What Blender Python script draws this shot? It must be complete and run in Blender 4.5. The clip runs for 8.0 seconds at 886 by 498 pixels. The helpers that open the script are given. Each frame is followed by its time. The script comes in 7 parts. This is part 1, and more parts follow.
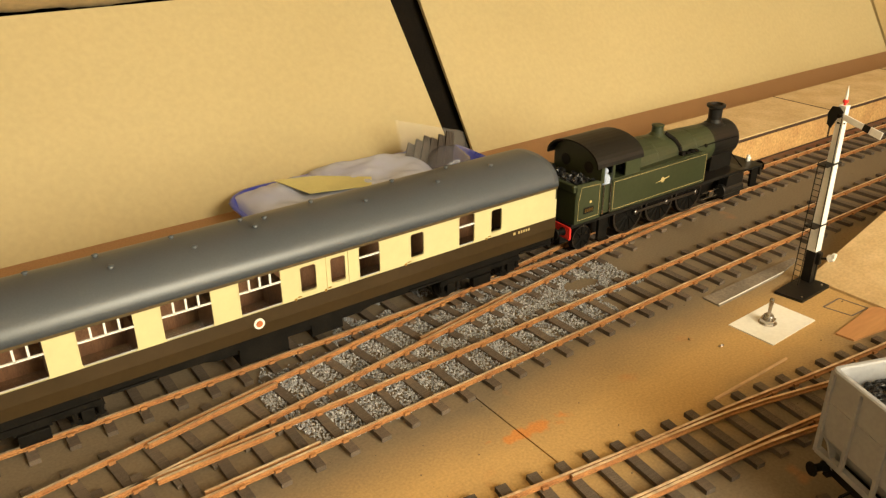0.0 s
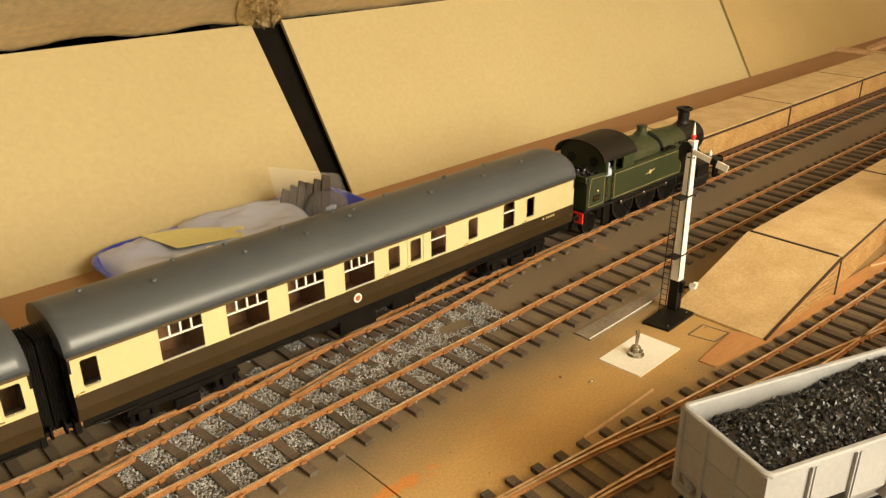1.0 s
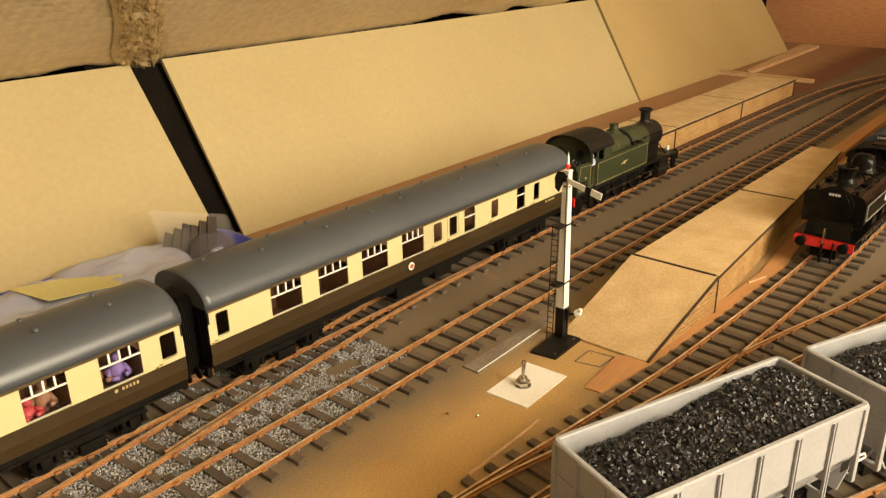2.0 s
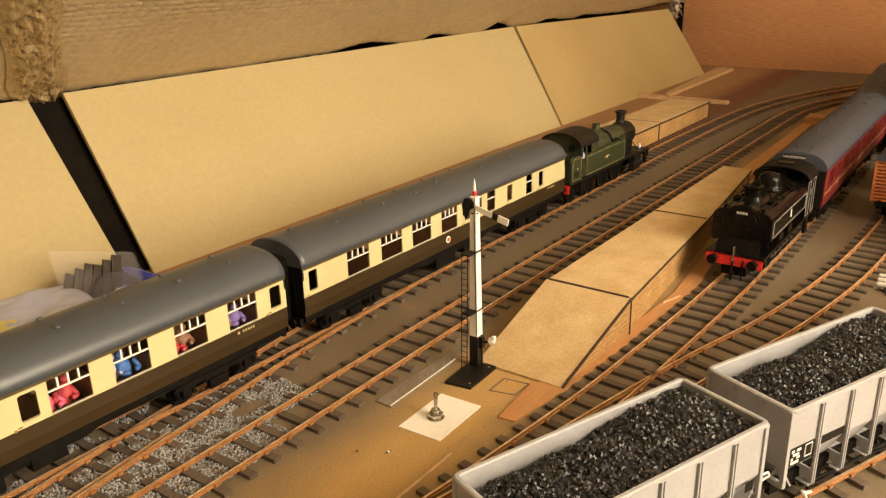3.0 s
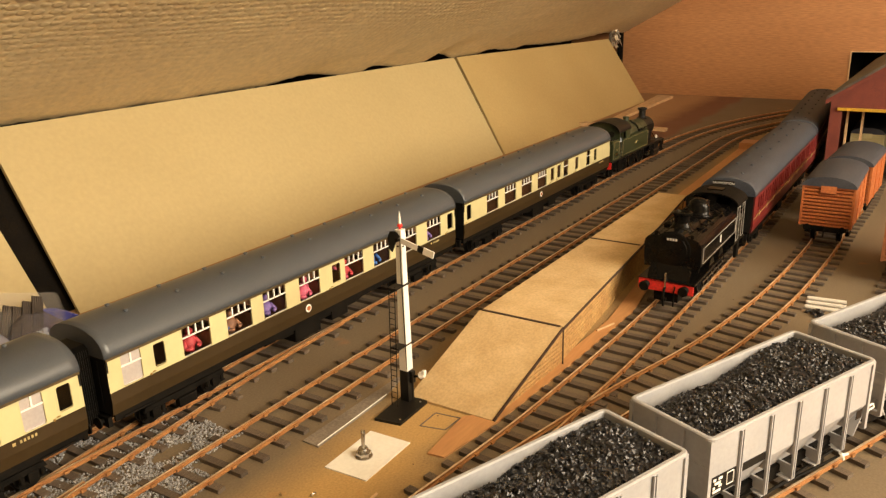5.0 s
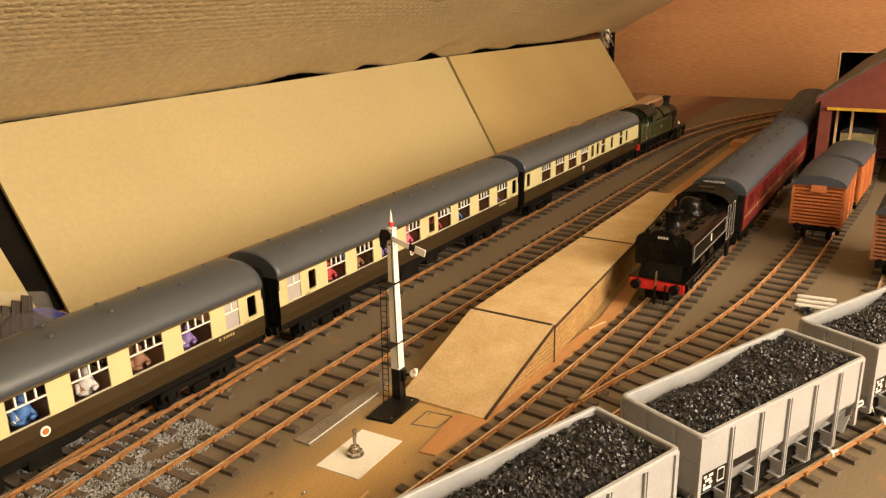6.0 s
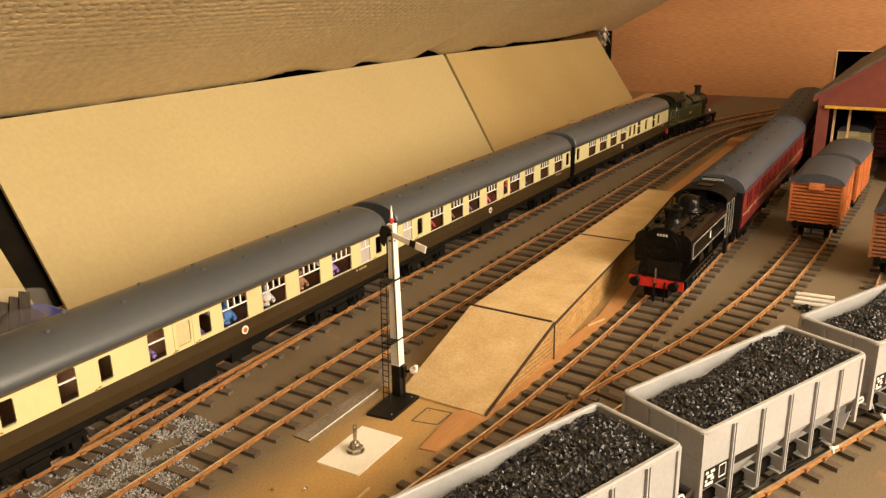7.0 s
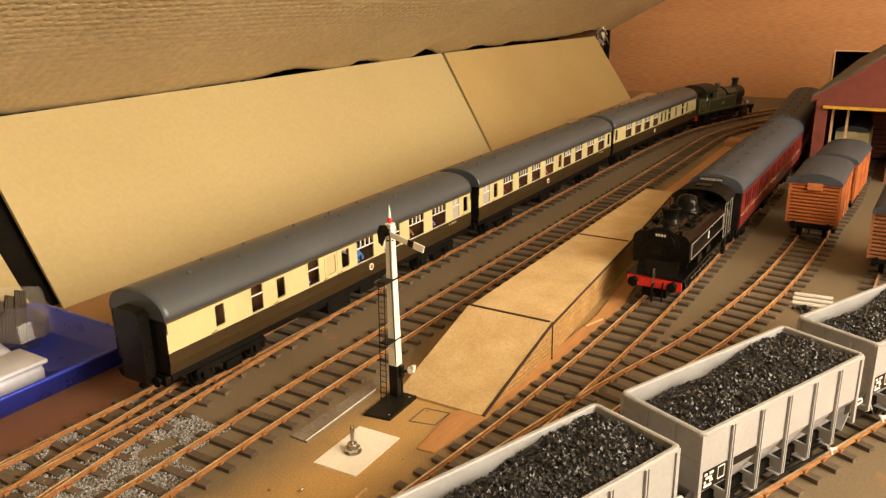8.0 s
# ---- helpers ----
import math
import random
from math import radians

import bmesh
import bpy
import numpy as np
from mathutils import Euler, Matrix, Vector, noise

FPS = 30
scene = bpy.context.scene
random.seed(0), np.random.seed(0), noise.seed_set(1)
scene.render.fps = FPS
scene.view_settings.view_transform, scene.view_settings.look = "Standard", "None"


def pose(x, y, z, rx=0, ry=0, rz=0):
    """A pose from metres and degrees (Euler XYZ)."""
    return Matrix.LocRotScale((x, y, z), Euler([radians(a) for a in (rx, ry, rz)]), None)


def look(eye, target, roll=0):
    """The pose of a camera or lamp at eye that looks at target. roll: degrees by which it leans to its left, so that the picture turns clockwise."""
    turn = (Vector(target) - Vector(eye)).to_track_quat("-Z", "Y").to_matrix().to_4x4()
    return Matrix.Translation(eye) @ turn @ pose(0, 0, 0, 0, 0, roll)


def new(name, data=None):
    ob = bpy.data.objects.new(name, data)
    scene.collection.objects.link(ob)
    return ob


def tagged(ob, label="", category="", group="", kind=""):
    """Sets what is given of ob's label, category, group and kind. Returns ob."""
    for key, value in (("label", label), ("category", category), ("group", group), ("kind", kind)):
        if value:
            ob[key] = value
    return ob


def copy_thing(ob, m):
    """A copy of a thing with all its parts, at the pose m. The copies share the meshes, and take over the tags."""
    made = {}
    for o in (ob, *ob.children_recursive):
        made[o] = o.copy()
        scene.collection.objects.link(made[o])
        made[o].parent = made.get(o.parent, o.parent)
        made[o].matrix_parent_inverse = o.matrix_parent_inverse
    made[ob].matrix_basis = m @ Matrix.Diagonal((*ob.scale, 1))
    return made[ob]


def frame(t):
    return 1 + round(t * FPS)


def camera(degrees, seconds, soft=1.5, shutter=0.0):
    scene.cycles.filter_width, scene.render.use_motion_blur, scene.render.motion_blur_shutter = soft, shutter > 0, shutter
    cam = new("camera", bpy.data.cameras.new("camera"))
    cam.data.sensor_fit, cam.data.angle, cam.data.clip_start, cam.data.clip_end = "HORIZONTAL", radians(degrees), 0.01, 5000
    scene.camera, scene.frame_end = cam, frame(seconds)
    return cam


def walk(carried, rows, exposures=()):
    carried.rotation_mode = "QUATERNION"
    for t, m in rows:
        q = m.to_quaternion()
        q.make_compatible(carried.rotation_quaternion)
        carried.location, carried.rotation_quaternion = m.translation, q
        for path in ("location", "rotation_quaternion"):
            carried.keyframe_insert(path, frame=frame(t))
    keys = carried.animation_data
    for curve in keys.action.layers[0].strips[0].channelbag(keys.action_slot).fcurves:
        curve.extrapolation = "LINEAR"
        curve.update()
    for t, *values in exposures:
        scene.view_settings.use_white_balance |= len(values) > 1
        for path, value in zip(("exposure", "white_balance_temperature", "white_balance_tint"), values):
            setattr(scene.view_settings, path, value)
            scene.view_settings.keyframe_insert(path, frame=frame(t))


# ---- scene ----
cam = camera(58.3, 8.0, soft=1.3)
PATH = [
    (0, (0.006, 0.022, 0.176), (1.053, 1.491, -0.688), -0.5),
    (0.5, (0.016, 0.019, 0.178), (1.167, 1.426, -0.656), -0.5),
    (1, (0.024, 0.016, 0.182), (1.265, 1.364, -0.619), -0.7),
    (1.5, (0.033, 0.012, 0.184), (1.357, 1.298, -0.585), -0.9),
    (2, (0.04, 0.007, 0.184), (1.438, 1.232, -0.556), -1.1),
    (3.5, (0.06, -0.003, 0.182), (1.605, 1.086, -0.472), -1.6),
    (4, (0.063, -0.006, 0.183), (1.63, 1.062, -0.451), -1.7),
    (4.5, (0.066, -0.008, 0.183), (1.647, 1.048, -0.437), -1.7),
    (6, (0.066, -0.009, 0.182), (1.667, 1.019, -0.433), -1.5),
    (6.5, (0.066, -0.008, 0.182), (1.67, 1.014, -0.436), -1.4),
    (7, (0.065, -0.007, 0.181), (1.671, 1.011, -0.438), -1.3),
    (7.5, (0.065, -0.006, 0.181), (1.673, 1.009, -0.439), -1.2),
    (8, (0.066, -0.006, 0.181), (1.675, 1.006, -0.441), -1.1),
]
walk(cam, [(t, look(eye, target, roll)) for t, eye, target, roll in PATH],
     exposures=((0.0, 0.03, 6500, 9), (2.0, -0.01, 6650, 13), (3.5, -0.02, 6830, 18), (8.0, 0.0, 6800, 17)))


# ---- light: two unseen warm lamps, added above and behind the camera ----
def lamp(name, place, watts, size, colour):
    data = bpy.data.lights.new(name, "POINT")
    data.energy, data.shadow_soft_size, data.color = watts, size, colour
    ob = new(name, data)
    ob.location = place
    return ob


LAMP_COLOUR = (1.0, 0.91, 0.69)
lamp("loft_lamp", (0.22, -0.44, 0.42), 13.0, 0.14, LAMP_COLOUR)
lamp("loft_lamp", (0.44, -1.05, 0.46), 74.0, 0.34, LAMP_COLOUR)
world = bpy.data.worlds.new("loft_dark")
world.use_nodes = True
world.node_tree.nodes["Background"].inputs[0].default_value = (1.0, 0.75, 0.45, 1)
world.node_tree.nodes["Background"].inputs[1].default_value = 0.02
scene.world = world

# ---- materials ----
def mat(name, c1, c2=None, scale=60.0, rough=0.7, bump=0.0, metal=0.0, fine=10.0, spread=0.25, coat=0.0, stretch=(1, 1, 1), island=0.0, rand=0.0, spec=0.5, rvar=0.12):
    """Two-scale procedural surface: c1 to c2 by broad noise, value varied by fine noise."""
    m = bpy.data.materials.new(name)
    m.use_nodes = True
    nt = m.node_tree
    n, l = nt.nodes, nt.links
    b = n["Principled BSDF"]
    c2 = c2 or tuple(min(1.0, v * 0.8) for v in c1)
    tc = n.new("ShaderNodeTexCoord")
    mp = n.new("ShaderNodeMapping")
    mp.inputs["Scale"].default_value = stretch
    l.new(tc.outputs["Object"], mp.inputs[0])
    big, small = n.new("ShaderNodeTexNoise"), n.new("ShaderNodeTexNoise")
    big.inputs["Scale"].default_value, small.inputs["Scale"].default_value = scale, scale * fine
    big.inputs["Detail"].default_value, small.inputs["Detail"].default_value = 5, 4
    l.new(mp.outputs[0], big.inputs["Vector"])
    l.new(mp.outputs[0], small.inputs["Vector"])
    ramp = n.new("ShaderNodeValToRGB")
    ramp.color_ramp.elements[0].position, ramp.color_ramp.elements[1].position = 0.35, 0.65
    ramp.color_ramp.elements[0].color, ramp.color_ramp.elements[1].color = (*c1, 1), (*c2, 1)
    l.new(big.outputs["Fac"], ramp.inputs[0])
    hsv = n.new("ShaderNodeHueSaturation")
    mr = n.new("ShaderNodeMapRange")
    mr.inputs["From Min"].default_value, mr.inputs["From Max"].default_value = 0.3, 0.7
    mr.inputs["To Min"].default_value, mr.inputs["To Max"].default_value = 1 - spread, 1 + spread
    l.new(small.outputs["Fac"], mr.inputs["Value"])
    value = mr.outputs[0]
    if island or rand:
        src = n.new("ShaderNodeNewGeometry").outputs["Random Per Island"] if island else n.new("ShaderNodeObjectInfo").outputs["Random"]
        a = island or rand
        m2 = n.new("ShaderNodeMapRange")
        m2.inputs["To Min"].default_value, m2.inputs["To Max"].default_value = 1 - a, 1 + a
        l.new(src, m2.inputs["Value"])
        mu = n.new("ShaderNodeMath")
        mu.operation = "MULTIPLY"
        l.new(value, mu.inputs[0])
        l.new(m2.outputs[0], mu.inputs[1])
        value = mu.outputs[0]
    l.new(value, hsv.inputs["Value"])
    l.new(ramp.outputs[0], hsv.inputs["Color"])
    l.new(hsv.outputs[0], b.inputs["Base Color"])
    rr = n.new("ShaderNodeMapRange")
    rr.inputs["To Min"].default_value, rr.inputs["To Max"].default_value = max(0.03, rough - rvar), min(1.0, rough + rvar)
    l.new(big.outputs["Fac"], rr.inputs["Value"])
    l.new(rr.outputs[0], b.inputs["Roughness"])
    b.inputs["Metallic"].default_value, b.inputs["Coat Weight"].default_value = metal, coat
    b.inputs["Specular IOR Level"].default_value = spec
    if bump:
        bp = n.new("ShaderNodeBump")
        bp.inputs["Strength"].default_value, bp.inputs["Distance"].default_value = 0.6, bump
        l.new(small.outputs["Fac"], bp.inputs["Height"])
        l.new(bp.outputs[0], b.inputs["Normal"])
    return m


M_CREAM = mat("cream_paint", (0.52, 0.465, 0.255), (0.55, 0.49, 0.27), 30, 0.38, 0, spread=0.03)
M_CHOC = mat("chocolate_paint", (0.035, 0.0215, 0.008), (0.041, 0.025, 0.0095), 40, 0.42, 0, spread=0.08, spec=0.3)
M_ROOF = mat("dark_grey_roof", (0.063, 0.071, 0.082), (0.069, 0.077, 0.087), 25, 0.34, 0.00003, spread=0.07, fine=60, spec=0.38, rvar=0.03)
M_ROOFLINE = mat("roof_gutter_brown", (0.075, 0.048, 0.016), None, 60, 0.5)
M_BLACK = mat("satin_black", (0.0075, 0.007, 0.006), (0.012, 0.0105, 0.009), 60, 0.42, 0, spread=0.2, spec=0.24)
M_UNDER = mat("dusty_black_underframe", (0.004, 0.0034, 0.0026), (0.008, 0.0066, 0.005), 120, 0.65, 0.0001, spec=0.10)
M_GREEN = mat("brunswick_green", (0.027, 0.034, 0.014), (0.032, 0.040, 0.017), 50, 0.42, 0, spread=0.1)
M_RED = mat("buffer_beam_red", (0.72, 0.03, 0.025), (0.62, 0.03, 0.02), 90, 0.45)
M_WHITE = mat("white_paint", (0.78, 0.76, 0.72), (0.72, 0.70, 0.65), 90, 0.5, 0.00003, spread=0.05)
M_LINE = mat("pale_lining", (0.50, 0.39, 0.17), None, 90, 0.5, spread=0.05)
M_SILVER = mat("bright_steel", (0.6, 0.58, 0.54), (0.45, 0.42, 0.38), 200, 0.25, 0, metal=1.0)
M_BRASS = mat("dull_brass", (0.55, 0.36, 0.12), None, 200, 0.35, 0, metal=1.0)
M_SEAT = mat("brown_interior", (0.14, 0.060, 0.025), (0.19, 0.085, 0.036), 80, 0.6, 0.0001, stretch=(4, 1, 1))
M_MAROON = mat("maroon_paint", (0.15, 0.016, 0.016), (0.18, 0.022, 0.018), 60, 0.4, 0, spread=0.1)
M_MROOF = mat("weathered_grey_roof", (0.042, 0.047, 0.062), (0.058, 0.064, 0.080), 60, 0.6, 0.00006, spread=0.15, spec=0.25)
M_VAN = mat("bauxite_orange_paint", (0.42, 0.125, 0.035), (0.36, 0.10, 0.03), 70, 0.55, 0.00005)
M_BROWNVAN = mat("rusty_brown_paint", (0.20, 0.07, 0.03), (0.26, 0.10, 0.04), 90, 0.6, 0.00008)
M_WAGON = mat("pale_grey_wagon_paint", (0.305, 0.308, 0.322), (0.335, 0.338, 0.352), 60, 0.5, 0.00003, spread=0.06)
M_COAL = mat("coal", (0.010, 0.010, 0.011), (0.026, 0.026, 0.029), 300, 0.30, 0.0002, island=0.6)
M_SLEEPER = mat("grey_brown_sleeper", (0.085, 0.062, 0.043), (0.125, 0.093, 0.067), 150, 0.85, 0.0002, rand=0.25, stretch=(1, 0.3, 1))
M_RUST = mat("rusty_rail", (0.38, 0.18, 0.062), (0.28, 0.12, 0.042), 180, 0.6, 0.0001, metal=0.15, spread=0.3)
M_RAILTOP = mat("worn_rail_head", (0.82, 0.68, 0.50), (0.56, 0.34, 0.17), 40, 0.34, 0, metal=0.45)
M_BALLAST = mat("grey_ballast", (0.26, 0.26, 0.26), (0.40, 0.40, 0.41), 300, 0.85, 0.0001, island=0.5)
M_MDF = mat("tan_fibreboard", (0.60, 0.445, 0.24), (0.51, 0.355, 0.175), 55, 0.75, 0.00006, spread=0.12, fine=14)
M_MDFEDGE = mat("dark_board_edge", (0.045, 0.020, 0.008), None, 200, 0.8)
M_BRICKCARD = mat("embossed_brick_card", (0.50, 0.31, 0.12), (0.42, 0.24, 0.09), 60, 0.75, 0.0001)
M_PLY = mat("bare_orange_plywood", (0.50, 0.26, 0.105), (0.46, 0.225, 0.09), 40, 0.7, 0.00006, stretch=(0.25, 2, 1), spread=0.08)
M_BOARD = mat("tan_backscene_card", (0.455, 0.365, 0.188), (0.43, 0.34, 0.170), 5, 0.7, 0.00004, spread=0.04, fine=60)
M_BOARDB = mat("brown_backscene_card", (0.43, 0.315, 0.137), (0.40, 0.285, 0.118), 6, 0.7, 0.00004, spread=0.05, fine=60)
M_GLOSS = mat("glossy_black", (0.0035, 0.0031, 0.0027), (0.006, 0.0053, 0.0045), 60, 0.17, 0, spread=0.2, spec=0.13, rvar=0.05)
M_TYRE = mat("worn_steel", (0.17, 0.15, 0.13), (0.10, 0.085, 0.07), 200, 0.38, 0, metal=1.0)
M_FOILSCRAP = mat("crumpled_silver_foil", (0.62, 0.56, 0.45), (0.40, 0.34, 0.26), 200, 0.3, 0, metal=0.6)
# near-black: the shade of gaps and openings put into colour
M_DARKGAP = mat("near_black_gap_shade", (0.006, 0.0045, 0.003), (0.009, 0.0065, 0.004), 80, 0.95, 0.0002, spec=0.1)
M_ENDPLY = mat("brown_plywood_wall", (0.41, 0.185, 0.076), (0.47, 0.222, 0.093), 9, 0.6, 0.0001, stretch=(1, 0.35, 3), spread=0.17, fine=25)
M_OFFWHITE = mat("offwhite_bounce_board", (0.72, 0.67, 0.56), (0.68, 0.63, 0.52), 8, 0.8)
M_PALEWOOD = mat("pale_softwood", (0.62, 0.42, 0.24), (0.56, 0.36, 0.19), 40, 0.7, 0.00005, stretch=(0.3, 2, 1))
M_BLUE = mat("blue_plastic", (0.025, 0.045, 0.45), (0.03, 0.055, 0.52), 40, 0.3, 0, spread=0.08)
M_YELLOWCARD = mat("pale_yellow_paper", (0.66, 0.60, 0.26), (0.62, 0.56, 0.24), 30, 0.7, spread=0.03)
M_SHED = mat("dark_red_brick", (0.13, 0.027, 0.018), (0.165, 0.036, 0.023), 120, 0.75, 0.0001)
M_SLATE = mat("grey_slate", (0.13, 0.115, 0.10), (0.19, 0.165, 0.14), 120, 0.7, 0.0001, rand=0.2)
M_YELLOWBEAM = mat("yellow_beam", (0.55, 0.32, 0.03), None, 90, 0.5)
def clear(name, colour, rough, alpha):
    """Thin clear plastic: mostly transparent with a glossy coat."""
    m = bpy.data.materials.new(name)
    m.use_nodes = True
    b = m.node_tree.nodes["Principled BSDF"]
    b.inputs["Base Color"].default_value, b.inputs["Roughness"].default_value, b.inputs["Alpha"].default_value = (*colour, 1), rough, alpha
    return m


def glazing():
    m = bpy.data.materials.new("coach_glazing")
    m.use_nodes = True
    n, l = m.node_tree.nodes, m.node_tree.links
    mix, tr, gl = n.new("ShaderNodeMixShader"), n.new("ShaderNodeBsdfTransparent"), n.new("ShaderNodeBsdfGlossy")
    gl.inputs["Roughness"].default_value, mix.inputs[0].default_value = 0.03, 0.015
    l.new(tr.outputs[0], mix.inputs[1])
    l.new(gl.outputs[0], mix.inputs[2])
    l.new(mix.outputs[0], n["Material Output"].inputs[0])
    return m


M_GLASS = glazing()
M_TUBE = mat("pale_grey_tube", (0.60, 0.57, 0.52), (0.55, 0.52, 0.47), 60, 0.4, spread=0.05)
M_PEN = mat("grey_pen_mark", (0.16, 0.12, 0.10), None, 90, 0.8)
FIG = [mat("figure_" + n, c, None, 200, 0.6) for n, c in (("pink", (0.65, 0.12, 0.20)), ("blue", (0.05, 0.16, 0.45)), ("red", (0.50, 0.05, 0.06)), ("white", (0.62, 0.58, 0.58)), ("violet", (0.22, 0.14, 0.40)), ("brown", (0.28, 0.13, 0.07)))]


M_TUB = clear("cloudy_clear_plastic", (0.62, 0.66, 0.86), 0.25, 0.72)
M_BAG = clear("clear_plastic_bag", (0.55, 0.52, 0.48), 0.18, 0.13)


def ground_material():
    """Baseboard: bare chipboard sprayed grey-brown along the tracks, with soft edges and orange stains."""
    m = mat("sprayed_baseboard", (0.5, 0.3, 0.1), None, 25, 0.85, 0.00012, spread=0.14, fine=40)
    nt = m.node_tree
    n, l = nt.nodes, nt.links
    geo = n.new("ShaderNodeNewGeometry")
    sep = n.new("ShaderNodeSeparateXYZ")
    l.new(geo.outputs["Position"], sep.inputs[0])
    noi = n.new("ShaderNodeTexNoise")
    noi.inputs["Scale"].default_value, noi.inputs["Detail"].default_value = 22, 6
    l.new(geo.outputs["Position"], noi.inputs["Vector"])
    mul = n.new("ShaderNodeMath")
    mul.operation, mul.inputs[1].default_value = "MULTIPLY_ADD", 0.03
    l.new(noi.outputs["Fac"], mul.inputs[0])
    sl = n.new("ShaderNodeMath")  # the sprayed band follows the siding's slant
    sl.operation, sl.inputs[1].default_value = "MULTIPLY_ADD", 0.0
    l.new(sep.outputs["X"], sl.inputs[0])
    l.new(sep.outputs["Y"], sl.inputs[2])
    l.new(sl.outputs[0], mul.inputs[2])
    mr = n.new("ShaderNodeMapRange")
    mr.inputs["From Min"].default_value, mr.inputs["From Max"].default_value = -0.185, 0.615
    l.new(mul.outputs[0], mr.inputs["Value"])
    ramp = n.new("ShaderNodeValToRGB")
    cr = ramp.color_ramp
    grey, tan, wood, orange = (0.163, 0.122, 0.075, 1), (0.46, 0.29, 0.108, 1), (0.36, 0.20, 0.092, 1), (0.40, 0.18, 0.07, 1)
    red = (0.17, 0.070, 0.034, 1)
    stops = [(0.0, orange), (0.20, orange), (0.235, grey), (0.425, grey), (0.452, tan), (0.475, tan), (0.515, grey), (0.617, grey), (0.632, red), (0.668, red), (0.71, wood), (1.0, wood)]
    cr.elements[0].position, cr.elements[0].color = stops[0]
    cr.elements[1].position, cr.elements[1].color = stops[-1]
    for p, c in stops[1:-1]:
        cr.elements.new(p).color = c
    l.new(mr.outputs[0], ramp.inputs[0])
    # far end: plain red-brown board
    far = n.new("ShaderNodeMapRange")
    far.inputs["From Min"].default_value, far.inputs["From Max"].default_value = 0.98, 1.02
    l.new(sep.outputs["X"], far.inputs["Value"])
    # small orange stains
    st = n.new("ShaderNodeTexNoise")
    st.inputs["Scale"].default_value = 55
    l.new(geo.outputs["Position"], st.inputs["Vector"])
    sm = n.new("ShaderNodeMapRange")
    sm.inputs["From Min"].default_value, sm.inputs["From Max"].default_value, sm.inputs["To Max"].default_value = 0.68, 0.78, 0.28
    l.new(st.outputs["Fac"], sm.inputs["Value"])
    mix = n.new("ShaderNodeMix")
    mix.data_type = "RGBA"
    mix.inputs["B"].default_value = (0.50, 0.17, 0.035, 1)
    l.new(sm.outputs[0], mix.inputs["Factor"])
    l.new(ramp.outputs[0], mix.inputs["A"])
    # a rusty spill beside the crack, and pale blotches of bare board
    mp = n.new("ShaderNodeMapping")
    mp.vector_type = "TEXTURE"
    mp.inputs["Location"].default_value, mp.inputs["Scale"].default_value, mp.inputs["Rotation"].default_value = (0.160, 0.1850, 0), (0.020, 0.0050, 1), (0, 0, -0.10)
    l.new(geo.outputs["Position"], mp.inputs[0])
    ln = n.new("ShaderNodeVectorMath")
    ln.operation = "LENGTH"
    l.new(mp.outputs[0], ln.inputs[0])
    sn = n.new("ShaderNodeTexNoise")
    sn.inputs["Scale"].default_value, sn.inputs["Detail"].default_value = 160, 5
    l.new(geo.outputs["Position"], sn.inputs["Vector"])
    ad = n.new("ShaderNodeMath")
    ad.operation, ad.inputs[1].default_value = "MULTIPLY_ADD", 2.6
    l.new(sn.outputs["Fac"], ad.inputs[0])
    l.new(ln.outputs["Value"], ad.inputs[2])
    sp = n.new("ShaderNodeMapRange")
    for key, val in (("From Min", 2.05), ("From Max", 1.65), ("To Min", 0.0), ("To Max", 0.75)):
        sp.inputs[key].default_value = val
    l.new(ad.outputs[0], sp.inputs["Value"])
    spill = n.new("ShaderNodeMix")
    spill.data_type = "RGBA"
    spill.inputs["B"].default_value = (0.56, 0.20, 0.035, 1)
    l.new(sp.outputs[0], spill.inputs["Factor"])
    l.new(mix.outputs["Result"], spill.inputs["A"])
    mix = spill
    hsv = next(x for x in n if x.bl_idname == "ShaderNodeHueSaturation")
    l.new(mix.outputs["Result"], hsv.inputs["Color"])
    return m


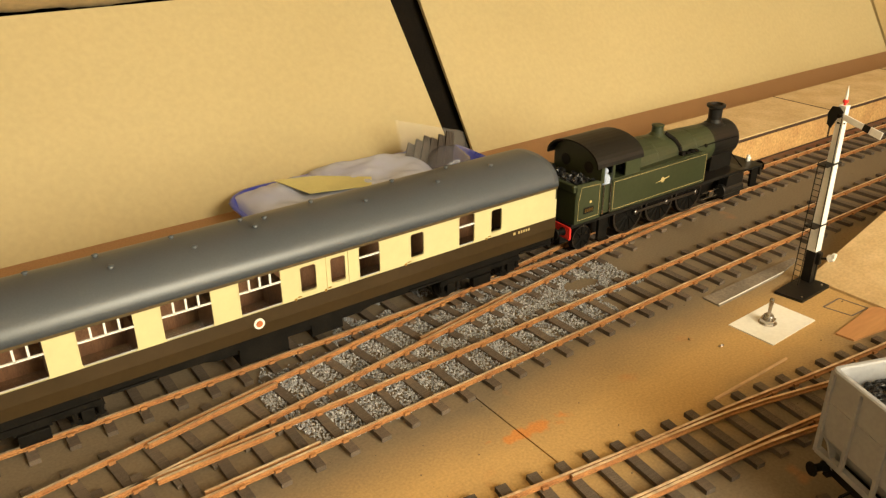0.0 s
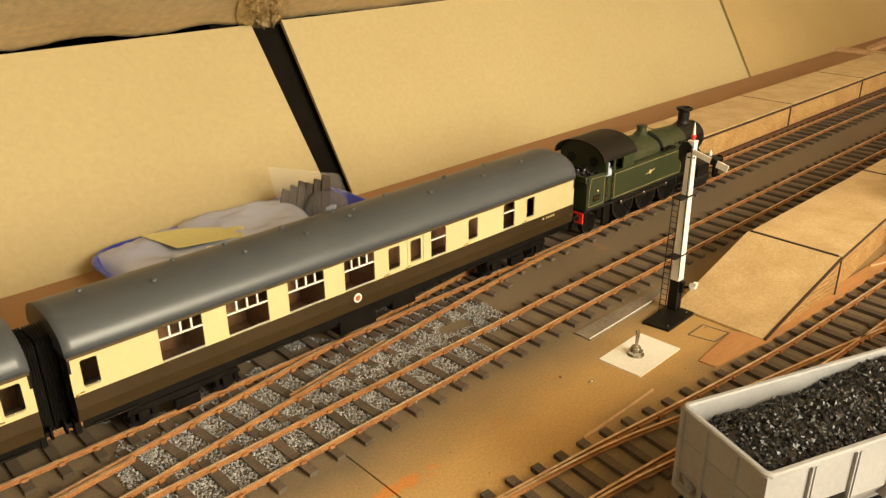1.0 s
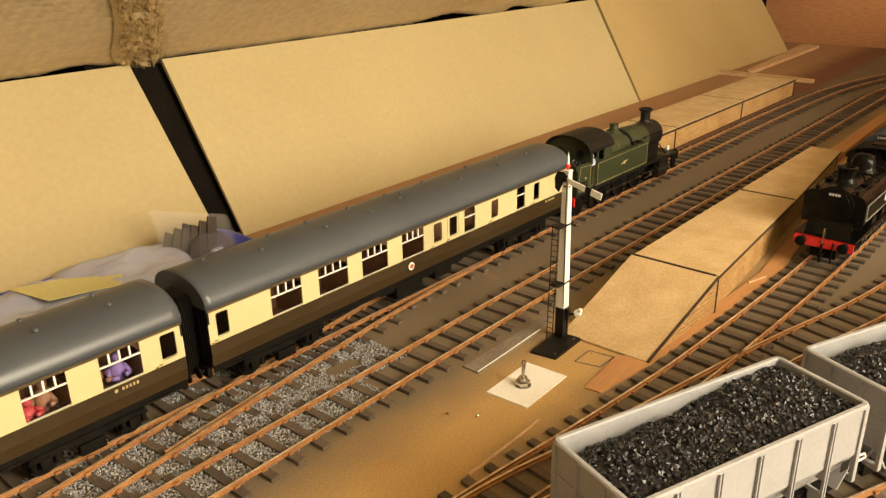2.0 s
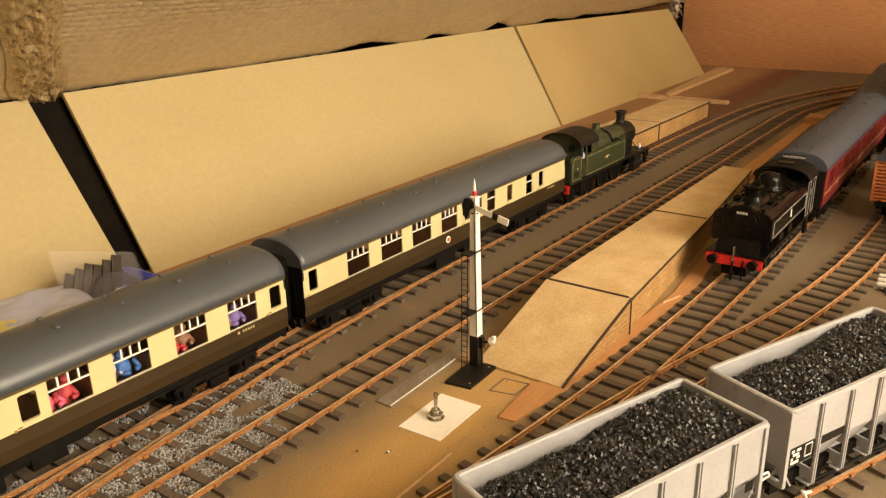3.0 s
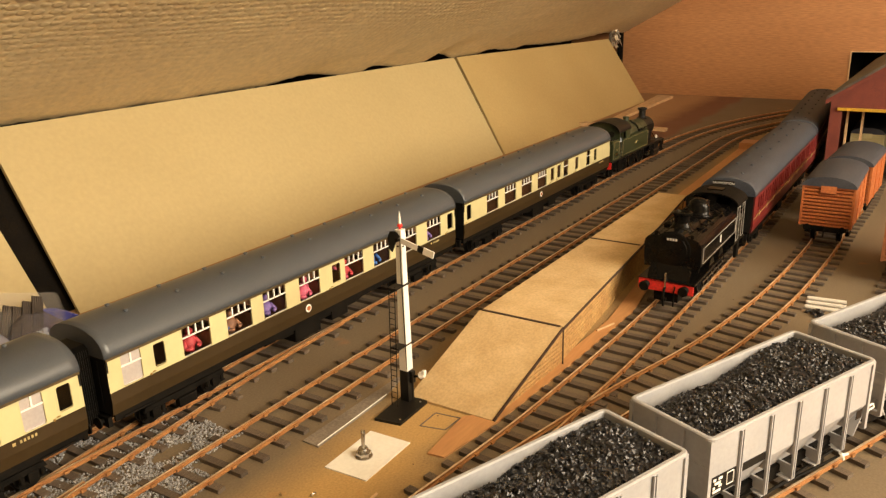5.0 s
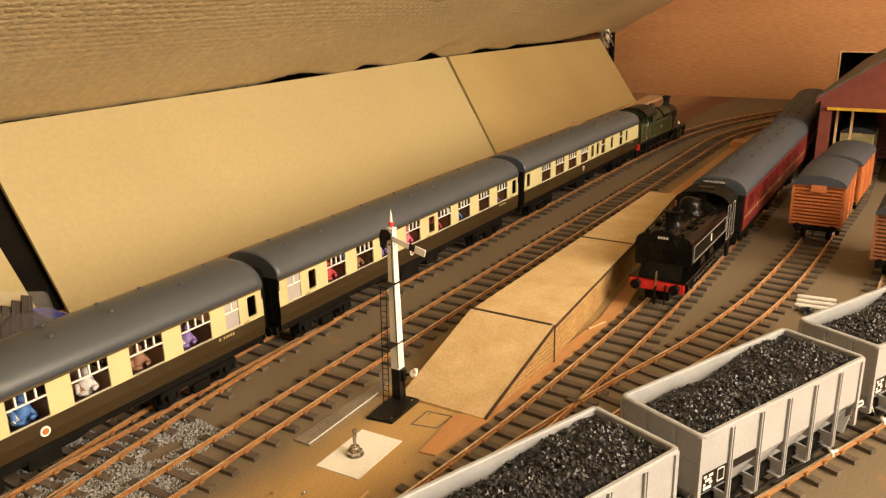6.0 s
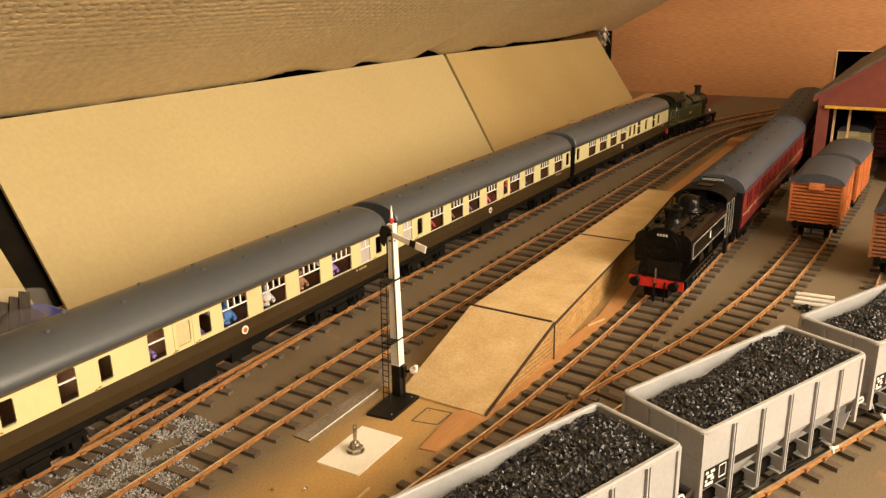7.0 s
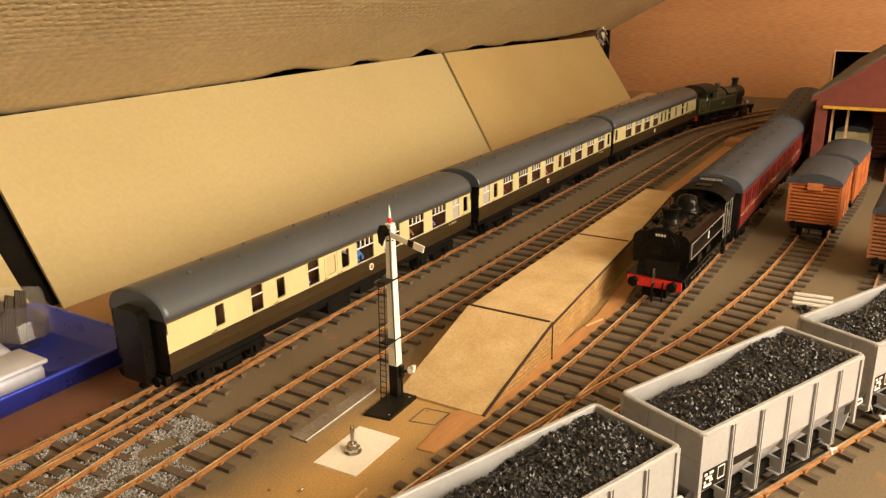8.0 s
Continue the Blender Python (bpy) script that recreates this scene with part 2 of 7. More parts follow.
def foil_material():
    """Quilted insulation sheet, painted tan, with rows of scalloped dimples."""
    m = mat("quilted_insulation", (0.86, 0.70, 0.44), (0.82, 0.655, 0.40), 12, 0.55, 0.0, spread=0.10, fine=14)
    nt = m.node_tree
    n, l = nt.nodes, nt.links
    tc = n.new("ShaderNodeTexCoord")
    mp = n.new("ShaderNodeMapping")
    mp.inputs["Scale"].default_value = (128, 176, 0)
    l.new(tc.outputs["Object"], mp.inputs[0])
    vo = n.new("ShaderNodeTexVoronoi")
    vo.inputs["Randomness"].default_value = 0.30
    vo.inputs["Scale"].default_value = 1.0
    l.new(mp.outputs[0], vo.inputs["Vector"])
    sep = n.new("ShaderNodeSeparateXYZ")
    l.new(tc.outputs["Object"], sep.inputs[0])
    fade = n.new("ShaderNodeMapRange")
    fade.interpolation_type = "SMOOTHSTEP"
    for key, val in (("From Min", 0.125), ("From Max", 0.22), ("To Min", 0.10), ("To Max", 1.0)):
        fade.inputs[key].default_value = val
    l.new(sep.outputs["Z"], fade.inputs["Value"])
    sm = n.new("ShaderNodeMapRange")
    sm.interpolation_type = "SMOOTHSTEP"
    for key, val in (("From Min", 0.27), ("From Max", 0.50), ("To Min", 1.0), ("To Max", 0.0)):
        sm.inputs[key].default_value = val
    l.new(vo.outputs["Distance"], sm.inputs["Value"])
    mu = n.new("ShaderNodeMath")
    mu.operation = "MULTIPLY"
    l.new(sm.outputs[0], mu.inputs[0])
    l.new(fade.outputs[0], mu.inputs[1])
    bp = n.new("ShaderNodeBump")
    bp.inputs["Strength"].default_value, bp.inputs["Distance"].default_value = 0.7, 0.0013
    l.new(mu.outputs[0], bp.inputs["Height"])
    l.new(bp.outputs[0], n["Principled BSDF"].inputs["Normal"])
    return m


M_GROUND, M_FOIL = ground_material(), foil_material()


# ---- building helpers ----
def part(name, bm, material, parent=None, label="", smooth=False):
    """Links a bmesh as one mesh object under a thing or a part."""
    me = bpy.data.meshes.new(name)
    bmesh.ops.recalc_face_normals(bm, faces=bm.faces)
    bm.to_mesh(me)
    bm.free()
    for m in material if isinstance(material, (list, tuple)) else [material]:
        me.materials.append(m)
    if smooth:
        me.polygons.foreach_set("use_smooth", [True] * len(me.polygons))
    ob = new(name, me)
    ob.parent = parent
    if label:
        tagged(ob, label)
    return ob


def thing(name, label, category, m=None, group="", kind=""):
    ob = tagged(new(name), label, category, group, kind)
    ob.empty_display_size = 0.01
    if m is not None:
        ob.matrix_basis = m
    return ob


def box(bm, x0, x1, y0, y1, z0, z1, bev=0.0, m=None, slot=0):
    v = [bm.verts.new((x, y, z)) for x in (x0, x1) for y in (y0, y1) for z in (z0, z1)]
    fs = [bm.faces.new([v[i] for i in q]) for q in ((0, 1, 3, 2), (4, 6, 7, 5), (0, 4, 5, 1), (2, 3, 7, 6), (0, 2, 6, 4), (1, 5, 7, 3))]
    for f in fs:
        f.material_index = slot
    if bev:
        es = list({e for f in fs for e in f.edges})
        r = bmesh.ops.bevel(bm, geom=es, offset=bev, segments=2, affect="EDGES", profile=0.5)
        v = list({w for f in r["faces"] for w in f.verts} | {w for w in v if w.is_valid})
    if m is not None:
        bmesh.ops.transform(bm, matrix=m, verts=v)
    return v


def cyl(bm, p0, p1, r0, r1=None, seg=16, caps=True):
    p0, p1 = Vector(p0), Vector(p1)
    r1 = r0 if r1 is None else r1
    q = (p1 - p0).to_track_quat("Z", "Y")
    rings = []
    for p, r in ((p0, r0), (p1, r1)):
        rings.append([bm.verts.new(p + q @ Vector((r * math.cos(2 * math.pi * i / seg), r * math.sin(2 * math.pi * i / seg), 0))) for i in range(seg)])
    for i in range(seg):
        bm.faces.new((rings[0][i], rings[0][(i + 1) % seg], rings[1][(i + 1) % seg], rings[1][i]))
    if caps:
        bm.faces.new(rings[0][::-1])
        bm.faces.new(rings[1])


def lathe(bm, base, prof, seg=20, axis=(0, 0, 1)):
    """Turned shape: prof is rows of (radius, height) along axis from base."""
    q = Vector(axis).to_track_quat("Z", "Y")
    rings = []
    for r, h in prof:
        rings.append([bm.verts.new(Vector(base) + q @ Vector((max(r, 1e-5) * math.cos(2 * math.pi * i / seg), max(r, 1e-5) * math.sin(2 * math.pi * i / seg), h))) for i in range(seg)])
    for a, b in zip(rings, rings[1:]):
        for i in range(seg):
            bm.faces.new((a[i], a[(i + 1) % seg], b[(i + 1) % seg], b[i]))
    bm.faces.new(rings[0][::-1])
    bm.faces.new(rings[-1])


def prism(bm, prof, a, b, axis="x"):
    """Extrudes a closed outline from a to b. Outline in (y, z) for axis x, (x, z) for y, (x, y) for z."""
    put = {"x": lambda u, v, w: (w, u, v), "y": lambda u, v, w: (u, w, v), "z": lambda u, v, w: (u, v, w)}[axis]
    ra = [bm.verts.new(put(u, v, a)) for u, v in prof]
    rb = [bm.verts.new(put(u, v, b)) for u, v in prof]
    k = len(prof)
    for i in range(k):
        bm.faces.new((ra[i], ra[(i + 1) % k], rb[(i + 1) % k], rb[i]))
    bm.faces.new(ra[::-1])
    bm.faces.new(rb)
    return ra + rb


def tube(bm, pts, r, seg=6):
    for p, q in zip(pts, pts[1:]):
        cyl(bm, p, q, r, r, seg)


def rock(bm, c, r, rng, flat=0.8):
    """A small faceted stone of eight faces."""
    d = [(1, 0, 0), (-1, 0, 0), (0, 1, 0), (0, -1, 0), (0, 0, 1), (0, 0, -1)]
    rot = Euler((rng.random() * 6, rng.random() * 6, rng.random() * 6)).to_matrix()
    v = [bm.verts.new(Vector(c) + rot @ (Vector(k) * r * rng.uniform(0.6, 1.2))) for k in d]
    for i, j, k in ((0, 2, 4), (2, 1, 4), (1, 3, 4), (3, 0, 4), (2, 0, 5), (1, 2, 5), (3, 1, 5), (0, 3, 5)):
        bm.faces.new((v[i], v[j], v[k]))


def spline(pts, step=0.012):
    """Smooth line through (x, y) points, as rows of (x, y, heading)."""
    P = [Vector(p) for p in pts]
    P = [2 * P[0] - P[1]] + P + [2 * P[-1] - P[-2]]
    out = []
    for i in range(1, len(P) - 2):
        a, b, c, d = P[i - 1], P[i], P[i + 1], P[i + 2]
        k = max(2, int((c - b).length / step))
        for j in range(k):
            t = j / k
            out.append(0.5 * (2 * b + (c - a) * t + (2 * a - 5 * b + 4 * c - d) * t * t + (3 * b - a - 3 * c + d) * t ** 3))
    out.append(P[-2])
    rows = []
    for i, p in enumerate(out):
        d = out[min(i + 1, len(out) - 1)] - out[max(i - 1, 0)]
        rows.append((p.x, p.y, math.atan2(d.y, d.x)))
    return rows


def arc_line(x0, y0, x1, bends, step=0.012):
    """A line from (x0, y0) along x, with right-hand bends given as rows of (x where it starts, curvature)."""
    x, y, h, rows = x0, y0, 0.0, []
    while x < x1:
        rows.append((x, y, h))
        k = 0.0
        for bx, bk in bends:
            if x >= bx:
                k = bk
        h -= k * step
        x, y = x + step * math.cos(h), y + step * math.sin(h)
    return rows

# ---- the room and the baseboard ----
def slab(name, bm, material, label, category, kind="structure"):
    return tagged(part(name, bm, material), label, category, kind=kind)


def setting():
    # two boards that meet in a fine crack
    bm = bmesh.new()
    prism(bm, [(-1.2, -0.16), (0.1546, -0.16), (0.1546, 0.62), (-1.2, 0.62)], -0.018, 0.0, "z")
    slab("baseboard", bm, M_GROUND, "chipboard railway baseboard sprayed grey-brown round the tracks", "baseboard")
    bm = bmesh.new()
    prism(bm, [(0.1552, -0.16), (1.49, -0.16), (1.49, 0.62), (0.1552, 0.62)], -0.018, 0.0, "z")
    slab("baseboard", bm, M_GROUND, "chipboard railway baseboard with bare tan and orange patches", "baseboard")
    # end wall with an opening through it
    bm = bmesh.new()
    box(bm, 1.48, 1.492, 0.149, 0.70, -0.02, 0.60)
    box(bm, 1.48, 1.492, -0.10, 0.149, 0.077, 0.60)
    box(bm, 1.48, 1.492, -1.30, -0.10, -0.02, 0.60)
    box(bm, 1.48, 1.492, -1.30, 0.30, 0.60, 1.20)
    slab("wall_east", bm, M_ENDPLY, "brown plywood end wall with an opening for the tracks", "wall")
    bm = bmesh.new()
    for b in ((1.4785, 1.480, 0.147, 0.149, 0.0, 0.077), (1.4785, 1.480, -0.10, 0.149, 0.077, 0.0785)):
        box(bm, *b)
    slab("trim", bm, M_PALEWOOD, "pale cut edge round the opening in plywood", "trim")
    # near-black box added behind the opening in place of its shade
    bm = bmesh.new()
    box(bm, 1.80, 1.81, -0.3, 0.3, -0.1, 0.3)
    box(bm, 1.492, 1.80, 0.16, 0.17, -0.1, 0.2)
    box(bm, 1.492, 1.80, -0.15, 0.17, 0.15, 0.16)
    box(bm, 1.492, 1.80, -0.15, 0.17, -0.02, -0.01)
    slab("opening_lining", bm, M_DARKGAP, "near-black box added for the unlit space behind the opening", "recess")
    # unseen plain walls and floor added to close the loft; off-white bounces light
    bm = bmesh.new()
    box(bm, -1.22, -1.20, -1.30, 0.70, -0.90, 1.20)
    slab("wall_west", bm, M_OFFWHITE, "unseen off-white wall added to close the loft and bounce light", "wall")
    bm = bmesh.new()
    box(bm, -1.20, 1.48, -1.32, -1.30, -0.90, 1.20)
    slab("wall_south", bm, M_OFFWHITE, "unseen off-white wall added to close the loft and bounce light", "wall")
    bm = bmesh.new()
    box(bm, -1.20, 1.48, -1.30, 0.70, -0.92, -0.90)
    slab("floor", bm, M_OFFWHITE, "unseen off-white floor added to bounce light upwards", "floor")
    # near-black sheet added so the gaps round the panels show dark
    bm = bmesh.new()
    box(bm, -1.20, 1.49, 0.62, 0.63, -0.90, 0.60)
    slab("wall_north", bm, M_DARKGAP, "near-black sheet added for the shade behind the card panels", "wall")
    # sloping quilted sheet with a wavy lower edge
    nx, ny = 520, 60
    bm = bmesh.new()
    grid = []
    for i in range(nx + 1):
        x = -1.2 + 2.68 * i / nx
        edge = 0.0012 * noise.noise((x * 9, 1.3, 0)) + 0.0014 * noise.noise((x * 41, 4.3, 0)) + 0.0010 * noise.noise((x * 130, 8.1, 0))
        lift = 0.0007 + sum(h * math.exp(-((x - c) / w) ** 2) for c, w, h in ((-0.1, 0.09, 0.002), (0.05, 0.05, 0.0015), (0.19, 0.036, 0.0035), (0.272, 0.022, 0.0028), (0.355, 0.04, 0.0014), (0.58, 0.045, 0.0018), (0.64, 0.034, 0.0058), (0.745, 0.020, 0.0050), (0.865, 0.022, 0.0070), (0.99, 0.028, 0.0030), (1.09, 0.03, 0.0028), (1.37, 0.05, 0.0030)))
        row = []
        for j in range(ny + 1):
            t = (j / ny) ** 1.7
            d = t * 2.05
            near = max(0.0, 1 - d / 0.05)
            y = 0.5165 - 0.874 * d
            z = 0.1062 + 0.487 * d + (edge + lift) * near + 0.004 * noise.noise((x * 5, d * 7, 2)) * min(1, d * 8)
            row.append(bm.verts.new((x, y, z)))
        grid.append(row)
    for i in range(nx):
        for j in range(ny):
            bm.faces.new((grid[i][j], grid[i + 1][j], grid[i + 1][j + 1], grid[i][j + 1]))
    bmesh.ops.solidify(bm, geom=bm.faces[:], thickness=0.004)
    tagged(part("ceiling", bm, M_FOIL, smooth=True), "sloping tan quilted insulation sheet under the roof", "ceiling", kind="structure")
    # crumpled foil tape over the sheet's seam
    bm = bmesh.new()
    nx, ny = 26, 150
    grid = []
    for i in range(nx + 1):
        row = []
        for j in range(ny + 1):
            d = -0.004 + 0.42 * j / ny
            x = 0.3165 - 0.42 * d + (i / nx - 0.5) * (0.034 + 0.012 * noise.noise((d * 20, i // 13, 3)))
            k = 0.0032 * noise.noise((x * 230, d * 330, 1)) + 0.0022 * noise.noise((x * 520, d * 640, 5))
            edge = min(1.0, 4 * i / nx, 4 * (1 - i / nx))
            row.append(bm.verts.new((x, 0.5165 - 0.874 * d - 0.487 * (0.002 * edge + k * edge), 0.1062 + 0.487 * d - 0.874 * (0.002 * edge + k * edge))))
        grid.append(row)
    for i in range(nx):
        for j in range(ny):
            bm.faces.new((grid[i][j], grid[i + 1][j], grid[i + 1][j + 1], grid[i][j + 1]))
    tape = mat("crumpled_foil_tape", (0.42, 0.31, 0.16), (0.30, 0.21, 0.10), 60, 0.38, 0.0003, metal=0.45)
    tagged(part("foil_tape", bm, tape), "crumpled foil tape along the seam of the sheet", "tape", kind="structure")


LEAN_Y, LEAN_Z = 0.0775, 0.103  # how far a panel leans back, and its height


def panel(x0, x1, xt0, xt1, top=1.0, foot=0.433, top_end=None, card=M_BOARD):
    """A card panel leaning back against the roof, standing on the baseboard; thickness 3 mm."""
    bm = bmesh.new()
    n = Vector((0, -LEAN_Z, LEAN_Y)).normalized() * 0.003
    w = 24
    low, high = [], []
    for i in range(w + 1):
        t = i / w
        wob = 0.0012 * noise.noise((t * 3 + x0 * 7, 2.0, 0))
        low.append((x0 + (x1 - x0) * t, foot + wob + 0.003 * t, 0.0))
        k = top + ((top_end or top) - top) * t
        high.append((xt0 + (xt1 - xt0) * t, foot + LEAN_Y * k + wob + 0.003 * t, LEAN_Z * k))
    def skin(off):
        return [bm.verts.new(Vector(p) + off) for p in low], [bm.verts.new(Vector(p) + off) for p in high]
    a, b = skin(n), skin(Vector((0, 0.0, 0.0)))
    for v in a[0]:
        v.co.z = 0.0
    for i in range(w):
        bm.faces.new((a[0][i], a[0][i + 1], a[1][i + 1], a[1][i]))
        bm.faces.new((b[0][i], b[1][i], b[1][i + 1], b[0][i + 1]))
        bm.faces.new((a[1][i], a[1][i + 1], b[1][i + 1], b[1][i]))
        bm.faces.new((a[0][i], b[0][i], b[0][i + 1], a[0][i + 1]))
    for i in (0, w):
        bm.faces.new((a[0][i], a[1][i], b[1][i], b[0][i]))
    ob = part("backscene_panel", bm, card)
    return tagged(ob, "plain tan card panel leaning back behind the railway", "panel", "backscene panels")


setting()
panel(-1.0, 0.3090, -1.0, 0.3062, 1.02)
panel(0.3240, 0.8728, 0.3288, 0.8962, 1.03)
panel(0.8775, 1.369, 0.9022, 1.384, 1.03, 0.4355, 0.955, M_BOARDB)
# near-black strip added where only shade shows between the panels
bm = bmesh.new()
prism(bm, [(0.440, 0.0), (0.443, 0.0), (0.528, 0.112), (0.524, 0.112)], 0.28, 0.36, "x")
tagged(part("backing_strip", bm, M_DARKGAP), "near-black strip added for the shade in the gap between panels", "strip", kind="structure")


def timber_strips():
    for nm, pts, z, lab in (("wood_strip", [(1.100, 0.440), (1.100, 0.315), (1.110, 0.315), (1.118, 0.440)], 0.004, "pale softwood strip lying across the baseboard"),
                            ("wood_strip", [(1.118, 0.400), (1.430, 0.408), (1.436, 0.436), (1.130, 0.410)], 0.004, "pale softwood strip along the panel's foot")):
        bm = bmesh.new()
        prism(bm, pts, 0.0, z, "z")
        tagged(part(nm, bm, M_PALEWOOD), lab, "wood strip")


timber_strips()
# near-black strip added for the shaded slit beside the end wall
bm = bmesh.new()
box(bm, 1.474, 1.4795, 0.5190, 0.5280, 0.040, 0.124)
tagged(part("corner_batten", bm, M_DARKGAP), "near-black strip added for the dark slit by the end wall", "batten", kind="structure")
bm = bmesh.new()
rng = random.Random(31)
for _ in range(46):
    c = Vector((1.405 + rng.uniform(-0.014, 0.014), 0.507 + rng.uniform(-0.006, 0.006), 0.101 + rng.uniform(-0.012, 0.010)))
    q = [bm.verts.new(c + Vector((rng.uniform(-0.009, 0.009), rng.uniform(-0.005, 0.005), rng.uniform(-0.009, 0.009)))) for _ in range(4)]
    bm.faces.new(q[:3])
    bm.faces.new((q[1], q[2], q[3]))
tagged(part("foil_scrap", bm, M_FOILSCRAP), "crumpled silver foil stuffed into the corner gap", "foil", kind="structure")

# ---- tracks ----
GAUGE, RAIL_TOP = 0.0183, 0.0038
T_MAIN = arc_line(-1.1, 0.284, 1.45, ((0.80, 1 / 4.5), (1.02, 1 / 0.75)))
T_LOOP = spline([(-1.1, 0.2235), (-0.3, 0.2235), (0.1, 0.2255), (0.3, 0.2285), (0.45, 0.2290), (0.80, 0.2272)]) + arc_line(0.81, 0.2271, 1.40, ((1.03, 1 / 0.42), (1.25, 1 / 1.5)))
T_CROSS = spline([(-0.21, 0.2235), (-0.10, 0.2275), (0.0, 0.2380), (0.08, 0.2490), (0.16, 0.2600), (0.24, 0.2710), (0.30, 0.2780), (0.36, 0.2820), (0.43, 0.2837)])
T_BAY = spline([(-0.5, 0.215), (-0.1, 0.186), (0.05, 0.166), (0.127, 0.1530), (0.171, 0.1465), (0.221, 0.1408), (0.27, 0.1340), (0.331, 0.1270), (0.371, 0.1243), (0.433, 0.1212), (0.497, 0.1195), (0.636, 0.1182), (0.78, 0.1186), (0.93, 0.1222), (1.20, 0.1385), (1.46, 0.150)])
T_VAN = spline([(0.15, 0.1478), (0.218, 0.1390), (0.26, 0.1290), (0.30, 0.1205), (0.35, 0.1100), (0.395, 0.0995), (0.45, 0.0845), (0.498, 0.0752), (0.559, 0.0668), (0.651, 0.0607), (0.71, 0.0602), (0.79, 0.0566), (0.88, 0.0560), (1.2, 0.0640)])
T_COAL = spline([(-0.05, 0.160), (0.10, 0.124), (0.247, 0.0765), (0.346, 0.0350), (0.4475, -0.0090), (0.60, -0.0800)])
T_SIDE = spline([(0.54, 0.004), (0.70, 0.001), (1.0, -0.004)])

RAIL_PROFILE = ((-0.0008, 0), (0.0008, 0), (0.0008, 0.0004), (0.0003, 0.0006), (0.0003, 0.0013), (0.00048, 0.0014), (0.00048, 0.0019), (-0.00048, 0.0019), (-0.00048, 0.0014), (-0.0003, 0.0013), (-0.0003, 0.0006), (-0.0008, 0.0004))


def rail_mesh(bm, rows, off, z0=0.0019, cut=None):
    rings = []
    for x, y, h in rows:
        if cut and not cut[0] <= x <= cut[1]:
            continue
        nx, ny = -math.sin(h), math.cos(h)
        rings.append([bm.verts.new((x + nx * (off + u), y + ny * (off + u), z0 + v)) for u, v in RAIL_PROFILE])
    k = len(RAIL_PROFILE)
    for a, b in zip(rings, rings[1:]):
        for i in range(k):
            f = bm.faces.new((a[i], a[(i + 1) % k], b[(i + 1) % k], b[i]))
            f.material_index = 1 if i == 6 else 0
    if len(rings) > 1:
        bm.faces.new(rings[0][::-1])
        bm.faces.new(rings[-1])


def along(rows, step, x0, x1):
    """Even stations along a line between x0 and x1."""
    out, carry = [], 0.0
    for a, b in zip(rows, rows[1:]):
        d = math.hypot(b[0] - a[0], b[1] - a[1])
        while carry < d:
            t = carry / d
            p = tuple(a[i] + (b[i] - a[i]) * t for i in range(3))
            if x0 <= p[0] <= x1:
                out.append(p)
            carry += step
        carry -= d
    return out


SLEEPER_JOBS = []


def track(label, rows, pitch, span, sleepers=None, cuts=((None, None)), length=0.0325, drop=0.0):
    t = thing("railway_track", label, "railway track", group="railway tracks", kind="structure")
    for side, cut in zip((1, -1), cuts):
        bm = bmesh.new()
        rail_mesh(bm, rows, side * GAUGE / 2, cut=cut or span)
        part("rail", bm, [M_RUST, M_RAILTOP], t)
    bm = bmesh.new()
    for x, y, h in along(rows, pitch, *(sleepers or span)):
        for side in (1, -1):
            m = Matrix.Translation((x, y, 0)) @ Matrix.Rotation(h, 4, "Z") @ Matrix.Translation((0, side * GAUGE / 2, 0))
            box(bm, -0.0011, 0.0011, -0.0015, -0.0004, 0.0015, 0.0029, m=m)
            box(bm, -0.0011, 0.0011, 0.0004, 0.0015, 0.0015, 0.0029, m=m)
    tagged(part("chairs", bm, M_RUST, t), "rusty rail chairs", kind="stuff")
    SLEEPER_JOBS.append((t, rows, pitch, sleepers or span, length, drop))
    return t


track("rusty double-chaired model main line curving away", T_MAIN, 0.0124, (-0.6, 1.47), cuts=(None, None))
track("rusty model loop line beside the platform ramp", T_LOOP, 0.0124, (-0.6, 1.45), cuts=(None, None))
track("rusty model crossover joining the two running lines", T_CROSS, 0.0124, (-0.2, 0.42), sleepers=(-0.02, 0.30), cuts=((-0.2, 0.40), (-0.2, 0.40)), drop=0.0003)
track("rusty model bay line along the platform", T_BAY, 0.0113, (-0.5, 1.45), cuts=(None, None))
track("rusty model siding curving to the goods shed", T_VAN, 0.0118, (0.15, 1.2), sleepers=(0.36, 1.2), cuts=(None, None), drop=0.0003)
track("rusty model siding under the coal wagons", T_COAL, 0.0125, (0.10, 0.58), cuts=(None, None))
track("short model siding with a brown van", T_SIDE, 0.0125, (0.54, 1.0), cuts=(None, None))


def check_rails():
    for rows, off, x0, x1, lab in ((T_LOOP, -GAUGE / 2 + 0.0022, 0.05, 0.095, "bright check rail"), (T_CROSS, GAUGE / 2 - 0.0022, 0.045, 0.10, "bright check rail"), (T_MAIN, GAUGE / 2 - 0.0022, 0.16, 0.225, "bright check rail"), (T_CROSS, -GAUGE / 2 + 0.0022, 0.155, 0.215, "bright check rail"), (T_LOOP, GAUGE / 2 - 0.002, 0.04, 0.085, "bright wing rail")):
        bm = bmesh.new()
        fine = along(rows, 0.005, x0, x1)
        rail_mesh(bm, fine, off)
        tagged(part("check_rail", bm, [M_RUST, M_RAILTOP]), "short rusty check rail with a bright head", "rail", "check rails")


check_rails()

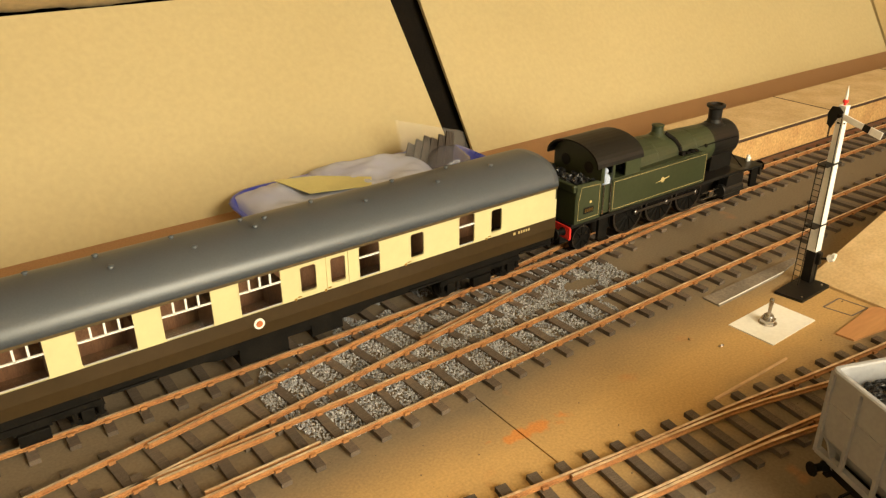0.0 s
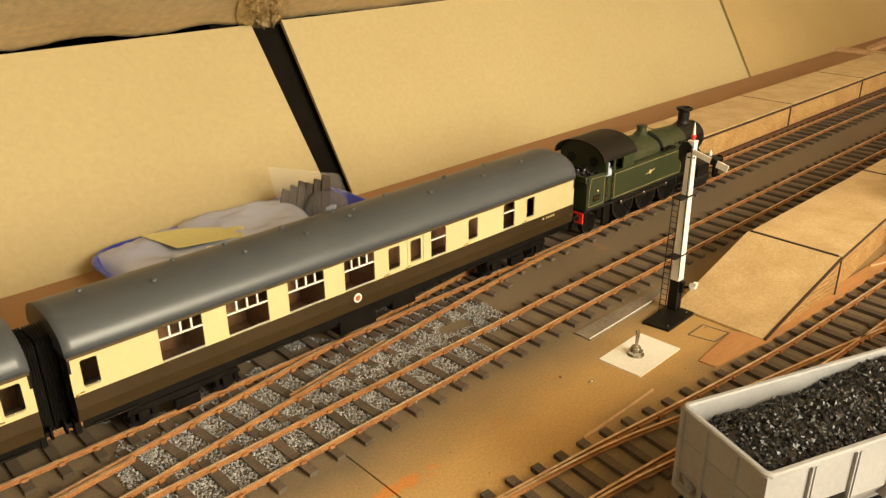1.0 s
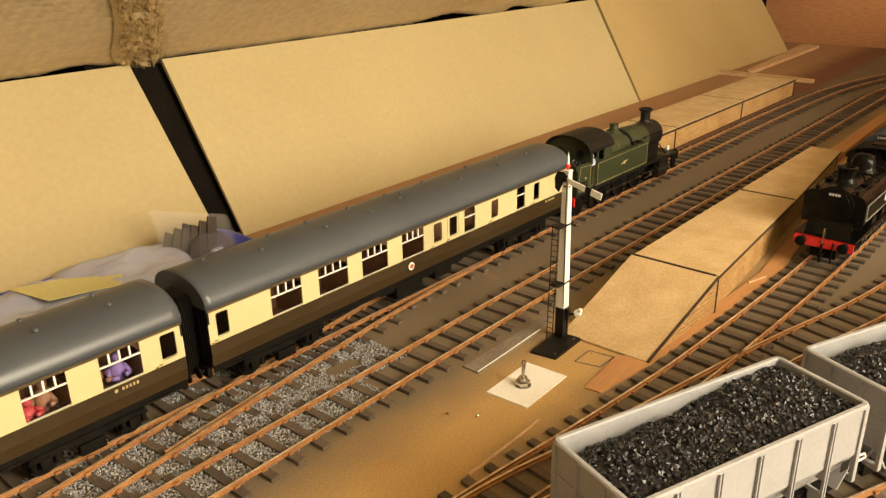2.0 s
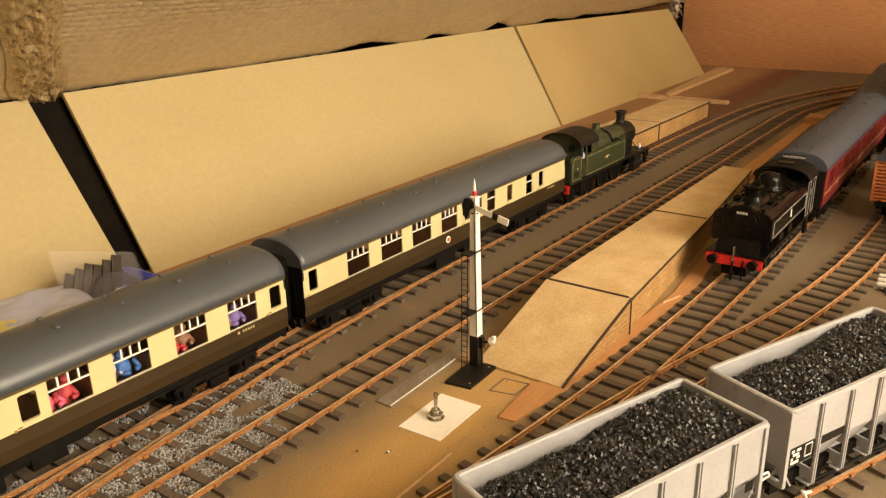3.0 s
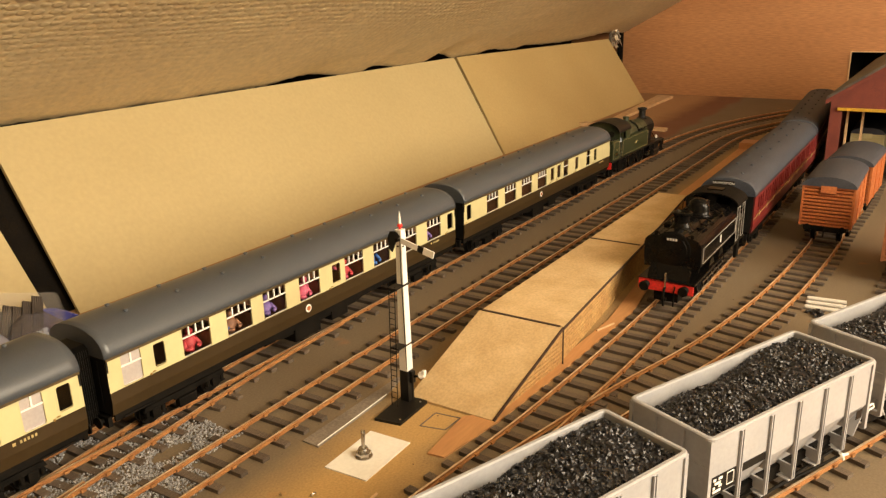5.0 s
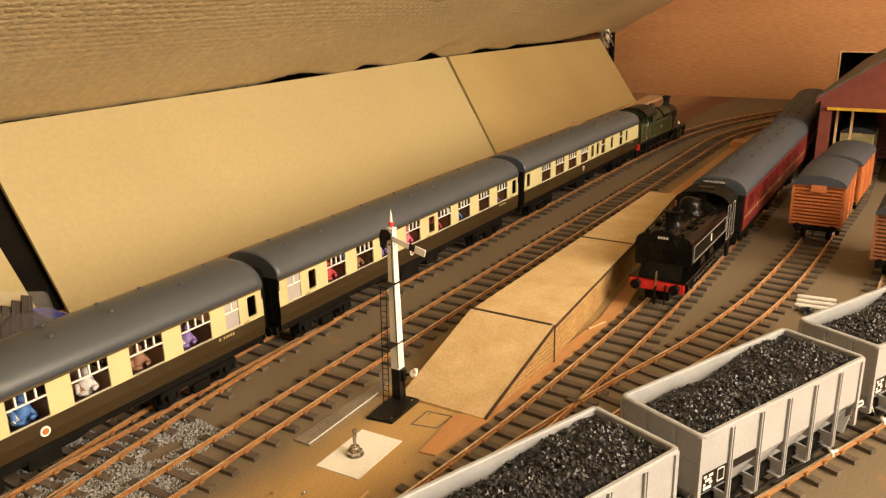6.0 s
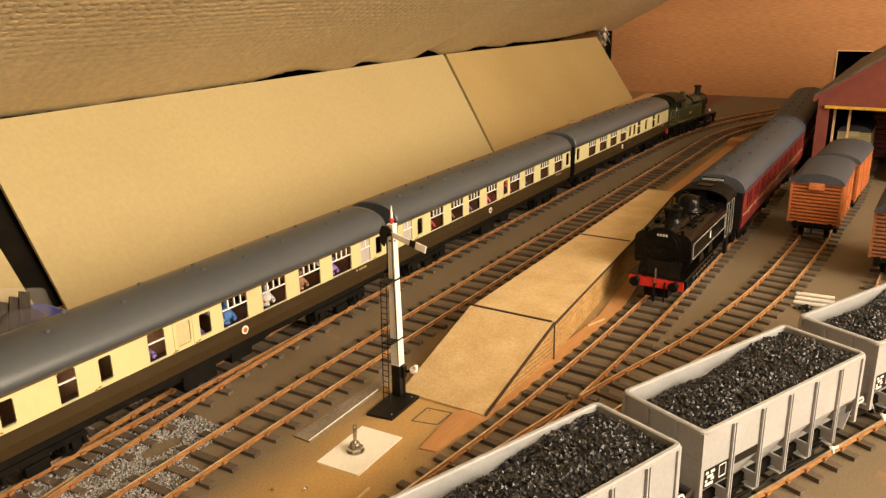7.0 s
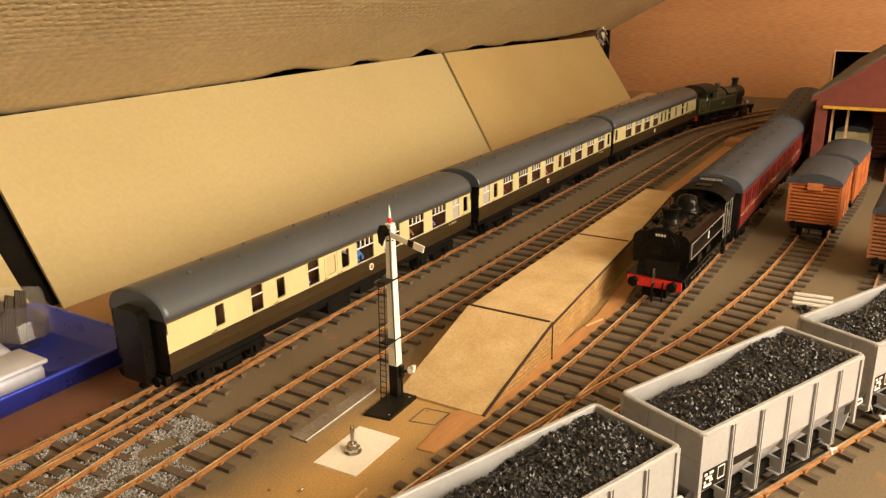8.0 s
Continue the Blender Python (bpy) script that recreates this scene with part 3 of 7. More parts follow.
# ---- platforms ----
def platform():
    t = thing("station_platform", "unpainted tan fibreboard platform with a ramp and scorched joints", "platform")
    bm = bmesh.new()
    a = [(0.338, 0.1460, 0.0012), (0.338, 0.1915, 0.0012), (0.4045, 0.1915, 0.0212), (0.4045, 0.1435, 0.0212)]
    top = [bm.verts.new(p) for p in a]
    low = [bm.verts.new((x, y, z - 0.0012)) for x, y, z in a]
    bm.faces.new(top[::-1])
    bm.faces.new(low)
    for i in range(4):
        bm.faces.new((top[i], top[(i + 1) % 4], low[(i + 1) % 4], low[i]))
    part("ramp", bm, M_MDF, t)
    xs = ((0.4057, 0.5510, 0.1435, 0.1545), (0.5522, 0.6950, 0.1545, 0.1680))
    for x0, x1, n0, n1 in xs:
        bm = bmesh.new()
        prism(bm, [(x0, n0), (x1, n1), (x1, 0.1905), (x0, 0.1905)], 0.0195, 0.0213, "z")
        part("deck", bm, M_MDF, t)
    for x in (0.4051, 0.5516):
        bm = bmesh.new()
        box(bm, x - 0.0008, x + 0.0008, 0.145 if x < 0.5 else 0.1555, 0.190, 0.0185, 0.0216)
        part("joint", bm, M_MDFEDGE, t, "scorched dark joint")
    # near wall of layered strips
    for k in range(9):
        bm = bmesh.new()
        z0 = 0.0002 + k * 0.00213
        x0 = 0.3395 + 0.0665 * (z0 + 0.0010) / 0.02
        prism(bm, [(x0, 0.1472 - 0.0024 * (x0 - 0.338) / 0.0665), (0.4045, 0.1446), (0.690, 0.1690), (0.690, 0.1720), (0.4045, 0.1475), (x0, 0.150)], z0, z0 + 0.0016, "z")
        part("wall_course", bm, M_BRICKCARD, t)
    bm = bmesh.new()
    prism(bm, [(0.345, 0.1485), (0.404, 0.1455), (0.69, 0.1698), (0.69, 0.188), (0.345, 0.190)], 0.0, 0.0008, "z")
    box(bm, 0.405, 0.69, 0.186, 0.1885, 0.0008, 0.0195)
    box(bm, 0.690, 0.693, 0.1690, 0.1885, 0.0008, 0.0195)
    part("framework", bm, M_MDFEDGE, t)
    bm = bmesh.new()
    for (ax, ay, az), (bx, by, bz) in (((0.338, 0.1462, 0.0010), (0.4045, 0.1437, 0.0205)),):
        tube(bm, [(ax, ay - 0.0004, az), (bx, by - 0.0004, bz)], 0.0008)
    tube(bm, [(0.4052, 0.1433, 0.0203), (0.551, 0.1543, 0.0203), (0.694, 0.1678, 0.0203)], 0.0008)
    tube(bm, [(0.4052, 0.1432, 0.0010), (0.4052, 0.1432, 0.0203)], 0.0004)
    part("edge_line", bm, M_MDFEDGE, t, "dark line along the cut edge")
    # low timber base that runs on past the deck
    bm = bmesh.new()
    prism(bm, [(0.6955, 0.1790), (0.990, 0.1860), (0.990, 0.1960), (0.6955, 0.1910)], 0.0, 0.006, "z")
    tagged(part("platform_base", bm, M_PLY), "bare orange timber strip continuing the platform", "timber strip")
    bm = bmesh.new()
    box(bm, 0.990, 1.015, 0.168, 0.196, 0.0, 0.013, 0.0008)
    tagged(part("wood_block", bm, M_ENDPLY), "small brown wooden block at the strip's end", "wood block")
    bm = bmesh.new()
    prism(bm, [(0.302, 0.1570), (0.335, 0.1600), (0.345, 0.1495), (0.470, 0.1445), (0.690, 0.166), (0.690, 0.1625), (0.49, 0.1365), (0.40, 0.1400), (0.340, 0.1440), (0.303, 0.1495)], 0.0, 0.0008, "z")
    tagged(part("plywood_strip", bm, M_PLY), "bare orange plywood strip under the platform wall", "plywood strip")


def far_platform():
    t = thing("far_platform", "unpainted tan fibreboard platform behind the main line", "platform")
    bm = bmesh.new()
    pts = [(0.345, 0.306), (0.4190, 0.306), (0.4190, 0.354), (0.345, 0.354)]
    lo = [bm.verts.new((x, y, 0.0)) for x, y in pts]
    hi = [bm.verts.new((x, y, 0.0012 if x < 0.40 else 0.0200)) for x, y in pts]
    bm.faces.new(lo[::-1])
    bm.faces.new(hi)
    for i in range(4):
        bm.faces.new((lo[i], lo[(i + 1) % 4], hi[(i + 1) % 4], hi[i]))
    part("ramp", bm, M_MDF, t)
    cuts = ((0.4202, 0.306, 0.5470, 0.306), (0.5482, 0.306, 0.6985, 0.306), (0.6997, 0.306, 0.8505, 0.306), (0.8517, 0.306, 1.0030, 0.3055))
    backs = ((0.354, 0.354), (0.354, 0.354), (0.354, 0.353), (0.353, 0.352))
    for (x0, f0, x1, f1), (b0, b1) in zip(cuts, backs):
        bm = bmesh.new()
        prism(bm, [(x0, f0), (x1, f1), (x1, b1), (x0, b0)], 0.0182, 0.0200, "z")
        part("deck", bm, M_MDF, t)
        bm = bmesh.new()
        prism(bm, [(x0, f0 + 0.001), (x1, f1 + 0.001), (x1, f1 + 0.004), (x0, f0 + 0.004)], 0.0, 0.0182, "z")
        part("front_wall", bm, M_BRICKCARD, t)
        # dark edge lines; the front one puts the deck edge's shade into colour
        bm = bmesh.new()
        tube(bm, [(x0, f0 - 0.0001, 0.0184), (x1, f1 - 0.0001, 0.0184)], 0.0010)
        tube(bm, [(x1 + 0.0006, f1, 0.0193), (x1 + 0.0006, b1, 0.0193)], 0.0010)
        tube(bm, [(x1 + 0.0006, f1 + 0.001, 0.0), (x1 + 0.0006, f1 + 0.001, 0.019)], 0.0009)
        tube(bm, [(x0, f0 + 0.0008, 0.0004), (x1, f1 + 0.0008, 0.0004)], 0.0006)
        part("edge_line", bm, M_MDFEDGE, t, "dark line along the cut edge")


platform()
far_platform()

# ---- the moving train ----
COACH_LEN, COACH_PITCH, HALF_W = 0.2655, 0.2770, 0.0183
Z_FOOT, Z_WAIST, Z_EAVE, Z_CROWN = 0.0205, 0.0308, 0.0462, 0.0578


def side_skin(bm, x0, x1, z0, z1, y, wins, slot=0, thick=0.0008):
    """One coach side between z0 and z1 at y, with real openings."""
    xs = sorted({x0, x1, *[v for w in wins for v in w[:2]]})
    zs = sorted({z0, z1, *[v for w in wins for v in w[2:4]]})
    sgn = -1 if y < 0 else 1
    grid = {}
    def vert(x, z):
        if (x, z) not in grid:
            grid[x, z] = bm.verts.new((x, y, z))
        return grid[x, z]
    fs = []
    for a, b in zip(xs, xs[1:]):
        for c, d in zip(zs, zs[1:]):
            if any(w[0] <= a and b <= w[1] and w[2] <= c and d <= w[3] for w in wins):
                continue
            fs.append(bm.faces.new((vert(a, c), vert(b, c), vert(b, d), vert(a, d))))
    r = bmesh.ops.extrude_face_region(bm, geom=fs)
    bmesh.ops.translate(bm, vec=(0, -sgn * thick, 0), verts=[g for g in r["geom"] if isinstance(g, bmesh.types.BMVert)])


def ring(bm, x0, x1, z0, z1, y0, y1, w, c):
    """A window frame with cut corners."""
    o = [(x0, z0), (x1, z0), (x1, z1), (x0, z1)]
    inner = [(x0 + w, z0 + w + c), (x0 + w + c, z0 + w), (x1 - w - c, z0 + w), (x1 - w, z0 + w + c), (x1 - w, z1 - w - c), (x1 - w - c, z1 - w), (x0 + w + c, z1 - w), (x0 + w, z1 - w - c)]
    def rows(y):
        c = [bm.verts.new((p[0], y, p[1])) for p in o]
        return [c[i // 2] for i in range(8)], [bm.verts.new((p[0], y, p[1])) for p in inner]
    A, B = rows(y0), rows(y1)
    for O, I in (A, B):
        for i in range(8):
            j = (i + 1) % 8
            q = [O[i], O[j], I[j], I[i]] if O[i] is not O[j] else [O[i], I[j], I[i]]
            bm.faces.new(q)
    for i in range(8):
        j = (i + 1) % 8
        bm.faces.new((A[1][i], A[1][j], B[1][j], B[1][i]))


def roof_profile(hw=HALF_W + 0.0004, eave=Z_EAVE, crown=Z_CROWN, n=18, power=2.3):
    out = []
    for i in range(n + 1):
        a = math.pi * i / n
        c, s = math.cos(a), math.sin(a)
        out.append((hw * math.copysign(abs(c) ** (2 / power), c), eave + (crown - eave) * abs(s) ** (2 / power)))
    return out


def bogie(parent, x, wheels, r=0.0060, base=0.034, label="black coach bogie"):
    """Side frames with axleboxes and springs; wheelsets are its parts and turn."""
    bm = bmesh.new()
    for s in (-1, 1):
        y = s * 0.0130
        prism(bm, [(-base / 2 - 0.006, 0.0120), (base / 2 + 0.006, 0.0120), (base / 2 + 0.005, 0.0145), (-base / 2 - 0.005, 0.0145)], y - 0.0008, y + 0.0008, "y")
        for a in (-base / 2, base / 2):
            box(bm, a - 0.0022, a + 0.0022, y - 0.0014, y + 0.0014, 0.0080, 0.0125, 0.0003)
            for q in (-1, 1):
                cyl(bm, (a + q * 0.0042, y, 0.0088), (a + q * 0.0042, y, 0.0122), 0.0011, seg=8)
            box(bm, a - 0.0058, a + 0.0058, y - 0.0005, y + 0.0005, 0.0082, 0.0090)
        box(bm, -0.0050, 0.0050, y - 0.0016, y + 0.0016, 0.0065, 0.0110, 0.0003)
    box(bm, -0.006, 0.006, -0.013, 0.013, 0.0105, 0.0185)
    ob = part("bogie", bm, M_UNDER, parent, label)
    ob.location = (x, 0, 0)
    for a in (-base / 2, base / 2):
        wheels.append((wheelset(ob, a, RAIL_TOP + r, r), r))
    return ob


def wheelset(parent, x, z, r, spokes=0, half=0.0088, tyre=M_TYRE):
    bm = bmesh.new()
    for s in (-1, 1):
        y0 = s * half
        for rr, w0, w1, sl in ((r, -0.0011, 0.0011, 0),):
            cyl(bm, (0, y0 + w0, 0), (0, y0 + w1, 0), rr, seg=20)
        cyl(bm, (0, y0 - s * 0.0011, 0), (0, y0 - s * 0.0016, 0), r + 0.0006, seg=20)
        cyl(bm, (0, y0, 0), (0, y0 + s * 0.0016, 0), 0.0016, seg=10)
        for k in range(spokes):
            a = 2 * math.pi * k / spokes
            tube(bm, [(0.001 * math.cos(a), y0 + s * 0.0013, 0.001 * math.sin(a)), (r * 0.9 * math.cos(a), y0 + s * 0.0013, r * 0.9 * math.sin(a))], 0.00035, 5)
    cyl(bm, (0, -half, 0), (0, half, 0), 0.0009, seg=8)
    ob = part("wheelset", bm, M_UNDER, parent)
    ob.location = (x, 0, z)
    if parent.parent is None:
        n = 24
        for s in (-1, 1):
            bm = bmesh.new()
            ra, rb = [], []
            for i in range(n):
                a = 2 * math.pi * i / n
                for lst, q in ((ra, r * 1.01), (rb, r * 0.90)):
                    lst.append(bm.verts.new((q * math.cos(a), s * (half + 0.00125), q * math.sin(a))))
            for i in range(n):
                bm.faces.new((ra[i], ra[(i + 1) % n], rb[(i + 1) % n], rb[i]))
            part("tyre", bm, tyre, ob, "worn steel tyre")
    return ob


def figure(parent, x, y, z, colour, lean=0.0, tall=1.0):
    """A plain seated toy figure."""
    bm = bmesh.new()
    lathe(bm, (x, y, z - 0.001), [(0.0024, 0), (0.0032, 0.002 * tall), (0.0036, 0.0050 * tall), (0.0024, 0.0072 * tall), (0.0009, 0.0080 * tall)], 10, (lean, 0.1, 1))
    lathe(bm, (x + lean * 0.006, y, z + 0.0066 * tall), [(0.0008, 0), (0.0017, 0.0010), (0.0018, 0.0022), (0.0007, 0.0033)], 10)
    tube(bm, [(x + 0.003, y - 0.001, z + 0.005 * tall), (x + 0.0042, y - 0.0034, z + 0.0022), (x + 0.0015, y - 0.0052, z + 0.0026)], 0.0010, 6)
    tube(bm, [(x - 0.003, y - 0.001, z + 0.005 * tall), (x - 0.0040, y - 0.0030, z + 0.0020), (x - 0.0010, y - 0.0050, z + 0.0018)], 0.0010, 6)
    return part("figurine", bm, colour, parent, smooth=True)


# window rows: start and end from the leading end, and kind (s small, v vented, b broad with four vents, d door, f frosted)
BRAKE = [(0.0323, 0.0383, "s"), (0.0473, 0.0556, "v"), (0.0735, 0.0800, "s"), (0.0945, 0.1040, "v"), (0.1100, 0.1165, "d"), (0.1225, 0.1291, "s"), (0.1368, 0.1530, "b"), (0.1631, 0.1806, "b"), (0.1896, 0.2076, "b"), (0.2173, 0.2343, "b"), (0.2558, 0.2618, "s")]
OPEN = [(0.0031, 0.0098, "s"), (0.0177, 0.0339, "b"), (0.0455, 0.0615, "b"), (0.0735, 0.0895, "b"), (0.0990, 0.1155, "b"), (0.1193, 0.1263, "s"), (0.1364, 0.1524, "b"), (0.1622, 0.1782, "b"), (0.1859, 0.2019, "b"), (0.2117, 0.2277, "b"), (0.2370, 0.2430, "s"), (0.2490, 0.2590, "f")]
REAR = [(0.0045, 0.0104, "s"), (0.0158, 0.0248, "f"), (0.0335, 0.0505, "b"), (0.0605, 0.0775, "b"), (0.0875, 0.1045, "b"), (0.1145, 0.1307, "b"), (0.1377, 0.1445, "s"), (0.1497, 0.1575, "e"), (0.1637, 0.1727, "v"), (0.1905, 0.1965, "s"), (0.2064, 0.2144, "v"), (0.2318, 0.2376, "s")]
SPAN = {"s": (0.0330, 0.0436), "v": (0.0314, 0.0449), "b": (0.0312, 0.0452), "d": (0.0330, 0.0436), "f": (0.0314, 0.0449), "e": (0.0330, 0.0436)}


def gangway(parent, x, s):
    """Corridor connection: a ribbed black bellows with a face plate."""
    bm = bmesh.new()
    rings = []
    for k in range(13):
        q = 0.0 if k % 2 else 0.0006
        rings.append([bm.verts.new((x + s * 0.00046 * k, y, z)) for y, z in ((-0.0085 + q, 0.0155), (0.0085 - q, 0.0155), (0.0085 - q, 0.0490 - q), (0.0060 - q, 0.0505 - q), (-0.0060 + q, 0.0505 - q), (-0.0085 + q, 0.0490 - q))])
    for a, b in zip(rings, rings[1:]):
        for i in range(6):
            bm.faces.new((a[i], a[(i + 1) % 6], b[(i + 1) % 6], b[i]))
    bm.faces.new(rings[0])
    bm.faces.new(rings[-1])
    part("gangway", bm, M_BLACK, parent, "ribbed black corridor connection")


def coach(label, wins, wheels, paint=(M_CREAM, M_CHOC), roofmat=M_ROOF, number_x=0.02, crest=None, vents=(), people=(), doors=(), roofline=M_ROOFLINE, steps=False, frames=None, glass=M_GLASS):
    t = thing("railway_coach", label, "railway coach", group="model coaches")
    L = COACH_LEN
    cx = L / 2
    upper, lower = paint
    rects = [(cx - b, cx - a, *SPAN[k]) for a, b, k in wins]
    for s, nm in ((-1, "near"), (1, "far")):
        bm = bmesh.new()
        side_skin(bm, -cx, cx, Z_WAIST, Z_EAVE, s * HALF_W, rects)
        part("upper_side", bm, upper, t)
        bm = bmesh.new()
        prism(bm, [(s * HALF_W, Z_WAIST), (s * (HALF_W - 0.0008), Z_WAIST), (s * (HALF_W - 0.0016), Z_FOOT), (s * (HALF_W - 0.0006), Z_FOOT), (s * (HALF_W + 0.00015), 0.0255)], -cx, cx, "x")
        part("lower_side", bm, lower, t)
    # ends
    prof = roof_profile()
    for s in (-1, 1):
        bm = bmesh.new()
        low = [(-HALF_W + 0.0007, Z_FOOT), (HALF_W - 0.0007, Z_FOOT)]
        prism(bm, [(HALF_W - 0.0002, 0.030), *[(u * 0.985, v - 0.0006) for u, v in prof], (-HALF_W + 0.0002, 0.030), *low], s * cx - (0.0008 if s > 0 else 0), s * cx + (0.0 if s > 0 else 0.0008), "x")
        for y in (-0.012, 0.012):
            box(bm, s * cx - 0.0002, s * cx + 0.0004, y - 0.0004, y + 0.0004, 0.023, 0.044)
        part("end", bm, M_BLACK, t, "black coach end")
        gangway(t, s * cx, s)
        for y in (-0.0115, 0.0115):
            bm = bmesh.new()
            cyl(bm, (s * cx, y, 0.0170), (s * (cx + 0.0030), y, 0.0170), 0.0010, seg=10)
            cyl(bm, (s * (cx + 0.0030), y, 0.0170), (s * (cx + 0.0036), y, 0.0170), 0.0026, seg=14)
            part("buffer", bm, M_UNDER, t, "black round buffer")
        bm = bmesh.new()
        box(bm, s * cx - 0.001, s * cx + 0.001, -0.015, 0.015, 0.0145, 0.0190)
        box(bm, min(s * cx, s * (cx + 0.0034)), max(s * cx, s * (cx + 0.0034)), -0.0012, 0.0012, 0.0110, 0.0130)
        part("buffer_beam", bm, M_UNDER, t, "black end beam with a coupling")
    # roof
    bm = bmesh.new()
    n = len(prof)
    secs = [(-cx - 0.0004, 0.985), (-cx + 0.003, 1.0), (cx - 0.003, 1.0), (cx + 0.0004, 0.985)]
    rr = [[bm.verts.new((x, u, Z_EAVE - 0.0002 + (v - Z_EAVE) * k)) for u, v in prof] for x, k in secs]
    for a, b in zip(rr, rr[1:]):
        for i in range(n - 1):
            bm.faces.new((a[i], a[i + 1], b[i + 1], b[i]))
    bm.faces.new(rr[0])
    bm.faces.new(rr[-1])
    for a, b in zip(rr, rr[1:]):
        bm.faces.new((a[0], b[0], b[-1], a[-1]))
    part("roof", bm, roofmat, t, smooth=False)
    me = next(o for o in bpy.data.objects if o.parent == t and o.name.startswith("roof")).data
    me.polygons.foreach_set("use_smooth", [len(p.vertices) == 4 and abs(p.normal.x) < 0.5 and p.normal.z > -0.5 for p in me.polygons])
    bm = bmesh.new()
    for s in (-1, 1):
        box(bm, -cx, cx, s * (HALF_W + 0.0001) - 0.0003, s * (HALF_W + 0.0001) + 0.0003, Z_EAVE - 0.0013, Z_EAVE - 0.0002)
    part("gutter", bm, roofline, t)
    for x, y in vents:
        v = part("roof_vent", vent_bm(), roofmat, t)
        z = Z_EAVE + (Z_CROWN - Z_EAVE) * (1 - abs(y / HALF_W) ** 2.3) ** (1 / 2.3)
        v.location, v.rotation_euler = (x, y, z - 0.0003), (-y * 30, 0, 0)
    # windows
    for s in (-1, 1):
        for (a, b, k), r in zip(wins, rects):
            x0, x1, z0, z1 = r
            y = s * HALF_W
            bm = bmesh.new()
            ya, yb = sorted((y + s * 0.0001, y - s * 0.0006))
            ring(bm, x0 - 0.0001, x1 + 0.0001, z0 - 0.0001, z1 + 0.0001, ya, yb, 0.00022, 0.0006)
            bars_bm = bmesh.new()
            box(bars_bm, x0 + 0.0004, x1 - 0.0004, ya, yb, z0 - 0.0001, z0 + 0.00022)
            if k in "bv" or k == "f":
                zb = z0 + (z1 - z0) * 0.64
                box(bars_bm, x0, x1, ya, yb, zb - 0.00028, zb + 0.00028)
                for q in {"b": (0.25, 0.5, 0.75), "f": (0.5,)}.get(k, ()):
                    xv = x0 + (x1 - x0) * q
                    box(bars_bm, xv - 0.00035, xv + 0.00035, ya, yb, zb, z1 - 0.0003)
            if k in "de":
                for xv in (x0 - 0.0016, x1 + 0.0014):
                    box(bm, xv - 0.0002, xv + 0.0002, y - 0.0003, y + 0.0003, 0.0312, 0.0452)
            w = part("window", bm, frames or upper, t)
            part("vent_bar", bars_bm, frames or (M_WHITE if k in "bvf" else upper), w)
            bm = bmesh.new()
            yc = y - s * 0.0007
            box(bm, x0 + 0.0002, x1 - 0.0002, yc - 0.00015, yc + 0.00015, z0 + 0.0002, z1 - 0.0002)
            g = part("pane", bm, {"f": M_PALEPANE, "e": M_BLIND}.get(k, glass), w)
            g.visible_shadow = False
    # door handles and grab rails on the near side
    bm = bmesh.new()
    for a, b, k in wins:
        if k in "sde":
            for s in (-1, 1):
                tube(bm, [(cx - b - 0.0016, s * (HALF_W + 0.0004), 0.0318), (cx - b - 0.0002, s * (HALF_W + 0.0004), 0.0318)], 0.00025, 5)
                box(bm, cx - b - 0.0030, cx - b - 0.0022, s * HALF_W - 0.0004, s * HALF_W + 0.0004, 0.0306, 0.0315)
    tagged(part("door_handles", bm, M_BRASS, t), kind="stuff")
    # inside: floor, partition, seats
    bm = bmesh.new()
    box(bm, -cx + 0.001, cx - 0.001, -HALF_W + 0.0018, HALF_W - 0.0018, 0.0215, 0.0228)
    box(bm, -cx + 0.001, cx - 0.001, 0.0030, 0.0038, 0.0228, 0.0440)
    part("interior", bm, M_SEAT, t, "brown moulded interior")
    bm = bmesh.new()
    for a, b, k in wins:
        if k == "b":
            for xv in (cx - b - 0.002, cx - a + 0.002):
                box(bm, xv - 0.0012, xv + 0.0012, -HALF_W + 0.002, 0.0028, 0.0228, 0.0372, 0.0004)
    if bm.verts:
        part("seats", bm, M_SEAT, t, "brown seat rows")
    else:
        bm.free()
    for x, y, c, lean, tall in people:
        figure(t, cx - x, y, 0.0285, c, lean, tall)
    # underframe
    bm = bmesh.new()
    box(bm, -cx + 0.002, cx - 0.002, -0.0125, 0.0125, 0.0170, 0.0212)
    for s in (-1, 1):
        prism(bm, [(-0.055, 0.0200), (0.055, 0.0200), (0.030, 0.0135), (-0.030, 0.0135)], s * 0.0135 - 0.0004, s * 0.0135 + 0.0004, "y")
        box(bm, -0.022, -0.002, s * 0.0105 - 0.0045, s * 0.0105 + 0.0045, 0.0085, 0.0175, 0.0004)
        box(bm, 0.008, 0.022, s * 0.0105 - 0.0040, s * 0.0105 + 0.0040, 0.0100, 0.0175, 0.0004)
        for x in (-0.12, -0.06, 0.06, 0.12):
            tube(bm, [(x - 0.008, s * (HALF_W - 0.0004), 0.0178), (x + 0.008, s * (HALF_W - 0.0004), 0.0178)], 0.0004)
    cyl(bm, (-0.035, -0.004, 0.0125), (-0.028, -0.004, 0.0125), 0.0035, seg=12)
    for s in (-1, 1):
        box(bm, -cx + 0.0015, cx - 0.0015, s * 0.0160 - 0.0005, s * 0.0160 + 0.0005, 0.0166, 0.0206)
    part("underframe", bm, M_UNDER, t, "black underframe with battery boxes")
    for x in (-0.093, 0.093):
        bogie(t, x, wheels)
    # number as plain bars, crest as a disc
    bm = bmesh.new()
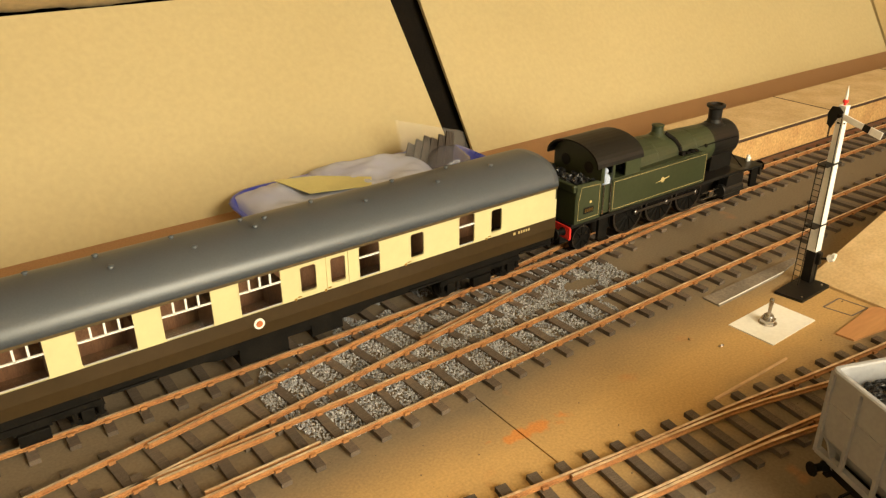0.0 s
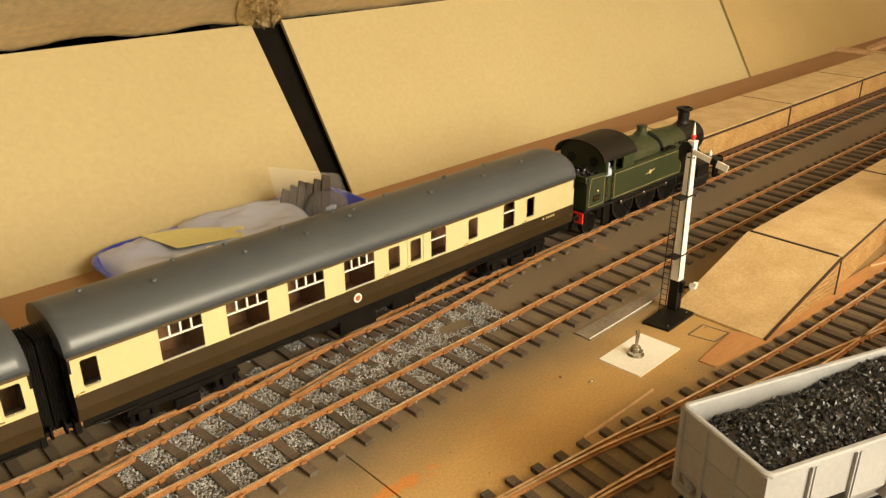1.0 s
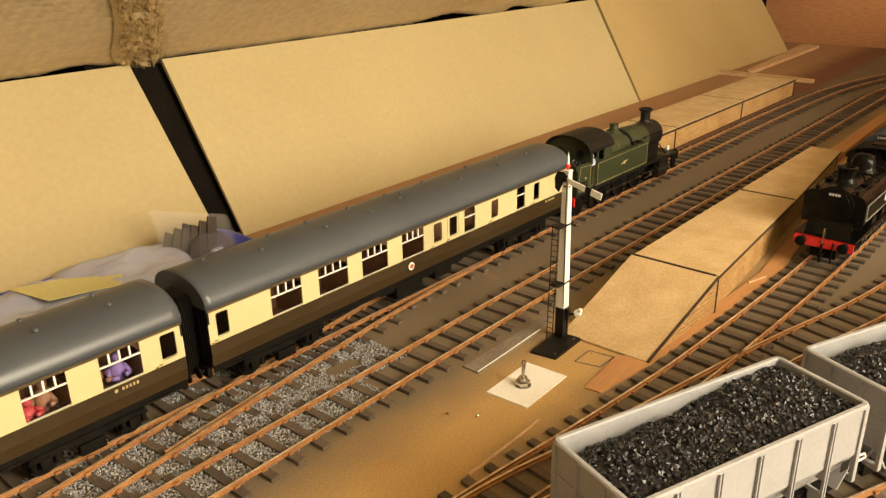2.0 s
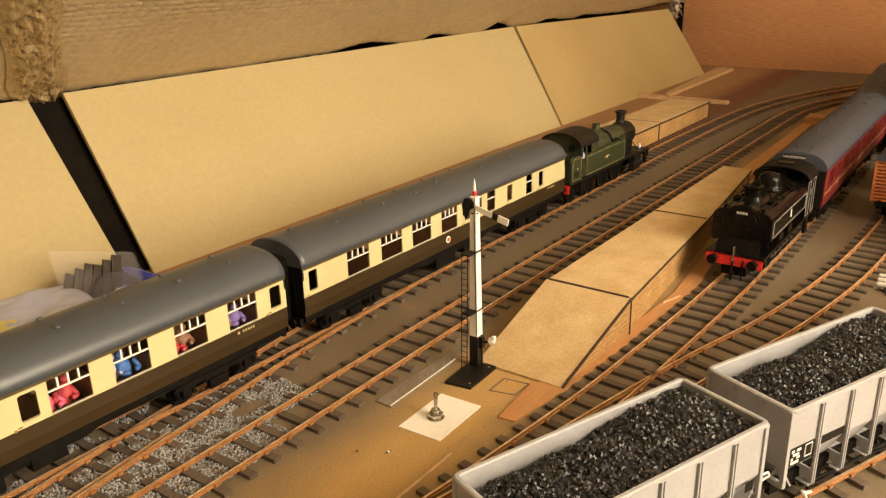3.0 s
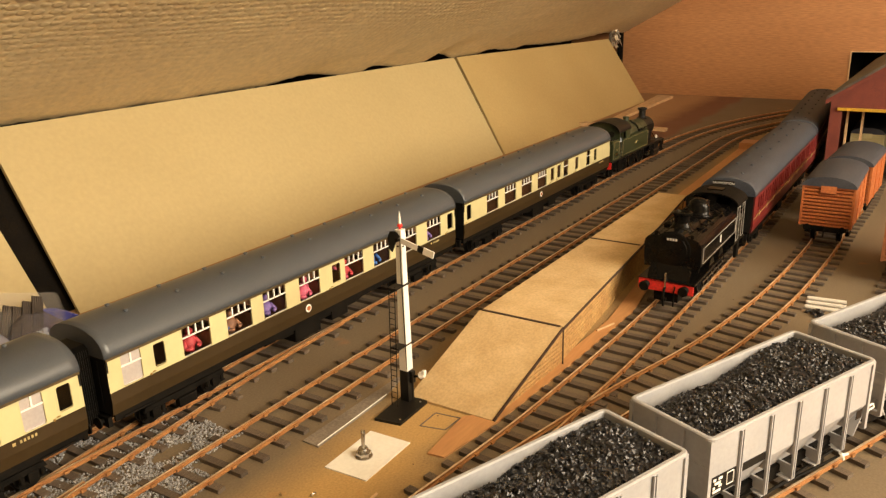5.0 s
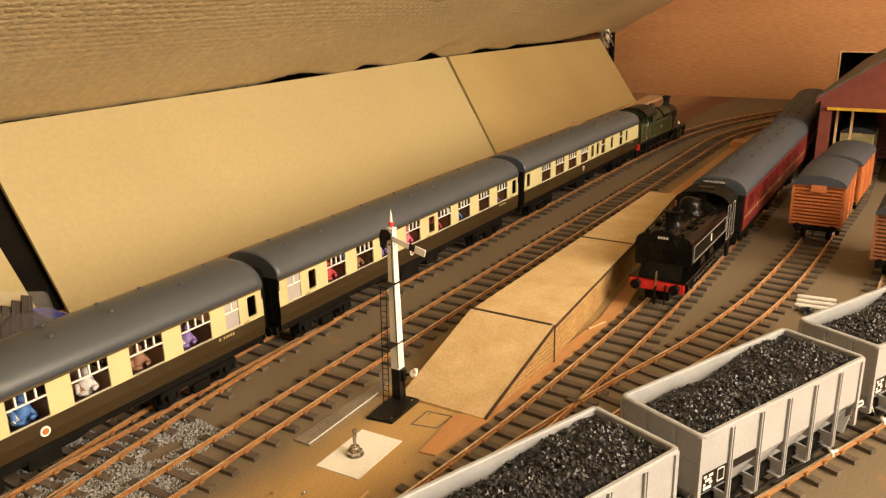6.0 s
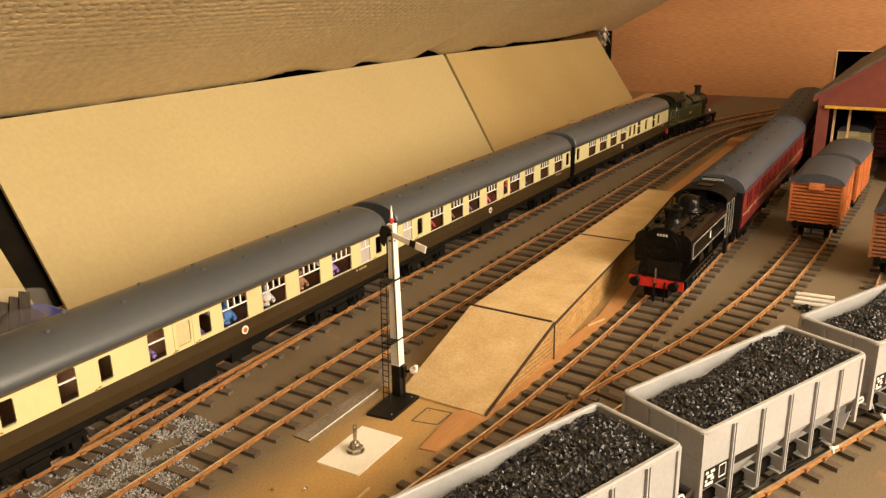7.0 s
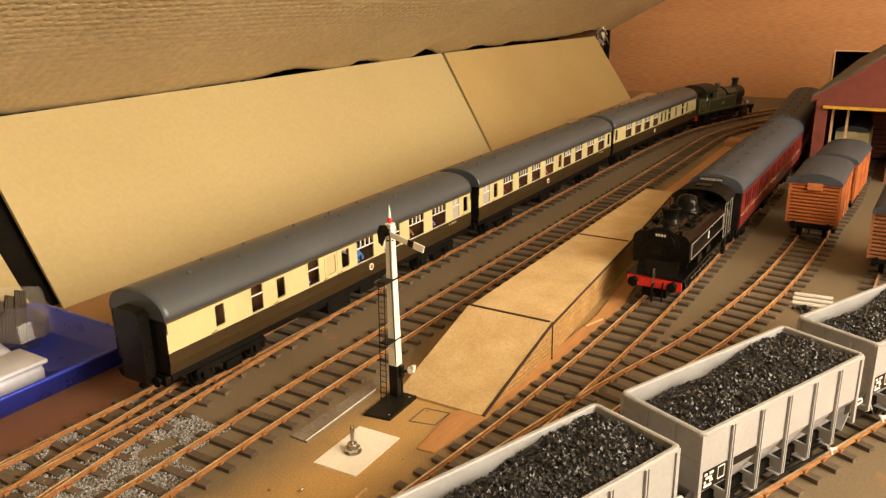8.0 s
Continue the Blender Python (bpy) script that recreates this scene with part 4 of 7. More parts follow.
    for i, w in enumerate((0.0012, 0.0, 0.0008, 0.0008, 0.0008, 0.0008, 0.0008)):
        if w:
            x = cx - number_x + i * 0.00145
            box(bm, x, x + w, -HALF_W - 0.00025, -HALF_W - 0.0001, 0.0284, 0.0296)
    part("number_bars", bm, M_LINE, t, "pale running number")
    if crest is not None:
        bm = bmesh.new()
        cyl(bm, (cx - crest, -HALF_W - 0.0001, 0.0262), (cx - crest, -HALF_W - 0.0005, 0.0262), 0.0021, seg=18)
        r = part("crest", bm, M_WHITE, t, "round white crest with a red centre")
        bm = bmesh.new()
        cyl(bm, (cx - crest, -HALF_W - 0.0005, 0.0262), (cx - crest, -HALF_W - 0.0007, 0.0262), 0.0013, seg=14)
        part("emblem", bm, M_VAN, r)
    return t


def vent_bm():
    bm = bmesh.new()
    lathe(bm, (0, 0, 0), [(0.0008, 0), (0.0008, 0.0005), (0.0012, 0.0007), (0.0010, 0.0011), (0.0003, 0.0013)], 10)
    return bm


M_PALEPANE = mat("frosted_pane", (0.40, 0.36, 0.34), (0.36, 0.33, 0.33), 80, 0.4, spread=0.06)
M_BLIND = mat("beige_blind", (0.50, 0.41, 0.24), (0.46, 0.37, 0.21), 80, 0.5, spread=0.05)
WHEELS = []  # rows of (wheelset, radius) of the moving train
rng = random.Random(5)


def vent_rows(seed, xs):
    return [(x, (-0.0055 if i % 2 else 0.0065)) for i, x in enumerate(xs)]


V1 = [(-0.118, 0.004), (-0.095, -0.006), (-0.082, 0.006), (-0.060, 0.006), (-0.058, -0.006), (-0.034, 0.005), (-0.030, -0.007), (-0.008, 0.005), (-0.006, -0.004), (0.0, 0.001), (0.022, 0.006), (0.040, -0.006), (0.060, 0.006), (0.075, -0.006), (0.088, 0.006), (0.105, -0.004)]
V2 = [(x, y) for x in (-0.112, -0.085, -0.058, -0.031, 0.004, 0.031, 0.058, 0.085, 0.112) for y in (0.0065, -0.006)]
P2 = [(0.024, -0.008, FIG[4], 0.2, 1.0), (0.031, -0.007, FIG[5], -0.2, 0.9), (0.052, -0.007, FIG[5], 0.3, 1.1), (0.058, -0.010, FIG[2], 0.1, 0.7), (0.079, -0.008, FIG[1], -0.3, 1.1), (0.085, -0.006, FIG[3], 0.2, 1.0), (0.106, -0.008, FIG[2], 0.3, 1.1), (0.112, -0.009, FIG[0], -0.4, 0.9), (0.142, -0.009, FIG[0], 0.5, 1.2), (0.149, -0.006, FIG[5], -0.2, 1.0), (0.168, -0.008, FIG[4], 0.2, 1.0), (0.192, -0.008, FIG[5], 0.2, 1.0), (0.198, -0.006, FIG[1], -0.2, 1.0), (0.217, -0.008, FIG[2], 0.2, 1.1)]
P3 = [(0.042, -0.008, FIG[4], 0.5, 1.0), (0.047, -0.006, FIG[3], -0.4, 1.0), (0.068, -0.008, FIG[5], 0.3, 1.1), (0.094, -0.008, FIG[3], 0.4, 1.1), (0.099, -0.006, FIG[5], -0.2, 1.0), (0.121, -0.008, FIG[1], 0.3, 1.2), (0.127, -0.006, FIG[3], -0.2, 1.1), (0.142, -0.009, FIG[4], 0.2, 0.9), (0.169, -0.008, FIG[4], 0.2, 0.9)]
coach_1 = coach("chocolate and cream model brake coach with a grey roof", BRAKE, WHEELS, number_x=0.0255, crest=0.147, vents=V1)
coach_2 = coach("chocolate and cream model open coach full of toy passengers", OPEN, WHEELS, number_x=0.030, crest=0.147, vents=V2, people=P2)
coach_3 = coach("chocolate and cream model brake coach with a frosted door pane", REAR, WHEELS, number_x=0.030, crest=0.118, vents=[(-x, y) for x, y in V1], people=P3)


# ---- steam engines ----
def beam(parent, x, s, colour=M_RED):
    """Buffer beam with sprung buffers and a coupling hook."""
    bm = bmesh.new()
    box(bm, min(x, x - s * 0.0012), max(x, x - s * 0.0012), -0.0160, 0.0160, 0.0145, 0.0212, 0.0002)
    b = part("buffer_beam", bm, colour, parent, "red buffer beam" if colour is M_RED else "black buffer beam")
    for y in (-0.0113, 0.0113):
        bm = bmesh.new()
        lathe(bm, (x, y, 0.0178), [(0.0022, 0), (0.0015, 0.0012), (0.0015, 0.0032), (0.0010, 0.0033), (0.0010, 0.0048), (0.0030, 0.0049), (0.0027, 0.0056)], 16, (s, 0, 0))
        part("buffer", bm, [M_UNDER], b, "dark buffer")
    bm = bmesh.new()
    tube(bm, [(x, 0, 0.0175), (x + s * 0.003, 0, 0.0170), (x + s * 0.0045, 0, 0.0120), (x + s * 0.0030, 0, 0.0070)], 0.0007)
    box(bm, min(x, x + s * 0.004), max(x, x + s * 0.004), -0.0012, 0.0012, 0.0100, 0.0115)
    tube(bm, [(x, 0.0055, 0.0185), (x + s * 0.002, 0.0055, 0.0160), (x + s * 0.002, 0.0055, 0.0070)], 0.0005)
    part("coupling", bm, M_UNDER, b)


def lining(bm, pts, y, r=0.00011):
    tube(bm, [(x, y, z) for x, z in pts + pts[:1]], r, 5)


def bars(bm, x, z, y, widths, h, gap=0.0004):
    for w in widths:
        box(bm, x, x + w, y - 0.0001, y + 0.0001, z, z + h)
        x += w + gap


def tank_engine():
    t = thing("steam_engine", "lined green model tank engine with a black smokebox and cab roof", "steam engine")
    # footplate and frames
    bm = bmesh.new()
    box(bm, -0.0740, 0.0560, -0.0165, 0.0165, 0.0205, 0.0222, 0.0002)
    prism(bm, [(0.0555, 0.0222), (0.0555, 0.0205), (0.0640, 0.0200), (0.0775, 0.0200), (0.0775, 0.0212), (0.0645, 0.0212)], -0.0165, 0.0165, "y")
    part("footplate", bm, M_BLACK, t)
    bm = bmesh.new()
    box(bm, -0.072, 0.075, -0.0070, 0.0070, 0.0085, 0.0205)
    part("frames", bm, M_UNDER, t, "dusty black frames")
    # side tanks
    for s in (-1, 1):
        bm = bmesh.new()
        y0, y1 = sorted((s * 0.0085, s * 0.0166))
        prism(bm, [(-0.0485, 0.0222), (0.0245, 0.0222), (0.0245, 0.0385), (0.0200, 0.0398), (-0.0485, 0.0398)], y0, y1, "y")
        bmesh.ops.bevel(bm, geom=[e for e in bm.edges if abs((e.verts[0].co - e.verts[1].co).y) < 1e-6], offset=0.0006, segments=2, affect="EDGES")
        k = part("side_tank", bm, M_GREEN, t)
        yy = s * 0.0168
        bm = bmesh.new()
        lining(bm, [(-0.0470, 0.0240), (0.0232, 0.0240), (0.0232, 0.0384), (-0.0470, 0.0384)], yy)
        part("lining", bm, M_LINE, k, "thin orange and black lining")
        bm = bmesh.new()
        for a, w, h in ((-0.0120, 0.0016, 0.0010),):
            lathe(bm, (a + 0.0010, yy, 0.0315), [(w * 0.9, 0), (w * 0.7, 0.0003), (0.0001, 0.0003)], 12, (0, s, 0))
        prism(bm, [(-0.0160, 0.0308), (-0.0108, 0.0312), (-0.0060, 0.0322), (-0.0060, 0.0326), (-0.0110, 0.0319)], yy - 0.0001, yy + 0.0001, "y")
        part("emblem", bm, M_LINE, k, "small gold emblem")
        # bunker side with a curved front edge, cab side sheet and step
        bm = bmesh.new()
        y0, y1 = sorted((s * 0.0158, s * 0.0166))
        prism(bm, [(-0.0720, 0.0222), (-0.0555, 0.0222), (-0.0555, 0.0405), (-0.0585, 0.0418), (-0.0715, 0.0422), (-0.0728, 0.0405), (-0.0720, 0.0370)], y0, y1, "y")
        side_skin(bm, -0.0485, -0.0290, 0.0398, 0.0485, s * 0.0166, [(-0.0470, -0.0395, 0.0402, 0.0470)])
        box(bm, -0.0555, -0.0540, y0, y1, 0.0395, 0.0485)
        box(bm, -0.0553, -0.0487, s * 0.0158 - 0.0002, s * 0.0158 + 0.0002, 0.0222, 0.0380)
        b = part("cab_side", bm, M_GREEN, t)
        bm = bmesh.new()
        lining(bm, [(-0.0705, 0.0240), (-0.0568, 0.0240), (-0.0568, 0.0398), (-0.0690, 0.0404), (-0.0696, 0.0372), (-0.0705, 0.0335)], yy)
        part("lining", bm, M_LINE, b)
        bm = bmesh.new()
        box(bm, -0.0668, -0.0602, yy - 0.00005, yy + 0.00005, 0.0264, 0.0296)
        part("number_plate", bm, M_BLACK, b, "black number plate")
        bm = bmesh.new()
        bars(bm, -0.0660, 0.0272, yy, (0.0010, 0.0010, 0.0010, 0.0010), 0.0016)
        part("number_bars", bm, M_BRASS, b, "brass numberplate")
        bm = bmesh.new()
        lathe(bm, (-0.0625, yy - s * 0.0002, 0.0320), [(0.0007, 0), (0.0007, 0.0003)], 10, (0, s, 0))
        part("disc", bm, M_LINE, b, "small yellow disc")
        bm = bmesh.new()
        for x in (-0.0540, -0.0490):
            tube(bm, [(x, s * 0.0168, 0.0230), (x, s * 0.0168, 0.0385)], 0.0003, 6)
        part("handrail", bm, M_SILVER, t)
        bm = bmesh.new()
        box(bm, -0.0545, -0.0485, s * 0.0150 - 0.0008, s * 0.0150 + 0.0008, 0.0090, 0.0205)
        box(bm, -0.0550, -0.0480, s * 0.0158 - 0.0014, s * 0.0158 + 0.0014, 0.0088, 0.0096)
        part("step", bm, M_UNDER, t)
    # rear of the bunker, cab back with two round windows, floor, coal
    bm = bmesh.new()
    box(bm, -0.0725, -0.0715, -0.0166, 0.0166, 0.0222, 0.0410, 0.0002)
    box(bm, -0.0740, -0.0715, -0.0166, 0.0166, 0.0385, 0.0422, 0.0006)
    part("bunker", bm, M_GREEN, t)
    bm = bmesh.new()
    r = random.Random(3)
    box(bm, -0.0712, -0.0560, -0.0155, 0.0155, 0.0330, 0.0385)
    for _ in range(160):
        rock(bm, (r.uniform(-0.071, -0.0565), r.uniform(-0.0150, 0.0150), 0.0388 + r.uniform(0, 0.0024)), r.uniform(0.0008, 0.0016), r)
    tagged(part("bunker_coal", bm, M_COAL, t, "black coal in the bunker"), kind="stuff")
    bm = bmesh.new()
    pr = roof_profile(0.0164, 0.0478, 0.0560, 12, 2.1)
    prism(bm, [(0.0164, 0.0390), *pr, (-0.0164, 0.0390)], -0.0560, -0.0552, "x")
    part("cab_back", bm, M_GREEN, t)
    bm = bmesh.new()
    prism(bm, [(0.0164, 0.0400), *pr, (-0.0164, 0.0400)], -0.0300, -0.0292, "x")
    part("cab_plate", bm, M_GREEN, t)
    for y in (-0.0080, 0.0080):
        bm = bmesh.new()
        lathe(bm, (-0.0561, y, 0.0455), [(0.0030, 0), (0.0030, 0.0003), (0.0024, 0.0004)], 16, (-1, 0, 0))
        part("cab_window", bm, M_BLACK, t, "dark round spectacle window")
    # cab roof, open behind
    bm = bmesh.new()
    po, pi = roof_profile(0.0178, 0.0478, 0.0576, 18, 2.05), roof_profile(0.0170, 0.0474, 0.0569, 18, 2.05)
    prism(bm, po + pi[::-1], -0.0600, -0.0285, "x")
    me = part("cab_roof", bm, M_BLACK, t, "soot black arched cab roof").data
    bm = bmesh.new()
    box(bm, -0.055, -0.030, -0.0160, 0.0160, 0.0222, 0.0232)
    lathe(bm, (-0.030, 0, 0.0360), [(0.0095, 0), (0.0095, 0.003), (0.0080, 0.004)], 20, (-1, 0, 0))
    part("cab_interior", bm, M_BLACK, t)
    bm = bmesh.new()
    lathe(bm, (-0.0500, -0.0132, 0.0232), [(0.0020, 0), (0.0024, 0.010), (0.0027, 0.0170), (0.0020, 0.0186), (0.0008, 0.0190), (0.0014, 0.0200), (0.0014, 0.0212), (0.0006, 0.0220)], 12)
    part("figurine", bm, mat("figure_pale_blue", (0.42, 0.48, 0.62), None, 200, 0.6), t, smooth=True)
    # boiler, bands, firebox, smokebox
    bm = bmesh.new()
    lathe(bm, (-0.0295, 0, 0.0372), [(0.0127, 0), (0.0127, 0.012), (0.0124, 0.022), (0.0104, 0.068)], 32, (1, 0, 0))
    part("boiler", bm, M_GREEN, t, smooth=False)
    for x, rr in ((-0.010, 0.01245), (0.006, 0.01175), (0.022, 0.0111)):
        bm = bmesh.new()
        lathe(bm, (x, 0, 0.0372), [(rr, 0), (rr + 0.00015, 0.0002), (rr + 0.00015, 0.0008), (rr, 0.0010)], 32, (1, 0, 0))
        part("boiler_band", bm, M_GREEN, t)
    bm = bmesh.new()
    lathe(bm, (0.0380, 0, 0.0372), [(0.0100, 0), (0.0104, 0.0004), (0.0104, 0.0215), (0.0098, 0.0228), (0.0072, 0.0236), (0.0070, 0.0244), (0.0030, 0.0250)], 32, (1, 0, 0))
    prism(bm, [(-0.0078, 0.0212), (0.0078, 0.0212), (0.0085, 0.0330), (-0.0085, 0.0330)], 0.0400, 0.0585, "x")
    part("smokebox", bm, M_BLACK, t, "black smokebox with a domed door")
    bm = bmesh.new()
    lathe(bm, (0.0492, 0, 0.0462), [(0.0062, 0), (0.0044, 0.0014), (0.0036, 0.0030), (0.0038, 0.0088), (0.0043, 0.0092), (0.0052, 0.0100), (0.0052, 0.0112), (0.0038, 0.0116), (0.0030, 0.0104)], 24)
    part("chimney", bm, M_BLACK, t, "flared black chimney")
    bm = bmesh.new()
    lathe(bm, (0.0015, 0, 0.0478), [(0.0062, 0), (0.0046, 0.0012), (0.0032, 0.0026), (0.0030, 0.0056), (0.0034, 0.0060), (0.0034, 0.0066), (0.0022, 0.0070)], 20)
    part("safety_valve", bm, M_GREEN, t, "green safety valve cover")
    bm = bmesh.new()
    for s in (-1, 1):
        tube(bm, [(0.0040, s * 0.0030, 0.0500), (0.0070, s * 0.0075, 0.0470), (0.0080, s * 0.0105, 0.0435), (0.0080, s * 0.0112, 0.0402)], 0.0012, 8)
        for a, h in ((0.0062, 0.0020), (0.0105, 0.0012), (0.0140, 0.0016), (0.0172, 0.0010)):
            box(bm, a, a + 0.0026, s * 0.0128 - 0.0014, s * 0.0128 + 0.0014, 0.0397, 0.0398 + h, 0.0003)
        tube(bm, [(0.020, s * 0.0103, 0.0402), (0.058, s * 0.0106, 0.0402)], 0.0003, 6)
        lathe(bm, (0.030, s * 0.0098, 0.0400), [(0.0010, 0), (0.0010, 0.0012)], 8, (0, s, 0))
        box(bm, 0.012, 0.020, s * 0.0095 - 0.0010, s * 0.0095 + 0.0010, 0.0404, 0.0412)
    tube(bm, [(0.0600, -0.0090, 0.0420), (0.0640, -0.006, 0.0370), (0.0650, 0, 0.0345), (0.0640, 0.006, 0.0370), (0.0600, 0.0090, 0.0420)], 0.0003, 6)
    part("pipes_and_rails", bm, M_UNDER, t)
    # cylinders, slide bars, steps, front lamp
    for s in (-1, 1):
        bm = bmesh.new()
        prism(bm, [(0.0440, 0.0070), (0.0590, 0.0070), (0.0600, 0.0205), (0.0460, 0.0205)], s * 0.0140 - 0.0026, s * 0.0140 + 0.0026, "y")
        lathe(bm, (0.0430, s * 0.0140, 0.0118), [(0.0034, 0), (0.0036, 0.0005), (0.0036, 0.0170), (0.0028, 0.0178)], 18, (1, 0, 0))
        part("cylinder", bm, M_BLACK, t)
        bm = bmesh.new()
        for z in (0.0100, 0.0136):
            box(bm, 0.0270, 0.0430, s * 0.0140 - 0.0005, s * 0.0140 + 0.0005, z, z + 0.0007)
        box(bm, 0.0330, 0.0365, s * 0.0140 - 0.0010, s * 0.0140 + 0.0010, 0.0104, 0.0138)
        part("slide_bar", bm, M_SILVER, t, "bright slide bars")
        bm = bmesh.new()
        tube(bm, [(0.0640, s * 0.0120, 0.0212), (0.0560, s * 0.0095, 0.0300)], 0.0004, 6)
        box(bm, 0.0690, 0.0750, s * 0.0150 - 0.0007, s * 0.0150 + 0.0007, 0.0095, 0.0200)
        box(bm, 0.0685, 0.0755, s * 0.0160 - 0.0012, s * 0.0160 + 0.0012, 0.0092, 0.0099)
        part("step", bm, M_UNDER, t)
    beam(t, -0.0745, -1)
    beam(t, 0.0780, 1, M_BLACK)
    bm = bmesh.new()
    lathe(bm, (0.0755, -0.0080, 0.0212), [(0.0012, 0), (0.0013, 0.0022), (0.0009, 0.0026), (0.0009, 0.0034), (0.0003, 0.0036)], 12)
    lathe(bm, (0.0755, -0.0080, 0.0224), [(0.0008, 0.0), (0.0008, 0.0018)], 10, (1, 0, 0))
    part("lamp", bm, M_WHITE, t, "small white head lamp")
    bm = bmesh.new()
    tube(bm, [(0.0765, 0.0050, 0.0212), (0.0765, 0.0050, 0.0265), (0.0740, 0.0050, 0.0280)], 0.0005)
    part("vacuum_pipe", bm, M_BLACK, t)
    # wheels
    cranks = []
    for x in (-0.0270, -0.0030, 0.0210):
        w = wheelset(t, x, RAIL_TOP + 0.0109, 0.0109, 14)
        WHEELS.append((w, 0.0109))
    for x in (-0.0600, 0.0640):
        w = wheelset(t, x, RAIL_TOP + 0.0063, 0.0063, 8)
        WHEELS.append((w, 0.0063))
    for s in (-1, 1):
        bm = bmesh.new()
        box(bm, -0.0285, 0.0225, s * 0.0112 - 0.0004, s * 0.0112 + 0.0004, -0.0007, 0.0007, 0.0002)
        for x in (-0.0270, -0.0030, 0.0210):
            lathe(bm, (x, s * 0.0106, 0), [(0.0014, 0), (0.0014, 0.0012), (0.0008, 0.0015)], 12, (0, s, 0))
        rod = part("coupling_rod", bm, mat("oily_steel", (0.20, 0.18, 0.16), None, 200, 0.35, 0, metal=1.0), t, "oily steel coupling rod")
        RODS.append((rod, 0.0042, s * 90 + 90, RAIL_TOP + 0.0109))
    return t


RODS = []
engine = tank_engine()


def pannier_engine(m):
    t = thing("pannier_engine", "black lined model pannier tank engine with a red buffer beam", "steam engine", m)
    bm = bmesh.new()
    box(bm, -0.0680, 0.0680, -0.0165, 0.0165, 0.0200, 0.0214, 0.0002)
    part("footplate", bm, M_GLOSS, t)
    bm = bmesh.new()
    box(bm, -0.066, 0.066, -0.0070, 0.0070, 0.0085, 0.0200)
    part("frames", bm, M_UNDER, t)
    # panniers: boxes with rounded tops hung each side of the boiler
    for s in (-1, 1):
        bm = bmesh.new()
        pts = [(0.0050, 0.0285), (0.0162, 0.0285), (0.0166, 0.0290), (0.0166, 0.0402)]
        pts += [(0.0166 - 0.0065 * (1 - math.cos(a)), 0.0402 + 0.0052 * math.sin(a)) for a in (0.4, 0.8, 1.2, 1.57)]
        pts += [(0.0050, 0.0458)]
        prism(bm, [(s * u, v) for u, v in pts], -0.0370, 0.0570, "x")
        k = part("pannier_tank", bm, M_GLOSS, t)
        yy = s * 0.0168
        bm = bmesh.new()
        lining(bm, [(-0.0350, 0.0305), (0.0525, 0.0305), (0.0525, 0.0396), (-0.0350, 0.0396)], yy, 0.00012)
        part("lining", bm, M_TUBE, k, "thin white lining")
        bm = bmesh.new()
        prism(bm, [(0.0068, 0.0332), (0.0092, 0.0335), (0.0088, 0.0378), (0.0080, 0.0382), (0.0072, 0.0378)], yy - 0.0001, yy + 0.0001, "y")
        part("emblem", bm, M_WHITE, k, "small white emblem")
        bm = bmesh.new()
        tube(bm, [(-0.034, s * 0.0120, 0.0466), (0.050, s * 0.0120, 0.0466)], 0.0003, 6)
        lathe(bm, (0.020, s * 0.009, 0.0456), [(0.0018, 0), (0.0018, 0.0008), (0.0006, 0.0012)], 12)
        part("handrail", bm, M_GLOSS, t)
        bm = bmesh.new()
        side_skin(bm, -0.0620, -0.0370, 0.0214, 0.0472, s * 0.0166, [(-0.0530, -0.0470, 0.0240, 0.0450)])
        c = part("cab_side", bm, M_GLOSS, t)
        bm = bmesh.new()
        lining(bm, [(-0.0460, 0.0230), (-0.0382, 0.0230), (-0.0382, 0.0455), (-0.0460, 0.0455)], yy, 0.00011)
        lining(bm, [(-0.0610, 0.0230), (-0.0540, 0.0230), (-0.0540, 0.0455), (-0.0610, 0.0455)], yy, 0.00010)
        part("lining", bm, M_TUBE, c)
        bm = bmesh.new()
        tube(bm, [(-0.0475, s * 0.0172, 0.0240), (-0.0475, s * 0.0172, 0.0400)], 0.0003)
        part("handrail", bm, M_SILVER, c)
        bm = bmesh.new()
        prism(bm, [(0.0150, 0.0214), (0.0290, 0.0214), (0.0260, 0.0262), (0.0220, 0.0275), (0.0180, 0.0262)], s * 0.0125 - 0.003, s * 0.0125 + 0.003, "y")
        prism(bm, [(-0.0090, 0.0214), (0.0050, 0.0214), (0.0020, 0.0262), (-0.002, 0.0275), (-0.006, 0.0262)], s * 0.0125 - 0.003, s * 0.0125 + 0.003, "y")
        part("splasher", bm, M_GLOSS, t)
        bm = bmesh.new()
        box(bm, -0.0530, -0.0465, s * 0.0155 - 0.001, s * 0.0155 + 0.001, 0.0095, 0.0200)
        part("step", bm, M_UNDER, t)
    bm = bmesh.new()
    lathe(bm, (-0.0370, 0, 0.0375), [(0.0108, 0), (0.0104, 0.088)], 28, (1, 0, 0))
    part("boiler", bm, M_GLOSS, t)
    bm = bmesh.new()
    lathe(bm, (0.0490, 0, 0.0375), [(0.0112, 0), (0.0112, 0.0085), (0.0104, 0.0090), (0.0088, 0.0091), (0.0086, 0.0096), (0.0060, 0.0100), (0.0012, 0.0102), (0.0010, 0.0112), (0.0002, 0.0113)], 32, (1, 0, 0))
    prism(bm, [(-0.0090, 0.0214), (0.0090, 0.0214), (0.0100, 0.0350), (-0.0100, 0.0350)], 0.0480, 0.0560, "x")
    part("smokebox", bm, M_GLOSS, t, "black smokebox and door")
    # flat front plate over the full width of the tanks, with a sloping apron below
    bm = bmesh.new()
